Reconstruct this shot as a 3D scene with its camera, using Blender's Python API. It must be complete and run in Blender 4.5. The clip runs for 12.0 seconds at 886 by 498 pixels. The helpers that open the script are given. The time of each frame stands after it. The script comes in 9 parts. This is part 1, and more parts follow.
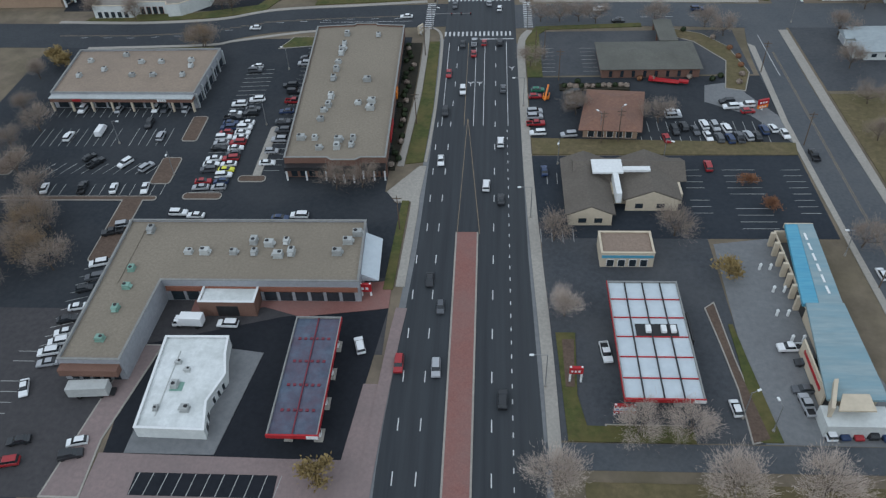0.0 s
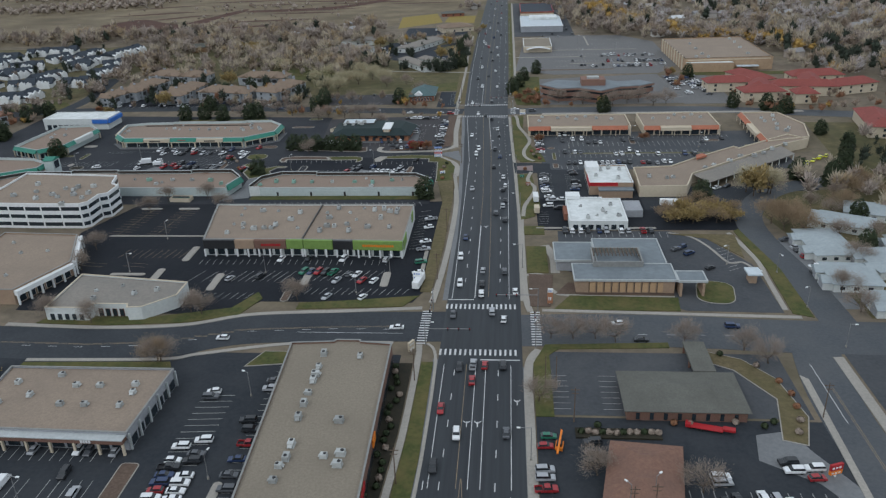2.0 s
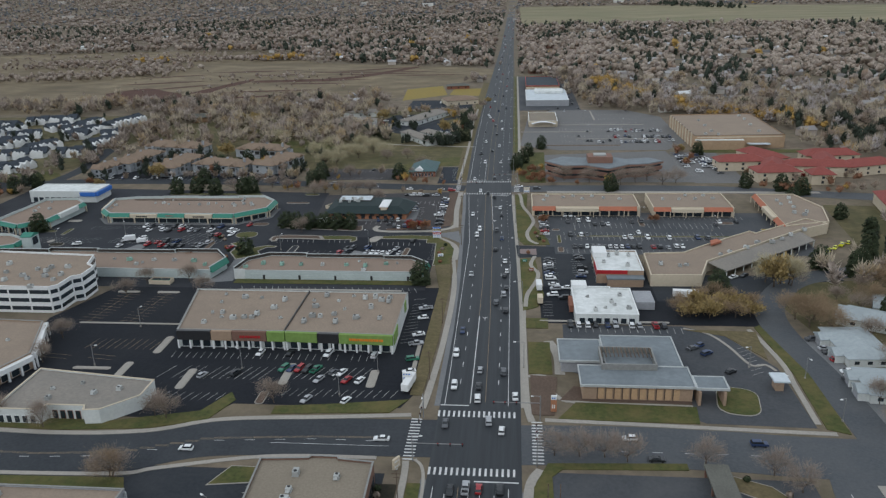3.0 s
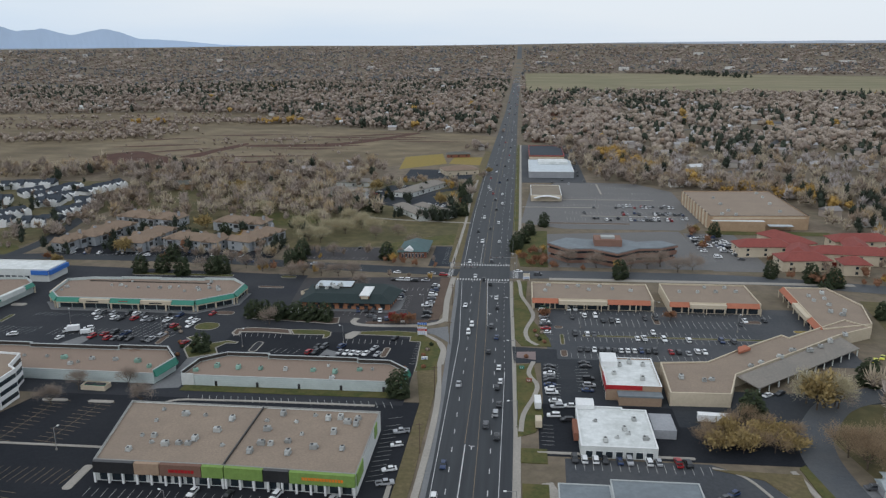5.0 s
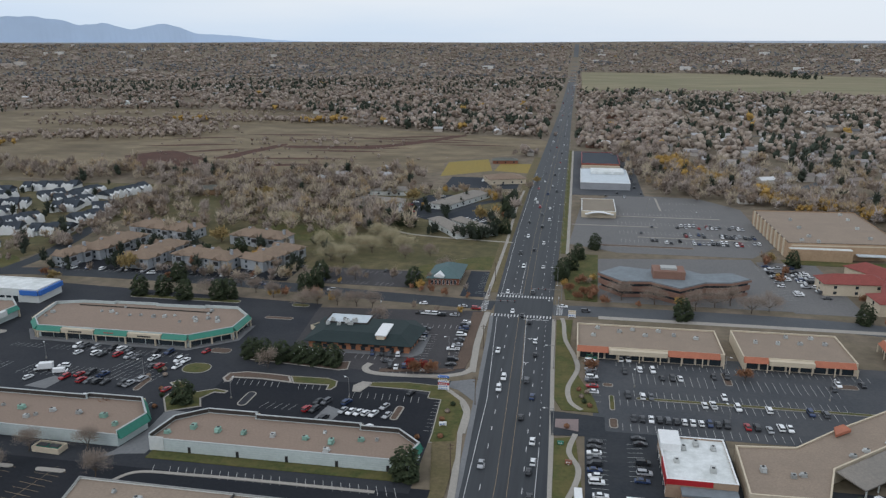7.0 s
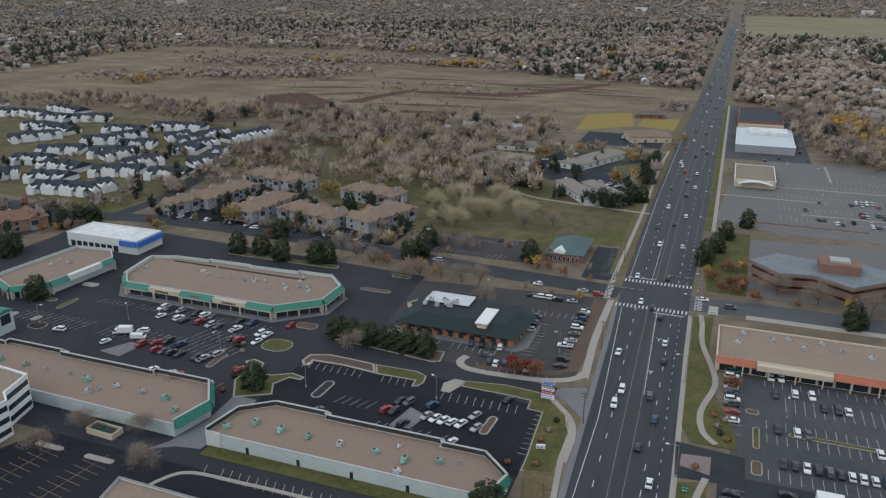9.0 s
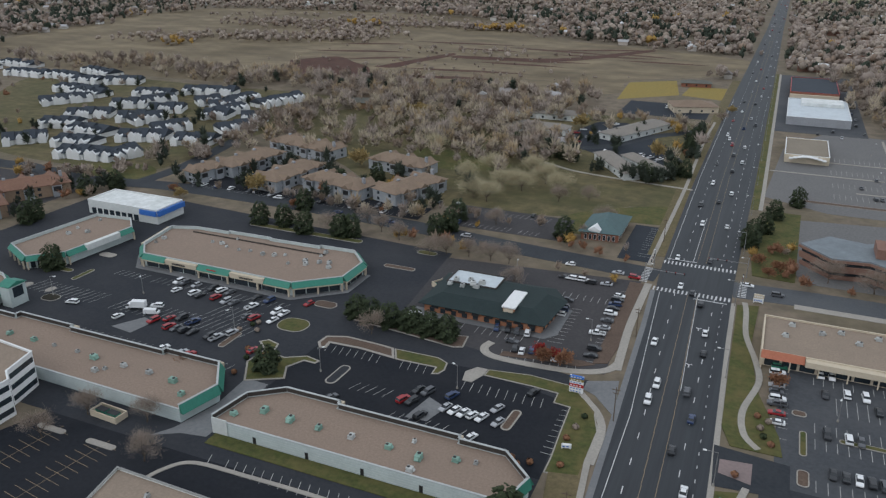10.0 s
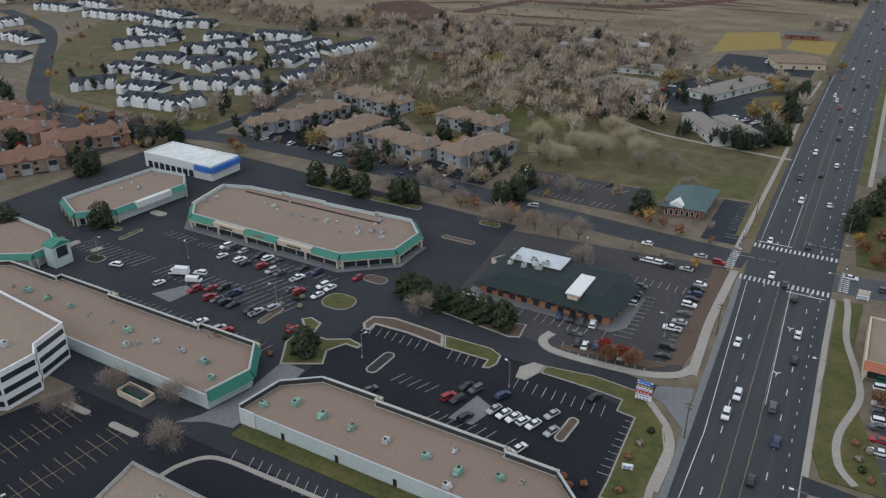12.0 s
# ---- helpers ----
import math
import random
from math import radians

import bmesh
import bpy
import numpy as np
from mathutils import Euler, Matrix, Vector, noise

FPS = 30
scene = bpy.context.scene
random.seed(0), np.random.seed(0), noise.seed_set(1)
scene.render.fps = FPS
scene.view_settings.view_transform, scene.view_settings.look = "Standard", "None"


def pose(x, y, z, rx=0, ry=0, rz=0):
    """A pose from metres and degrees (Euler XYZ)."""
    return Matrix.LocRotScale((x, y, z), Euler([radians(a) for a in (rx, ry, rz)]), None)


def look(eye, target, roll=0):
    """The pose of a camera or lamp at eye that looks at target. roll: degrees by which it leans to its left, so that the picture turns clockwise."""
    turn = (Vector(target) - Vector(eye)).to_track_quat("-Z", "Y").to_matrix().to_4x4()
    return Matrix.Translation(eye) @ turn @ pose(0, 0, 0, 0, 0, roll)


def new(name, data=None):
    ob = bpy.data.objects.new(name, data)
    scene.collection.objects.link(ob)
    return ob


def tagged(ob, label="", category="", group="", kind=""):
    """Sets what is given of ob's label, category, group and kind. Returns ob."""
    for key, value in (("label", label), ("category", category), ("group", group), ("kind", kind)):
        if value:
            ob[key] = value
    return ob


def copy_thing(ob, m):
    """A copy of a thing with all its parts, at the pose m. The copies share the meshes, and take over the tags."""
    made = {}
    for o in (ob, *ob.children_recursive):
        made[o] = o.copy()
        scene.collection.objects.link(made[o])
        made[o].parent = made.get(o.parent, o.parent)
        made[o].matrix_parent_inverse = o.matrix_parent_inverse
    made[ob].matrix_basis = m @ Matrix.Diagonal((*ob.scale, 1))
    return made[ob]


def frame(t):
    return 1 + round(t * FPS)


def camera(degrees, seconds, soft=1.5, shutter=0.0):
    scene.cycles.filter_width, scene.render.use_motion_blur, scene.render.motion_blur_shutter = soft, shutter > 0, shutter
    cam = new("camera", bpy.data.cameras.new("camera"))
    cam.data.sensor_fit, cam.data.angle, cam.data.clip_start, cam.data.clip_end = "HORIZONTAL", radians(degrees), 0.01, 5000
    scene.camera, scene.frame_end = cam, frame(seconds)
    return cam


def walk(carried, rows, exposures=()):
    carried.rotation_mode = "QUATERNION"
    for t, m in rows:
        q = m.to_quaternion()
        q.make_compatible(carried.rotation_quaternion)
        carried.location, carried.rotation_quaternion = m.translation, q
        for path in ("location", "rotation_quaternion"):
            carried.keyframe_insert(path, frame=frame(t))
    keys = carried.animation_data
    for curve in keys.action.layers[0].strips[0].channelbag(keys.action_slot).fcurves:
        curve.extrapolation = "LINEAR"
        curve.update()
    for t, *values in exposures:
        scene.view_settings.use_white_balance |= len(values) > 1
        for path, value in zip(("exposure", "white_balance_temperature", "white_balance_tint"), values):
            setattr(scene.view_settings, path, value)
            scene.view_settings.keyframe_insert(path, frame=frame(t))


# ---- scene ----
cam = camera(59.46, 12.0, 1.3)


def aim(x, y, z, yaw, pitch, roll):
    """Camera pose: heading to the left of +y, tilt above level, lean to the left."""
    return Matrix.Translation((x, y, z)) @ pose(0, 0, 0, 90 + pitch, 0, yaw) @ pose(0, 0, 0, 0, 0, roll)


PATH = [
    (0, aim(-7.24, -261.62, 127.91, 4.86, -41.46, -2.92)),
    (0.5, aim(-6.89, -251.01, 125.92, 4.73, -34.78, -2.48)),
    (1, aim(-5.52, -236.68, 124.97, 4.95, -29.78, -2.38)),
    (1.5, aim(-4.56, -220.29, 126.70, 5.09, -26.70, -2.27)),
    (2, aim(-3.67, -205.48, 128.38, 5.25, -24.32, -2.02)),
    (2.5, aim(-2.47, -191.83, 128.93, 5.42, -21.99, -1.76)),
    (3, aim(-1.73, -179.05, 128.28, 5.57, -19.50, -1.37)),
    (3.5, aim(-1.25, -167.69, 127.37, 5.69, -16.98, -1.09)),
    (3.7, aim(-1.05, -162.94, 127.23, 5.69, -16.18, -1.15)),
    (5.5, aim(2.42, -112.04, 128.71, 6.00, -15.05, -0.18)),
    (6, aim(3.18, -96.69, 128.69, 6.41, -15.08, -0.12)),
    (6.5, aim(3.72, -81.61, 129.07, 7.52, -15.13, -0.11)),
    (7, aim(4.07, -67.88, 129.12, 9.77, -15.27, -0.03)),
    (7.5, aim(4.39, -54.56, 129.72, 12.95, -15.82, 0.15)),
    (7.7, aim(4.44, -49.63, 130.18, 14.36, -16.15, 0.09)),
    (9.5, aim(1.83, -8.97, 126.93, 21.79, -20.70, 0.21)),
    (10, aim(0.56, -1.15, 126.49, 23.25, -21.89, 0.23)),
    (10.5, aim(-0.81, 5.99, 126.42, 24.78, -23.00, 0.13)),
    (11, aim(-2.49, 12.99, 126.08, 26.33, -23.99, 0.12)),
    (11.5, aim(-3.57, 19.74, 125.83, 27.99, -24.90, -0.00)),
    (12, aim(-4.90, 25.96, 126.30, 29.55, -25.91, -0.11)),
]
# the clip starts out a little cooler
walk(cam, PATH, [(0, 0, 5750, 6), (1.2, 0, 5830, 6.5), (3.0, 0, 6100, 7.5), (5.5, 0, 6150, 9), (7.5, 0, 6080, 9.5), (9.5, 0, 6120, 9.5), (12.0, 0, 6100, 10)])

# ---- light: an overcast late afternoon in autumn ----
SUN_EL, SUN_AZ = 38.0, 215.0
world = bpy.data.worlds.new("overcast_sky")
scene.world = world
world.use_nodes = True
wn, wl = world.node_tree.nodes, world.node_tree.links
bg = wn["Background"]
sky = wn.new("ShaderNodeTexSky")
sky.sky_type = 'NISHITA'
sky.sun_disc = False
sky.sun_elevation = radians(SUN_EL)
sky.sun_rotation = radians(SUN_AZ)
sky.air_density, sky.dust_density, sky.ozone_density = 1.0, 2.0, 2.0
wtc = wn.new("ShaderNodeTexCoord")
wmap = wn.new("ShaderNodeMapping")
wmap.inputs["Scale"].default_value = (1.0, 1.0, 7.0)
cloud = wn.new("ShaderNodeTexNoise")
cloud.inputs["Scale"].default_value = 2.2
cloud.inputs["Detail"].default_value = 6
sep = wn.new("ShaderNodeSeparateXYZ")
low = wn.new("ShaderNodeMath")
low.operation = 'MINIMUM'
low.inputs[1].default_value = 0.2
up = wn.new("ShaderNodeMath")
up.operation = 'MULTIPLY_ADD'
up.inputs[1].default_value = 5.0
east = wn.new("ShaderNodeMath")
east.operation = 'MULTIPLY_ADD'
east.inputs[1].default_value = 0.5
cmix = wn.new("ShaderNodeMath")
cmix.operation = 'MULTIPLY_ADD'
cmix.inputs[1].default_value = 0.75
cramp = wn.new("ShaderNodeValToRGB")
cramp.color_ramp.elements[0].position, cramp.color_ramp.elements[0].color = 0.2, (5.2, 6.9, 8.9, 1)
cramp.color_ramp.elements[1].position, cramp.color_ramp.elements[1].color = 1.0, (8.5, 8.8, 9.1, 1)
wl.new(wtc.outputs["Generated"], sep.inputs[0])
wl.new(sep.outputs["Z"], low.inputs[0])
wl.new(low.outputs[0], up.inputs[0])
wl.new(sep.outputs["X"], east.inputs[0])
wl.new(east.outputs[0], up.inputs[2])
wl.new(cloud.outputs["Fac"], cmix.inputs[0])
wl.new(up.outputs[0], cmix.inputs[2])
wmix = wn.new("ShaderNodeMix")
wmix.data_type = 'RGBA'
wmix.inputs[0].default_value = 0.9
wl.new(wtc.outputs["Generated"], wmap.inputs["Vector"])
wl.new(wmap.outputs["Vector"], cloud.inputs["Vector"])
wl.new(cmix.outputs[0], cramp.inputs["Fac"])
wl.new(sky.outputs["Color"], wmix.inputs[6])
wl.new(cramp.outputs["Color"], wmix.inputs[7])
wl.new(wmix.outputs[2], bg.inputs["Color"])
bg.inputs["Strength"].default_value = 0.1

sun = new("sun", bpy.data.lights.new("sun", 'SUN'))
sun.data.energy = 0.6
sun.data.angle = radians(25)
sun.data.color = (1.0, 0.97, 0.93)
sun.matrix_world = look((math.sin(radians(SUN_AZ)) * 400, math.cos(radians(SUN_AZ)) * 400, 400 * math.tan(radians(SUN_EL))), (0, 0, 0))
scene.view_settings.exposure = 0.0

# ---- materials ----
def mat(name, c1, c2=None, scale=2.0, rough=0.9, bump=0.15, big=0.04, bigmix=0.35, metal=0.0, spec=0.3, stain=None, rnd=0.0, stretch=None):
    """Two-scale mottled surface: a fine grain between c1 and c2 and broad stains over it."""
    m = bpy.data.materials.new(name)
    m.use_nodes = True
    n, l = m.node_tree.nodes, m.node_tree.links
    b = n["Principled BSDF"]
    b.inputs["Roughness"].default_value = rough
    b.inputs["Metallic"].default_value = metal
    b.inputs["Specular IOR Level"].default_value = spec
    c2 = c2 or tuple(v * 0.75 for v in c1)
    geo = n.new("ShaderNodeNewGeometry")
    vec = geo.outputs["Position"]
    if stretch:
        mp = n.new("ShaderNodeMapping")
        mp.inputs["Scale"].default_value = stretch
        l.new(vec, mp.inputs["Vector"])
        vec = mp.outputs["Vector"]
    n1 = n.new("ShaderNodeTexNoise")
    n1.inputs["Scale"].default_value = scale
    n1.inputs["Detail"].default_value = 5
    n1.inputs["Roughness"].default_value = 0.65
    l.new(vec, n1.inputs["Vector"])
    r1 = n.new("ShaderNodeValToRGB")
    r1.color_ramp.elements[0].position, r1.color_ramp.elements[0].color = 0.35, (*c2, 1)
    r1.color_ramp.elements[1].position, r1.color_ramp.elements[1].color = 0.65, (*c1, 1)
    l.new(n1.outputs["Fac"], r1.inputs["Fac"])
    n2 = n.new("ShaderNodeTexNoise")
    n2.inputs["Scale"].default_value = big
    n2.inputs["Detail"].default_value = 7
    n2.inputs["Roughness"].default_value = 0.7
    l.new(vec, n2.inputs["Vector"])
    r2 = n.new("ShaderNodeValToRGB")
    r2.color_ramp.elements[0].position, r2.color_ramp.elements[0].color = 0.40, (0, 0, 0, 1)
    r2.color_ramp.elements[1].position, r2.color_ramp.elements[1].color = 0.66, (1, 1, 1, 1)
    l.new(n2.outputs["Fac"], r2.inputs["Fac"])
    fac = n.new("ShaderNodeMath")
    fac.operation = 'MULTIPLY'
    fac.inputs[1].default_value = bigmix
    l.new(r2.outputs["Color"], fac.inputs[0])
    mx = n.new("ShaderNodeMix")
    mx.data_type = 'RGBA'
    l.new(fac.outputs[0], mx.inputs[0])
    l.new(r1.outputs["Color"], mx.inputs[6])
    mx.inputs[7].default_value = (*(stain or tuple(v * 0.6 for v in c1)), 1)
    out = mx.outputs[2]
    if rnd:
        oi = n.new("ShaderNodeObjectInfo")
        mr = n.new("ShaderNodeMapRange")
        mr.inputs[3].default_value, mr.inputs[4].default_value = 1 - rnd, 1 + rnd
        l.new(oi.outputs["Random"], mr.inputs[0])
        hs = n.new("ShaderNodeHueSaturation")
        l.new(mr.outputs[0], hs.inputs["Value"])
        l.new(out, hs.inputs["Color"])
        out = hs.outputs["Color"]
    l.new(out, b.inputs["Base Color"])
    if bump:
        bp = n.new("ShaderNodeBump")
        bp.inputs["Strength"].default_value = bump
        bp.inputs["Distance"].default_value = 0.05
        l.new(n1.outputs["Fac"], bp.inputs["Height"])
        l.new(bp.outputs["Normal"], b.inputs["Normal"])
    return m


def island_mat(name, cols, rough=0.95, spread=0.0):
    """A surface whose pieces (one mesh island each) take their colour from a ramp."""
    m = bpy.data.materials.new(name)
    m.use_nodes = True
    n, l = m.node_tree.nodes, m.node_tree.links
    b = n["Principled BSDF"]
    b.inputs["Roughness"].default_value = rough
    b.inputs["Specular IOR Level"].default_value = 0.15
    g = n.new("ShaderNodeNewGeometry")
    r = n.new("ShaderNodeValToRGB")
    e = r.color_ramp.elements
    while len(e) < len(cols):
        e.new(0.5)
    for i, c in enumerate(cols):
        e[i].position, e[i].color = i / (len(cols) - 1), (*c, 1)
    src = g.outputs["Random Per Island"]
    if spread:
        nz = n.new("ShaderNodeTexNoise")
        nz.inputs["Scale"].default_value = spread
        nz.inputs["Detail"].default_value = 3
        l.new(g.outputs["Position"], nz.inputs["Vector"])
        st = n.new("ShaderNodeMapRange")
        st.inputs[1].default_value, st.inputs[2].default_value = 0.32, 0.68
        l.new(nz.outputs["Fac"], st.inputs[0])
        mm = n.new("ShaderNodeMix")
        mm.inputs[0].default_value = 0.22
        l.new(st.outputs[0], mm.inputs[2])
        l.new(src, mm.inputs[3])
        src = mm.outputs[0]
    l.new(src, r.inputs["Fac"])
    l.new(r.outputs["Color"], b.inputs["Base Color"])
    return m


M = {}
M["road"] = mat("asphalt_road", (0.036, 0.041, 0.047), (0.022, 0.025, 0.03), 0.55, 0.62, 0.1, 0.05, 0.45, stain=(0.053, 0.057, 0.061), stretch=(1, 0.03, 1), spec=0.24)
M["road_side"] = mat("asphalt_side_street", (0.05, 0.055, 0.062), (0.037, 0.041, 0.047), 1.0, 0.8, 0.1, 0.04, 0.4, stain=(0.075, 0.08, 0.086), spec=0.08)
# paler base colour stands in for sky reflection on the eastern streets
M["road_east"] = mat("asphalt_sky_sheen_street", (0.082, 0.089, 0.099), (0.062, 0.068, 0.076), 1.0, 0.75, 0.1, 0.04, 0.45, stain=(0.115, 0.115, 0.116), spec=0.2)
M["lot"] = mat("asphalt_lot", (0.038, 0.043, 0.05), (0.028, 0.032, 0.038), 0.8, 0.85, 0.1, 0.035, 0.5, stain=(0.06, 0.062, 0.066), spec=0.08)
M["lot_dark"] = mat("asphalt_fresh", (0.02, 0.0225, 0.028), (0.015, 0.0168, 0.0215), 0.8, 0.8, 0.08, 0.03, 0.4, stain=(0.033, 0.034, 0.038), spec=0.08)
M["lot_mall"] = mat("asphalt_mall", (0.036, 0.039, 0.046), (0.026, 0.029, 0.035), 0.8, 0.8, 0.08, 0.03, 0.5, stain=(0.055, 0.056, 0.06), spec=0.1)
M["lot_blue"] = mat("asphalt_sealed", (0.034, 0.04, 0.05), (0.025, 0.03, 0.038), 0.8, 0.8, 0.08, 0.03, 0.45, stain=(0.05, 0.055, 0.062), spec=0.08)
M["lot_brown"] = mat("asphalt_old", (0.075, 0.071, 0.073), (0.056, 0.054, 0.057), 0.8, 0.85, 0.1, 0.05, 0.5, stain=(0.05, 0.049, 0.052), spec=0.08)
# eastern lots: the sheen of the sky is put into the base colour
M["lot_mid"] = mat("asphalt_sky_sheen", (0.066, 0.071, 0.079), (0.049, 0.053, 0.06), 0.8, 0.8, 0.1, 0.04, 0.5, stain=(0.1, 0.1, 0.102), spec=0.15)
M["concrete"] = mat("concrete", (0.36, 0.335, 0.295), (0.28, 0.262, 0.235), 1.5, 0.9, 0.1, 0.06, 0.4, stain=(0.22, 0.205, 0.185))
M["concrete_grey"] = mat("concrete_apron", (0.19, 0.195, 0.2), (0.15, 0.155, 0.16), 0.8, 0.9, 0.1, 0.06, 0.5, stain=(0.12, 0.12, 0.125))
M["brick_pave"] = mat("brick_paving", (0.25, 0.118, 0.1), (0.19, 0.088, 0.076), 3.0, 0.9, 0.2, 0.06, 0.4, stain=(0.2, 0.16, 0.15))
M["pink_pave"] = mat("tinted_concrete", (0.25, 0.19, 0.18), (0.2, 0.155, 0.15), 1.2, 0.9, 0.1, 0.08, 0.5, stain=(0.17, 0.14, 0.135))
M["paint_white"] = mat("road_paint_white", (0.72, 0.72, 0.72), (0.52, 0.52, 0.52), 3.0, 0.8, 0.0, 0.15, 0.5, stain=(0.22, 0.22, 0.22))
M["paint_lot"] = mat("stall_paint", (0.48, 0.48, 0.46), (0.3, 0.3, 0.29), 3.0, 0.8, 0.0, 0.1, 0.6, stain=(0.16, 0.16, 0.16))
M["paint_yellow"] = mat("road_paint_yellow", (0.3, 0.22, 0.13), (0.22, 0.17, 0.11), 3.0, 0.8, 0.0, 0.15, 0.5, stain=(0.13, 0.11, 0.09))
M["grass_green"] = mat("lawn", (0.078, 0.088, 0.026), (0.046, 0.055, 0.018), 0.6, 1.0, 0.3, 0.1, 0.7, stain=(0.14, 0.11, 0.045))
M["grass_dry"] = mat("dry_grass", (0.16, 0.125, 0.068), (0.1, 0.082, 0.045), 0.6, 1.0, 0.3, 0.08, 0.6, stain=(0.085, 0.08, 0.032))
M["mulch"] = mat("mulch_bed", (0.14, 0.1, 0.075), (0.09, 0.062, 0.048), 1.5, 1.0, 0.3, 0.12, 0.5, stain=(0.07, 0.05, 0.04))
M["hedge"] = mat("dark_bed", (0.028, 0.026, 0.018), (0.016, 0.016, 0.012), 2.5, 1.0, 0.4, 0.3, 0.5, stain=(0.05, 0.04, 0.025))
M["roof_tan"] = mat("gravel_roof_tan", (0.272, 0.205, 0.16), (0.21, 0.158, 0.124), 1.5, 0.95, 0.2, 0.05, 0.5, stain=(0.215, 0.165, 0.132))
M["roof_brown"] = mat("gravel_roof_brown", (0.252, 0.216, 0.168), (0.196, 0.168, 0.131), 1.5, 0.95, 0.2, 0.06, 0.5, stain=(0.18, 0.153, 0.12))
M["roof_beige"] = mat("gravel_roof_beige", (0.292, 0.23, 0.177), (0.23, 0.182, 0.141), 1.5, 0.95, 0.2, 0.07, 0.55, stain=(0.205, 0.163, 0.13))
M["roof_white"] = mat("membrane_roof", (0.72, 0.74, 0.735), (0.58, 0.6, 0.595), 0.5, 0.6, 0.05, 0.14, 0.6, stain=(0.4, 0.42, 0.4))
M["roof_slate"] = mat("shingle_grey", (0.14, 0.138, 0.12), (0.108, 0.107, 0.094), 2.0, 0.95, 0.2, 0.1, 0.5, stain=(0.07, 0.068, 0.06))
M["roof_gravel"] = mat("gravel_roof_grey", (0.255, 0.23, 0.202), (0.2, 0.182, 0.16), 1.2, 0.95, 0.2, 0.06, 0.5, stain=(0.16, 0.155, 0.145))
M["roof_red"] = mat("shingle_russet", (0.235, 0.13, 0.092), (0.17, 0.095, 0.07), 1.2, 0.95, 0.2, 0.1, 0.5, stain=(0.13, 0.085, 0.07))
M["roof_blue"] = mat("blue_metal_roof", (0.1, 0.33, 0.46), (0.08, 0.27, 0.4), 0.6, 0.5, 0.02, 0.15, 0.4, stain=(0.16, 0.34, 0.42), stretch=(0.3, 3, 1))
M["roof_bluegrey"] = mat("bluegrey_roof", (0.195, 0.222, 0.24), (0.155, 0.18, 0.197), 0.5, 0.7, 0.05, 0.12, 0.5, stain=(0.115, 0.13, 0.145))
M["roof_teal"] = mat("teal_shingle", (0.1, 0.15, 0.155), (0.08, 0.125, 0.13), 1.5, 0.9, 0.1, 0.2, 0.4)
M["roof_dkgreen"] = mat("dark_green_roof", (0.022, 0.036, 0.036), (0.016, 0.028, 0.03), 1.5, 0.8, 0.1, 0.2, 0.4)
M["tile_red"] = mat("red_clay_tile", (0.27, 0.075, 0.06), (0.19, 0.05, 0.045), 1.5, 0.85, 0.3, 0.12, 0.4, stretch=(1, 1, 1))
M["tile_orange"] = mat("orange_clay_tile", (0.42, 0.16, 0.095), (0.33, 0.12, 0.075), 2.0, 0.85, 0.3, 0.2, 0.4)
M["wall_white"] = mat("painted_block_white", (0.62, 0.64, 0.62), (0.54, 0.56, 0.55), 1.0, 0.8, 0.1, 0.15, 0.4, stain=(0.42, 0.44, 0.43))
M["wall_mint"] = mat("painted_block_pale", (0.5, 0.56, 0.55), (0.42, 0.48, 0.47), 1.2, 0.8, 0.1, 0.12, 0.5, stain=(0.36, 0.4, 0.4))
M["wall_cream"] = mat("stucco_cream", (0.58, 0.5, 0.38), (0.5, 0.43, 0.33), 1.2, 0.85, 0.1, 0.15, 0.3)
M["wall_tan"] = mat("stucco_tan", (0.36, 0.26, 0.18), (0.3, 0.21, 0.15), 1.2, 0.85, 0.1, 0.15, 0.4)
M["wall_grey"] = mat("metal_wall_grey", (0.33, 0.34, 0.36), (0.27, 0.28, 0.3), 1.0, 0.7, 0.05, 0.12, 0.4)
M["brick"] = mat("brick_wall", (0.28, 0.12, 0.075), (0.2, 0.085, 0.06), 4.0, 0.9, 0.2, 0.2, 0.4)
M["brick_brown"] = mat("brown_brick", (0.2, 0.115, 0.085), (0.15, 0.085, 0.065), 4.0, 0.9, 0.2, 0.2, 0.4)
M["brick_orange"] = mat("orange_brick", (0.42, 0.2, 0.11), (0.33, 0.15, 0.085), 4.0, 0.9, 0.2, 0.2, 0.3)
M["store_wall"] = mat("tan_store_block", (0.42, 0.3, 0.195), (0.34, 0.235, 0.15), 1.0, 0.85, 0.1, 0.15, 0.4)
M["office_brick"] = mat("pink_brick", (0.25, 0.145, 0.11), (0.19, 0.11, 0.085), 3.0, 0.9, 0.1, 0.15, 0.3)
M["dark_band"] = mat("dark_storefront", (0.03, 0.03, 0.032), (0.02, 0.02, 0.022), 1.5, 0.4, 0.0, 0.3, 0.3, spec=0.5)
M["glass"] = mat("window_glass", (0.03, 0.04, 0.05), (0.02, 0.028, 0.035), 0.8, 0.12, 0.0, 0.3, 0.2, spec=0.6)
M["green"] = mat("green_metal_band", (0.045, 0.215, 0.155), (0.035, 0.17, 0.125), 0.8, 0.5, 0.0, 0.2, 0.3, stretch=(2, 2, 0.3))
M["lime"] = mat("lime_stucco", (0.2, 0.31, 0.08), (0.16, 0.25, 0.065), 1.0, 0.8, 0.05, 0.2, 0.3)
M["red"] = mat("red_panel", (0.4, 0.02, 0.026), (0.32, 0.018, 0.022), 1.0, 0.45, 0.0, 0.3, 0.2)
M["blue"] = mat("blue_awning", (0.05, 0.16, 0.5), (0.04, 0.13, 0.42), 1.0, 0.5, 0.0, 0.3, 0.2)
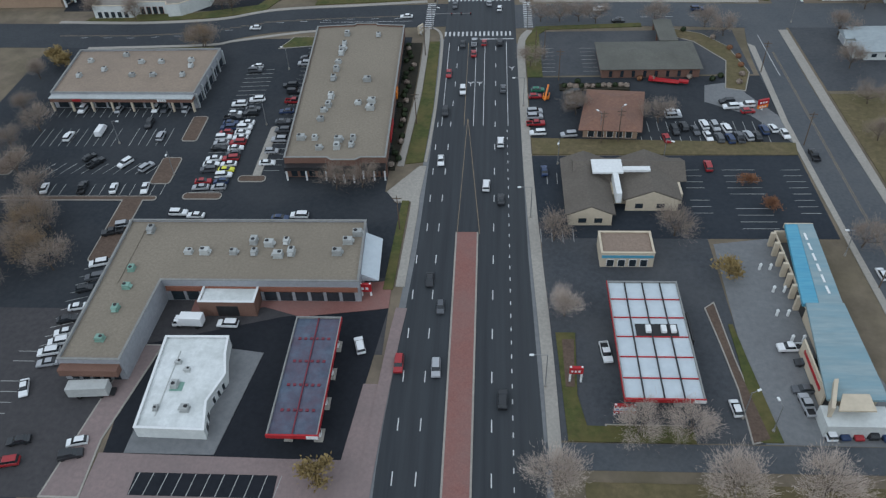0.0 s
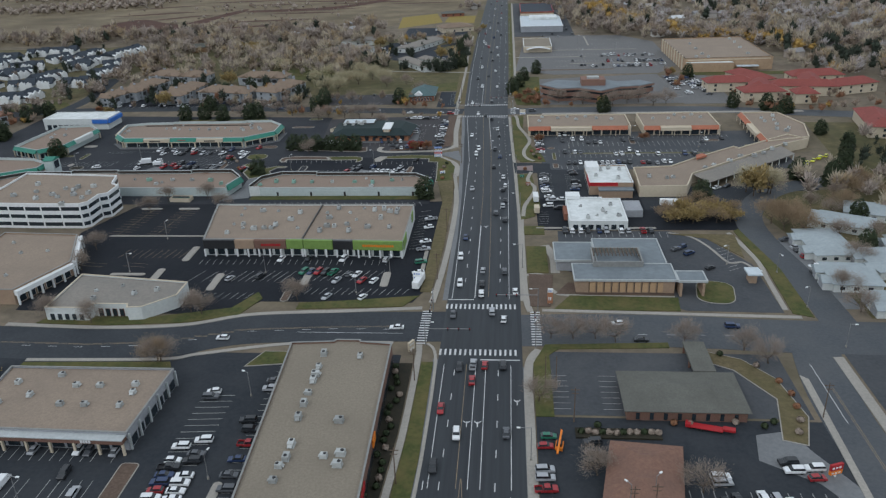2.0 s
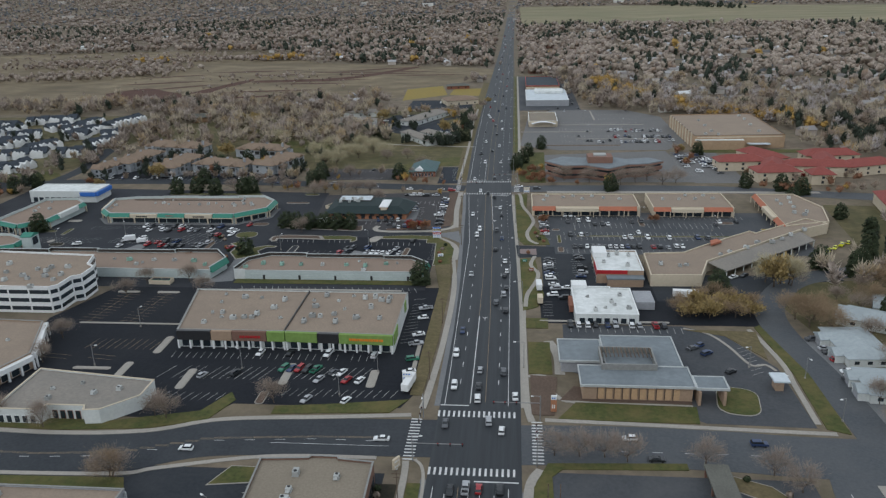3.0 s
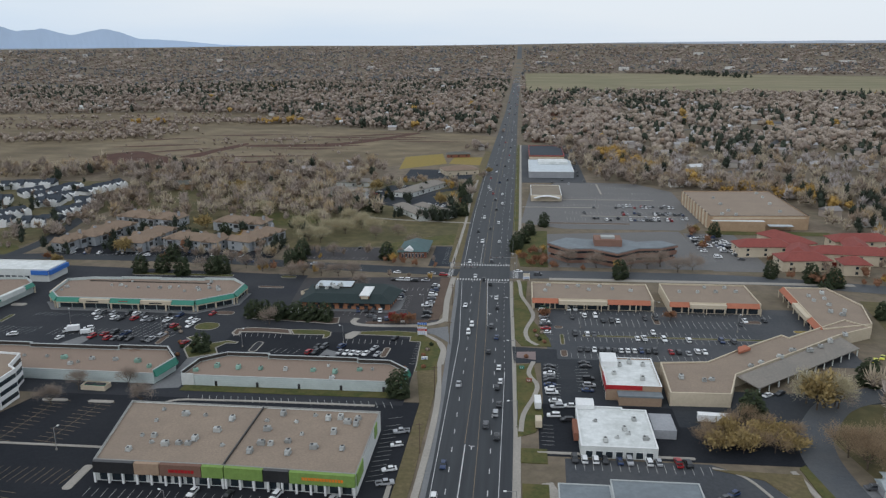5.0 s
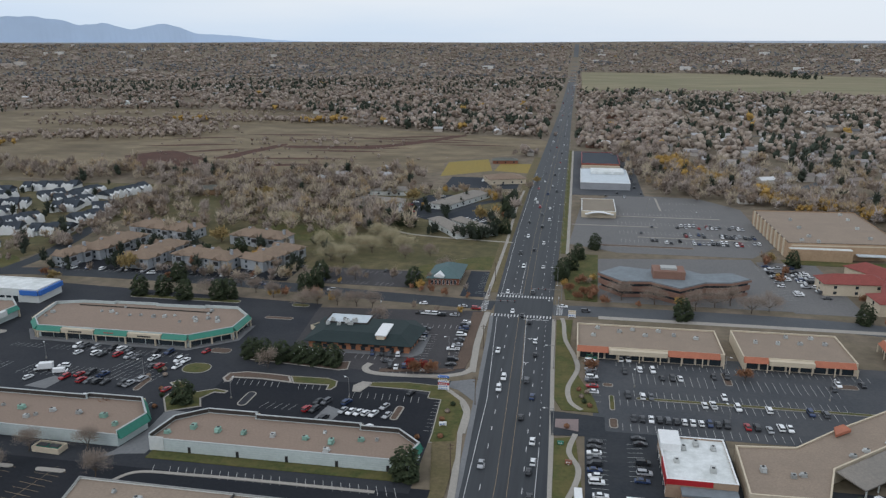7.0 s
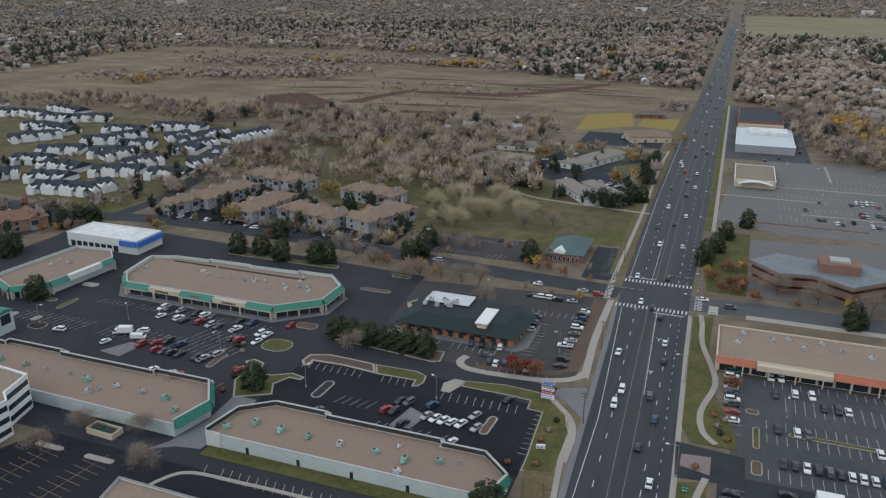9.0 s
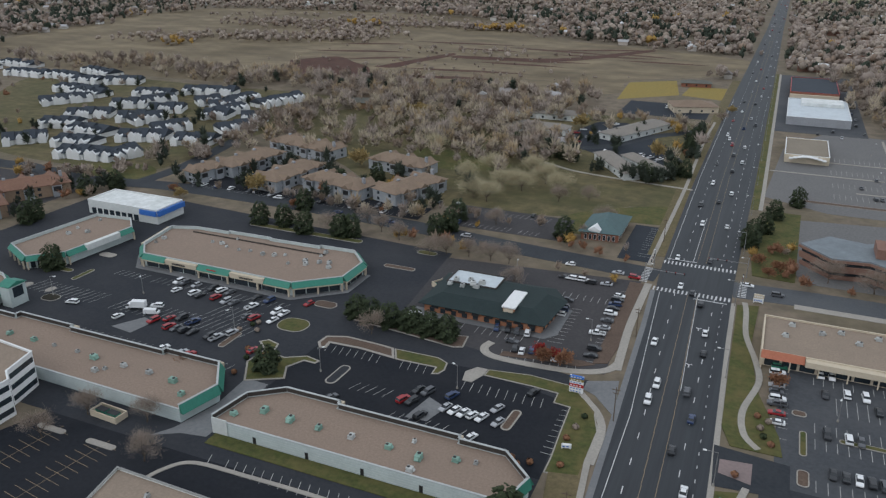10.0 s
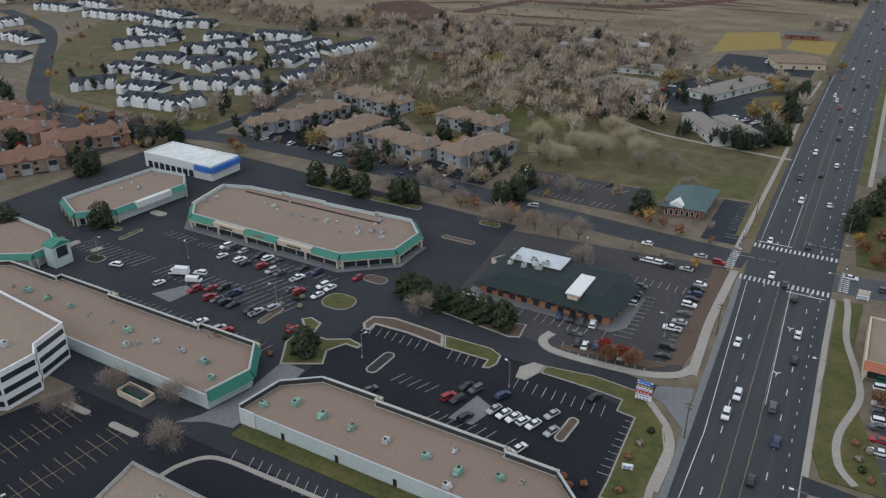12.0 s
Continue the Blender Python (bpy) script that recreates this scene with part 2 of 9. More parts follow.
M["orange"] = mat("orange_panel", (0.75, 0.22, 0.02), (0.65, 0.18, 0.02), 1.0, 0.5, 0.0, 0.3, 0.2)
M["white"] = mat("white_metal", (0.75, 0.76, 0.76), (0.66, 0.67, 0.67), 1.5, 0.5, 0.0, 0.3, 0.3, stain=(0.55, 0.55, 0.54))
M["cope"] = mat("coping_metal", (0.26, 0.26, 0.25), (0.2, 0.2, 0.19), 1.0, 0.55, 0.0, 0.2, 0.4)
M["unit"] = mat("hvac_metal", (0.42, 0.43, 0.42), (0.33, 0.34, 0.33), 2.0, 0.5, 0.05, 0.5, 0.4, rnd=0.25)
M["unit_green"] = mat("hvac_green", (0.22, 0.36, 0.3), (0.18, 0.3, 0.25), 2.0, 0.5, 0.05, 0.5, 0.4, rnd=0.15)
M["dark"] = mat("dark_metal", (0.03, 0.03, 0.032), (0.02, 0.02, 0.022), 2.0, 0.6, 0.0, 0.5, 0.3)
M["pole"] = mat("galvanised_pole", (0.3, 0.3, 0.3), (0.24, 0.24, 0.24), 2.0, 0.5, 0.0, 0.5, 0.3, metal=0.4)
M["wood_pole"] = mat("weathered_wood_pole", (0.14, 0.1, 0.075), (0.1, 0.075, 0.055), 3.0, 0.9, 0.1, 0.5, 0.3)
M["wood"] = mat("cedar_fence", (0.3, 0.19, 0.11), (0.22, 0.14, 0.085), 2.0, 0.9, 0.1, 0.3, 0.4)
M["canopy_top"] = mat("canopy_membrane", (0.55, 0.6, 0.63), (0.48, 0.53, 0.57), 0.5, 0.6, 0.02, 0.15, 0.5, stain=(0.4, 0.44, 0.47))
M["canopy_dark"] = mat("canopy_deck", (0.1, 0.13, 0.18), (0.06, 0.075, 0.11), 0.4, 0.5, 0.02, 0.12, 0.7, stain=(0.1, 0.06, 0.085))
M["plum"] = mat("worn_red_steel", (0.2, 0.035, 0.055), (0.13, 0.03, 0.045), 0.8, 0.6, 0.0, 0.2, 0.5)
M["roof_paleblue"] = mat("faded_blue_roof", (0.27, 0.34, 0.36), (0.21, 0.28, 0.3), 0.5, 0.6, 0.02, 0.15, 0.6, stain=(0.14, 0.27, 0.33), stretch=(0.3, 2, 1))
M["lot_grey"] = mat("asphalt_pale", (0.155, 0.152, 0.15), (0.112, 0.11, 0.11), 0.8, 0.8, 0.1, 0.04, 0.5, stain=(0.16, 0.155, 0.15), spec=0.2)

# ---- building tools ----
def mesh_of(name, bm, material):
    me = bpy.data.meshes.new(name)
    bmesh.ops.recalc_face_normals(bm, faces=bm.faces)
    bm.to_mesh(me)
    bm.free()
    if material:
        me.materials.append(material)
    return me


def part(name, bm, material, parent=None, label=""):
    """Links a bmesh as one mesh object, under a thing or a part where one is given."""
    ob = new(name, mesh_of(name, bm, material))
    if parent:
        ob.parent = parent
    return tagged(ob, label)


def thing(name, x, y, z, label, category, group="", rz=0):
    ob = new(name)
    ob.empty_display_size = 0.5
    ob.matrix_basis = pose(x, y, z, 0, 0, rz)
    return tagged(ob, label, category, group)


def prism(bm, poly, z0, z1):
    lo = [bm.verts.new((x, y, z0)) for x, y in poly]
    hi = [bm.verts.new((x, y, z1)) for x, y in poly]
    bm.faces.new(lo[::-1])
    bm.faces.new(hi)
    n = len(poly)
    for i in range(n):
        bm.faces.new((lo[i], lo[(i + 1) % n], hi[(i + 1) % n], hi[i]))
    return bm


def area2(poly):
    return sum(a[0] * b[1] - b[0] * a[1] for a, b in zip(poly, poly[1:] + poly[:1]))


def ccw(poly):
    return list(poly) if area2(list(poly)) > 0 else list(poly)[::-1]


def inset(poly, d):
    """The polygon drawn in by d (out where d is negative)."""
    poly = ccw(poly)
    out, n = [], len(poly)
    for i in range(n):
        p, q, r = Vector(poly[i - 1]), Vector(poly[i]), Vector(poly[(i + 1) % n])
        a, b = (q - p).normalized(), (r - q).normalized()
        na, nb = Vector((-a.y, a.x)), Vector((-b.y, b.x))
        k = (na + nb)
        k = k / max(0.35, k.length_squared / 2)
        v = q + k * d
        out.append((v.x, v.y))
    return out


def ring(bm, outer, inner, z0, z1):
    vs = [[bm.verts.new((x, y, z)) for x, y in p] for p in (outer, inner) for z in (z0, z1)]
    n = len(outer)
    for i in range(n):
        j = (i + 1) % n
        for a, b in ((0, 1), (1, 3), (3, 2), (2, 0)):
            bm.faces.new((vs[a][i], vs[a][j], vs[b][j], vs[b][i]))
    return bm


def box(bm, x0, y0, z0, x1, y1, z1):
    return prism(bm, [(x0, y0), (x1, y0), (x1, y1), (x0, y1)], z0, z1)


def boxed(x0, y0, z0, x1, y1, z1):
    return box(bmesh.new(), x0, y0, z0, x1, y1, z1)


def bevel(bm, w, seg=1):
    bmesh.ops.bevel(bm, geom=bm.edges[:], offset=w, segments=seg, affect='EDGES', clamp_overlap=True)
    return bm


def cyl(bm, x, y, z0, z1, r0, r1=None, n=8):
    r1 = r0 if r1 is None else r1
    lo = [bm.verts.new((x + r0 * math.cos(6.2832 * i / n), y + r0 * math.sin(6.2832 * i / n), z0)) for i in range(n)]
    hi = [bm.verts.new((x + r1 * math.cos(6.2832 * i / n), y + r1 * math.sin(6.2832 * i / n), z1)) for i in range(n)]
    bm.faces.new(lo[::-1])
    bm.faces.new(hi)
    for i in range(n):
        bm.faces.new((lo[i], lo[(i + 1) % n], hi[(i + 1) % n], hi[i]))
    return bm


def rect(x0, y0, x1, y1):
    return [(x0, y0), (x1, y0), (x1, y1), (x0, y1)]


def rounded(x0, y0, x1, y1, r, n=5):
    """A rectangle with round corners."""
    r = min(r, abs(x1 - x0) / 2.01, abs(y1 - y0) / 2.01)
    pts = []
    for cx, cy, a in ((x1 - r, y0 + r, -90), (x1 - r, y1 - r, 0), (x0 + r, y1 - r, 90), (x0 + r, y0 + r, 180)):
        for i in range(n + 1):
            t = radians(a + 90 * i / n)
            pts.append((cx + r * math.cos(t), cy + r * math.sin(t)))
    return pts


def turned(poly, cx, cy, deg):
    c, s = math.cos(radians(deg)), math.sin(radians(deg))
    return [(cx + (x - cx) * c - (y - cy) * s, cy + (x - cx) * s + (y - cy) * c) for x, y in poly]


def slab(name, poly, z0, z1, material, label="", category=""):
    """A piece of the setting: a flat slab with thickness."""
    ob = part(name, prism(bmesh.new(), ccw(poly), z0, z1), material)
    return tagged(ob, label, category, kind="structure")


def ribbon_mesh(bm, pts, w, z0, z1):
    """A band of width w along a line of points."""
    n = len(pts)
    L, R = [], []
    for i in range(n):
        a, b = Vector(pts[max(i - 1, 0)]), Vector(pts[min(i + 1, n - 1)])
        d = (b - a).normalized()
        nn = Vector((-d.y, d.x)) * w / 2
        p = Vector(pts[i])
        L.append(p + nn)
        R.append(p - nn)
    return strip_mesh(bm, L, R, z0, z1)


def strip_mesh(bm, L, R, z0, z1):
    n = len(L)
    lo = [(bm.verts.new((a[0], a[1], z0)), bm.verts.new((b[0], b[1], z0))) for a, b in zip(L, R)]
    hi = [(bm.verts.new((a[0], a[1], z1)), bm.verts.new((b[0], b[1], z1))) for a, b in zip(L, R)]
    for i in range(n - 1):
        bm.faces.new((hi[i][0], hi[i][1], hi[i + 1][1], hi[i + 1][0]))
        bm.faces.new((lo[i][0], lo[i + 1][0], lo[i + 1][1], lo[i][1]))
        bm.faces.new((lo[i][0], hi[i][0], hi[i + 1][0], lo[i + 1][0]))
        bm.faces.new((lo[i][1], lo[i + 1][1], hi[i + 1][1], hi[i][1]))
    for k in (0, n - 1):
        bm.faces.new((lo[k][0], lo[k][1], hi[k][1], hi[k][0]))
    return bm


def curve_pts(pts, n=8):
    """A smooth line through the points (Catmull-Rom)."""
    out = []
    for i in range(len(pts) - 1):
        p0, p1, p2, p3 = (Vector(pts[max(0, min(len(pts) - 1, i + k))]) for k in (-1, 0, 1, 2))
        for j in range(n):
            t = j / n
            v = 0.5 * ((2 * p1) + (p2 - p0) * t + (2 * p0 - 5 * p1 + 4 * p2 - p3) * t * t + (3 * p1 - p0 - 3 * p2 + p3) * t ** 3)
            out.append((v.x, v.y))
    out.append(tuple(pts[-1]))
    return out


def flat_building(name, label, poly, h, roof, wall, par=0.6, cope="cope", category="building"):
    """A flat-roofed building: hollow walls with a parapet, a roof deck behind it and a metal coping."""
    poly = ccw(poly)
    cx, cy = sum(p[0] for p in poly) / len(poly), sum(p[1] for p in poly) / len(poly)
    b = thing(name, cx, cy, 0, label, category)
    lp = [(x - cx, y - cy) for x, y in poly]
    part("wall", ring(bmesh.new(), lp, inset(lp, 0.35), 0, h), M[wall], b)
    part("roof", prism(bmesh.new(), inset(lp, 0.34), h - par - 0.3, h - par), M[roof], b)
    if cope:
        part("coping", ring(bmesh.new(), inset(lp, -0.08), inset(lp, 0.45), h, h + 0.15), M[cope], b)
    return b, lp


def edge_box(bm, lp, i, s0, s1, z0, z1, o0, o1):
    """A box along edge i of a footprint: s along it in metres (negative: from its end), o outwards."""
    a, b = Vector(lp[i]), Vector(lp[(i + 1) % len(lp)])
    d = (b - a)
    L = d.length
    d.normalize()
    o = Vector((d.y, -d.x))
    s0 = L + s0 if s0 < 0 else s0
    s1 = L + s1 if s1 <= 0 else s1
    q = [a + d * s0 + o * o0, a + d * s1 + o * o0, a + d * s1 + o * o1, a + d * s0 + o * o1]
    return prism(bm, ccw([(v.x, v.y) for v in q]), z0, z1)


def edge_len(lp, i):
    return (Vector(lp[(i + 1) % len(lp)]) - Vector(lp[i])).length

# ---- the ground and the far country ----
CX, CY, EYE_H, FAR = -15.0, -100.0, 128.0, 2400.0


def ground_z(x, y):
    """Level land; far off it is bent up so the skyline fits the camera's view."""
    r = math.hypot(x - CX, y - CY)
    if r <= FAR:
        return -0.06
    k = min(1.0, (r - FAR) / 2350.0)
    return -0.06 + EYE_H - r * (EYE_H / FAR + (0.0058 - EYE_H / FAR) * k)


def ground_mesh():
    bm = bmesh.new()
    rs = [60, 150, 300, 500, 800, 1200, 1800, 2400, 2550, 2700, 2900, 3100, 3350, 3600, 3900, 4200, 4500, 4750]
    N = 120
    centre = bm.verts.new((CX, CY, -0.06))
    prev = None
    for r in rs:
        row = [bm.verts.new((CX + r * math.cos(6.28318 * i / N), CY + r * math.sin(6.28318 * i / N), 0)) for i in range(N)]
        for v in row:
            v.co.z = ground_z(v.co.x, v.co.y) + (0 if r < 4000 else 9 * noise.noise(Vector((v.co.x, v.co.y, 0)) * 0.0011))
        for i in range(N):
            j = (i + 1) % N
            if prev:
                bm.faces.new((prev[i], row[i], row[j], prev[j]))
            else:
                bm.faces.new((centre, row[i], row[j]))
        prev = row
    return bm


M["country"] = mat("dry_country", (0.2, 0.16, 0.118), (0.12, 0.098, 0.075), 0.12, 1.0, 0.3, 0.02, 0.6, stain=(0.1, 0.088, 0.05))
tagged(part("ground", ground_mesh(), M["country"]), "dry autumn grassland and bare soil running to the skyline", "ground", kind="structure")

LEFT = ((-500, -29), (-176, -29), (-117, -26), (-54, -25), (90, -24.5), (140, -25.5), (180, -27), (255, -30), (305, -33), (430, -35), (650, -35), (1300, -29), (4700, -29))
RIGHT = ((-500, 3), (-176, 3), (-117, 1.5), (-54, 1), (115, 0.5), (180, -1), (250, -3), (300, -4), (430, -3.5), (650, -4), (1300, -6), (4700, -6))


def along(knots, y):
    return float(np.interp(y, [k[0] for k in knots], [k[1] for k in knots]))


def road_band(name, f_left, f_right, ys, dz0, dz1, material, label="", category=""):
    bm = bmesh.new()
    L = [(f_left(y), y) for y in ys]
    R = [(f_right(y), y) for y in ys]
    strip_mesh(bm, L, R, dz0, dz1)
    for v in bm.verts:
        v.co.z += ground_z(v.co.x, v.co.y) + 0.06
    return tagged(part(name, bm, material), label, category, kind="structure")


YS = list(range(-420, 1200, 10)) + list(range(1200, 4700, 50))
road_band("road", lambda y: along(LEFT, y), lambda y: along(RIGHT, y), YS, -0.3, 0.02, M["road"], "wide grey asphalt main road with several lanes", "road")

LAYER = [0]


def layer():
    """A hair of height, never the same for two slabs that meet."""
    LAYER[0] += 1
    return (LAYER[0] * 7 % 29) * 0.0007


# side streets
def street(name, pts, w, label):
    bm = ribbon_mesh(bmesh.new(), curve_pts(pts), w, -0.3, 0.0 + layer() * 0.9)
    # streets ending in the east take the asphalt lightened for sky sheen
    return tagged(part(name, bm, M["road_east" if pts[-1][0] > 60 else "road_side"]), label, "road", kind="structure")


street("road_west", [(-24, 16), (-60, 15), (-91, 12.5), (-115, 4), (-140, 2), (-175, 3), (-260, 6)], 19.5, "asphalt side street bending away from the crossing")
street("road_east", [(0, 14), (30, 15), (60, 14), (90, 12), (190, 10)], 20, "asphalt side street leaving the crossing")
street("road_frontage", [(90, 8), (86, -20), (86, -60), (87, -110), (88, -230), (88, -330)], 14, "asphalt street running beside the lots")
street("road_northeast", [(102.5, 18), (102, 40), (100.5, 62), (97.5, 88), (98, 108), (104, 124), (122, 146), (160, 160)], 11.5, "asphalt lane between houses and the bank")
street("road_second_west", [(-33, 297), (-100, 303), (-150, 309), (-210, 313), (-290, 313), (-333, 306), (-356, 304), (-400, 309), (-430, 308), (-465, 320), (-549, 384), (-645, 458), (-708, 489), (-800, 520)], 13.5, "asphalt cross street beyond the shops")
street("road_second_east", [(-4, 295), (40, 297), (120, 295), (190, 282), (300, 262)], 15, "asphalt cross street beyond the plaza")
street("road_apartments", [(-317, 312), (-316, 345), (-321, 376), (-330, 420)], 10, "narrow asphalt street to the apartments")
street("road_garden", [(190, 625), (209, 659), (236, 701), (258, 762), (312, 875), (351, 952), (420, 1080)], 8, "pale asphalt street among garden homes")
street("road_lane", [(150, 650), (221, 633), (256, 611), (340, 590), (480, 560)], 8, "pale asphalt street behind the store")
street("road_far", [(10, 1010), (120, 1000), (240, 1040), (420, 1010)], 9, "asphalt street among homes")
street("road_care", [(-36, 583), (-52, 560), (-75, 535), (-95, 500), (-112, 485)], 9, "curving asphalt drive to the care home")
street("road_south", [(2, -176.5), (90, -176)], 6, "asphalt lane beside the filling station")
street("road_southwest", [(-31, -200), (-300, -203)], 16, "asphalt side street at the edge of the lots")

# parking lots and yards, each a thin slab on the ground
LOTS = [
    ("lot", rect(-175, -192, -96, -94)), ("lot_brown", rect(-130, -188, -86.5, -139)),
    ("lot", rect(-96, -136, -31, -94)), ("lot_brown", rect(-88, -152, -31, -128)),
    ("lot_dark", [(-83, -181), (-85, -150), (-55, -141), (-31, -138), (-34, -163), (-35, -181)]),
    ("lot", rect(-170, -94, -36.5, -2)),
    ("lot_dark", [(-178, 24), (-190, 94), (-178, 128), (-34, 131), (-34, 40), (-37, 32), (-91, 32), (-100, 22)]),
    ("lot_mall", [(-320, 128), (-40, 128), (-40, 204), (-36, 206), (-110, 216), (-118, 285), (-320, 298)]),
    ("lot_dark", [(-128, 155), (-40, 155), (-42, 192), (-75, 199), (-128, 196)]),
    ("lot_brown", [(-112, 216), (-60, 208), (-36, 212), (-38, 288), (-118, 280)]),
    ("lot_mid", rect(5, -173, 46, -112)), ("concrete_grey", [(45, -173), (47, -115), (66, -112), (68, -140), (76, -173)]),
    ("lot_blue", rect(3.5, -113, 78, -77)), ("lot", rect(4, -72, 79, -32)), ("lot_mid", rect(9, -31, 77, 1)), ("lot_mid", rect(97, -42, 150, 2)),
    ("lot_mid", [(17, 96), (62, 96), (76, 88), (87.5, 64), (87.5, 27), (56, 28), (16, 60)]),
    ("lot_dark", rect(9, 97, 57, 134)), ("lot_dark", rect(57, 97, 92, 134)), ("lot", rect(11, 134, 57, 176)),
    ("lot_mid", rect(14, 176, 142, 245)), ("lot", rect(57, 120, 140, 150)),
    ("lot_grey", [(2, 425), (9, 538), (36, 596), (105, 588), (131, 550), (131, 436), (112, 408), (32, 408)]),
    ("lot_grey", [(5, 390), (110, 405), (118, 312), (20, 312)]), ("lot_grey", rect(112, 310, 145, 400)),
    ("lot_blue", rect(-52, 309, -37.5, 354)), ("lot_brown", rect(-140, 318, -80, 348)),
    ("lot_dark", rect(-290, 318, -150, 336)), ("lot_dark", [(-290, 336), (-290, 366), (-262, 366), (-240, 336)]),
    ("lot_blue", [(-132, 500), (-124, 545), (-118, 568), (-98, 572), (-62, 515), (-46, 478), (-66, 440), (-98, 474)]),
    ("lot_blue", rect(-112, 606, -46, 660)), ("lot_grey", rect(4, 596, 60, 830)),
    ("lot_brown", rect(-460, 230, -335, 300)), ("concrete_grey", [(103, 87), (109.5, 87), (111, 60), (114, 30), (108, 30), (105, 60)]),
]
for i, (m, poly) in enumerate(LOTS):
    slab("pavement", poly, -0.2, -0.023 + 0.0006 * i, M[m], "asphalt parking lot" if "lot" in m else "concrete yard", "parking lot")

# country patches
def patch(name, poly, m, z, label):
    return slab(name, curve_pts(list(poly) + [poly[0]], 5)[:-1], -0.3, z + layer() * 0.5, M[m], label, "grass")


M["meadow"] = mat("meadow_grass", (0.235, 0.188, 0.118), (0.135, 0.108, 0.072), 0.035, 1.0, 0.3, 0.009, 0.85, stain=(0.1, 0.078, 0.048), stretch=(0.8, 1.2, 1))
M["meadow_red"] = mat("red_marsh", (0.085, 0.036, 0.026), (0.05, 0.026, 0.02), 0.1, 1.0, 0.3, 0.03, 0.4, stain=(0.1, 0.06, 0.04))
M["field_grass"] = mat("field_grass", (0.27, 0.225, 0.145), (0.17, 0.15, 0.088), 0.02, 1.0, 0.3, 0.004, 0.8, stain=(0.13, 0.135, 0.07), stretch=(0.3, 1.0, 1))
M["yellow_grass"] = mat("yellow_grass", (0.27, 0.2, 0.05), (0.21, 0.155, 0.045), 0.4, 1.0, 0.3, 0.03, 0.4, stain=(0.2, 0.17, 0.06))
M["grass_mixed"] = mat("rough_grass", (0.15, 0.12, 0.06), (0.075, 0.066, 0.035), 0.14, 1.0, 0.3, 0.03, 0.75, stain=(0.062, 0.066, 0.026))
patch("meadow", [(-655, 800), (-1000, 930), (-1000, 1240), (-700, 1300), (-500, 1280), (-360, 1190), (-316, 1061), (-40, 945), (-42, 834), (-130, 757), (-135, 680), (-293, 650), (-439, 645)], "meadow", -0.03, "broad brown dry meadow")
patch("meadow", [(-480, 590), (-800, 600), (-960, 760), (-960, 930), (-655, 805), (-439, 650)], "meadow", -0.032, "dry tan grass behind the townhouses")
patch("marsh", [(-500, 735), (-468, 780), (-430, 752), (-392, 718), (-373, 658), (-436, 644)], "meadow_red", -0.01, "dark reddish marsh grass")
patch("marsh", [(-394, 730), (-384, 772), (-360, 858), (-350, 838), (-366, 770), (-370, 735)], "meadow_red", -0.01, "dark reddish marsh grass")
patch("marsh", [(-346, 846), (-234, 870), (-156, 980), (-149, 962), (-228, 845), (-338, 826)], "meadow_red", -0.01, "dark reddish marsh grass")
for x, y, w, d, r in ((-300, 700, 50, 8, 10), (-250, 930, 70, 7, -8), (-190, 905, 60, 6, 5), (-330, 905, 40, 6, 0), (-420, 790, 40, 7, 30), (-230, 840, 40, 5, 12), (-480, 900, 50, 6, 20), (-150, 930, 40, 5, -10), (-120, 885, 50, 5, 0), (-420, 690, 60, 9, 0), (-300, 745, 70, 6, 6), (-470, 830, 60, 8, 15), (-200, 960, 60, 7, 20), (-260, 810, 50, 6, 0), (-380, 950, 70, 7, 5)):
    patch("marsh", turned([(x - w, y), (x - w * 0.4, y - d), (x + w * 0.5, y - d * 0.6), (x + w, y), (x + w * 0.3, y + d), (x - w * 0.5, y + d * 0.5)], x, y, r), "meadow_red", -0.01, "dark reddish marsh grass")


def far_field():
    """An open field that follows the rise of the land."""
    front = curve_pts([(11, 1880), (200, 1870), (437, 1850), (794, 1745), (1200, 1700)], 6)
    back = curve_pts([(11, 2890), (350, 2860), (657, 2780), (1100, 2600), (1500, 2400)], 6)
    bm = bmesh.new()
    rows = []
    for k in range(13):
        rows.append([bm.verts.new((a[0] + (b[0] - a[0]) * k / 12, a[1] + (b[1] - a[1]) * k / 12, 0)) for a, b in zip(front, back)])
        for v in rows[-1]:
            v.co.z = ground_z(v.co.x, v.co.y) + 0.9
    for r0, r1 in zip(rows, rows[1:]):
        for i in range(len(r0) - 1):
            bm.faces.new((r0[i], r0[i + 1], r1[i + 1], r1[i]))
    tagged(part("field", bm, M["field_grass"]), "pale open field far away", "grass", kind="structure")


far_field()
slab("yellow_lawn", [(-124, 660), (-130, 748), (-90, 775), (-78, 700)], -0.3, -0.02, M["yellow_grass"], "bright yellow dry lawn", "grass")
slab("yellow_lawn", [(-76, 700), (-74, 745), (-42, 750), (-42, 690)], -0.3, -0.02, M["yellow_grass"], "bright yellow dry lawn", "grass")
patch("lawn", [(-80, 330), (-84, 356), (-60, 378), (-38, 386), (-38, 360), (-60, 354), (-60, 334)], "grass_green", -0.01, "mown green lawn beside the small brick office")
patch("lawn", [(-185, 335), (-150, 342), (-95, 352), (-90, 376), (-190, 440), (-300, 448), (-210, 370)], "grass_mixed", -0.02, "rough olive grass among bare trees")
patch("lawn", [(-150, 345), (-84, 352), (-60, 380), (-38, 392), (-38, 580), (-60, 590), (-130, 590), (-170, 560), (-300, 545), (-310, 450), (-200, 440)], "grass_mixed", -0.035, "olive rough grass round the care home")
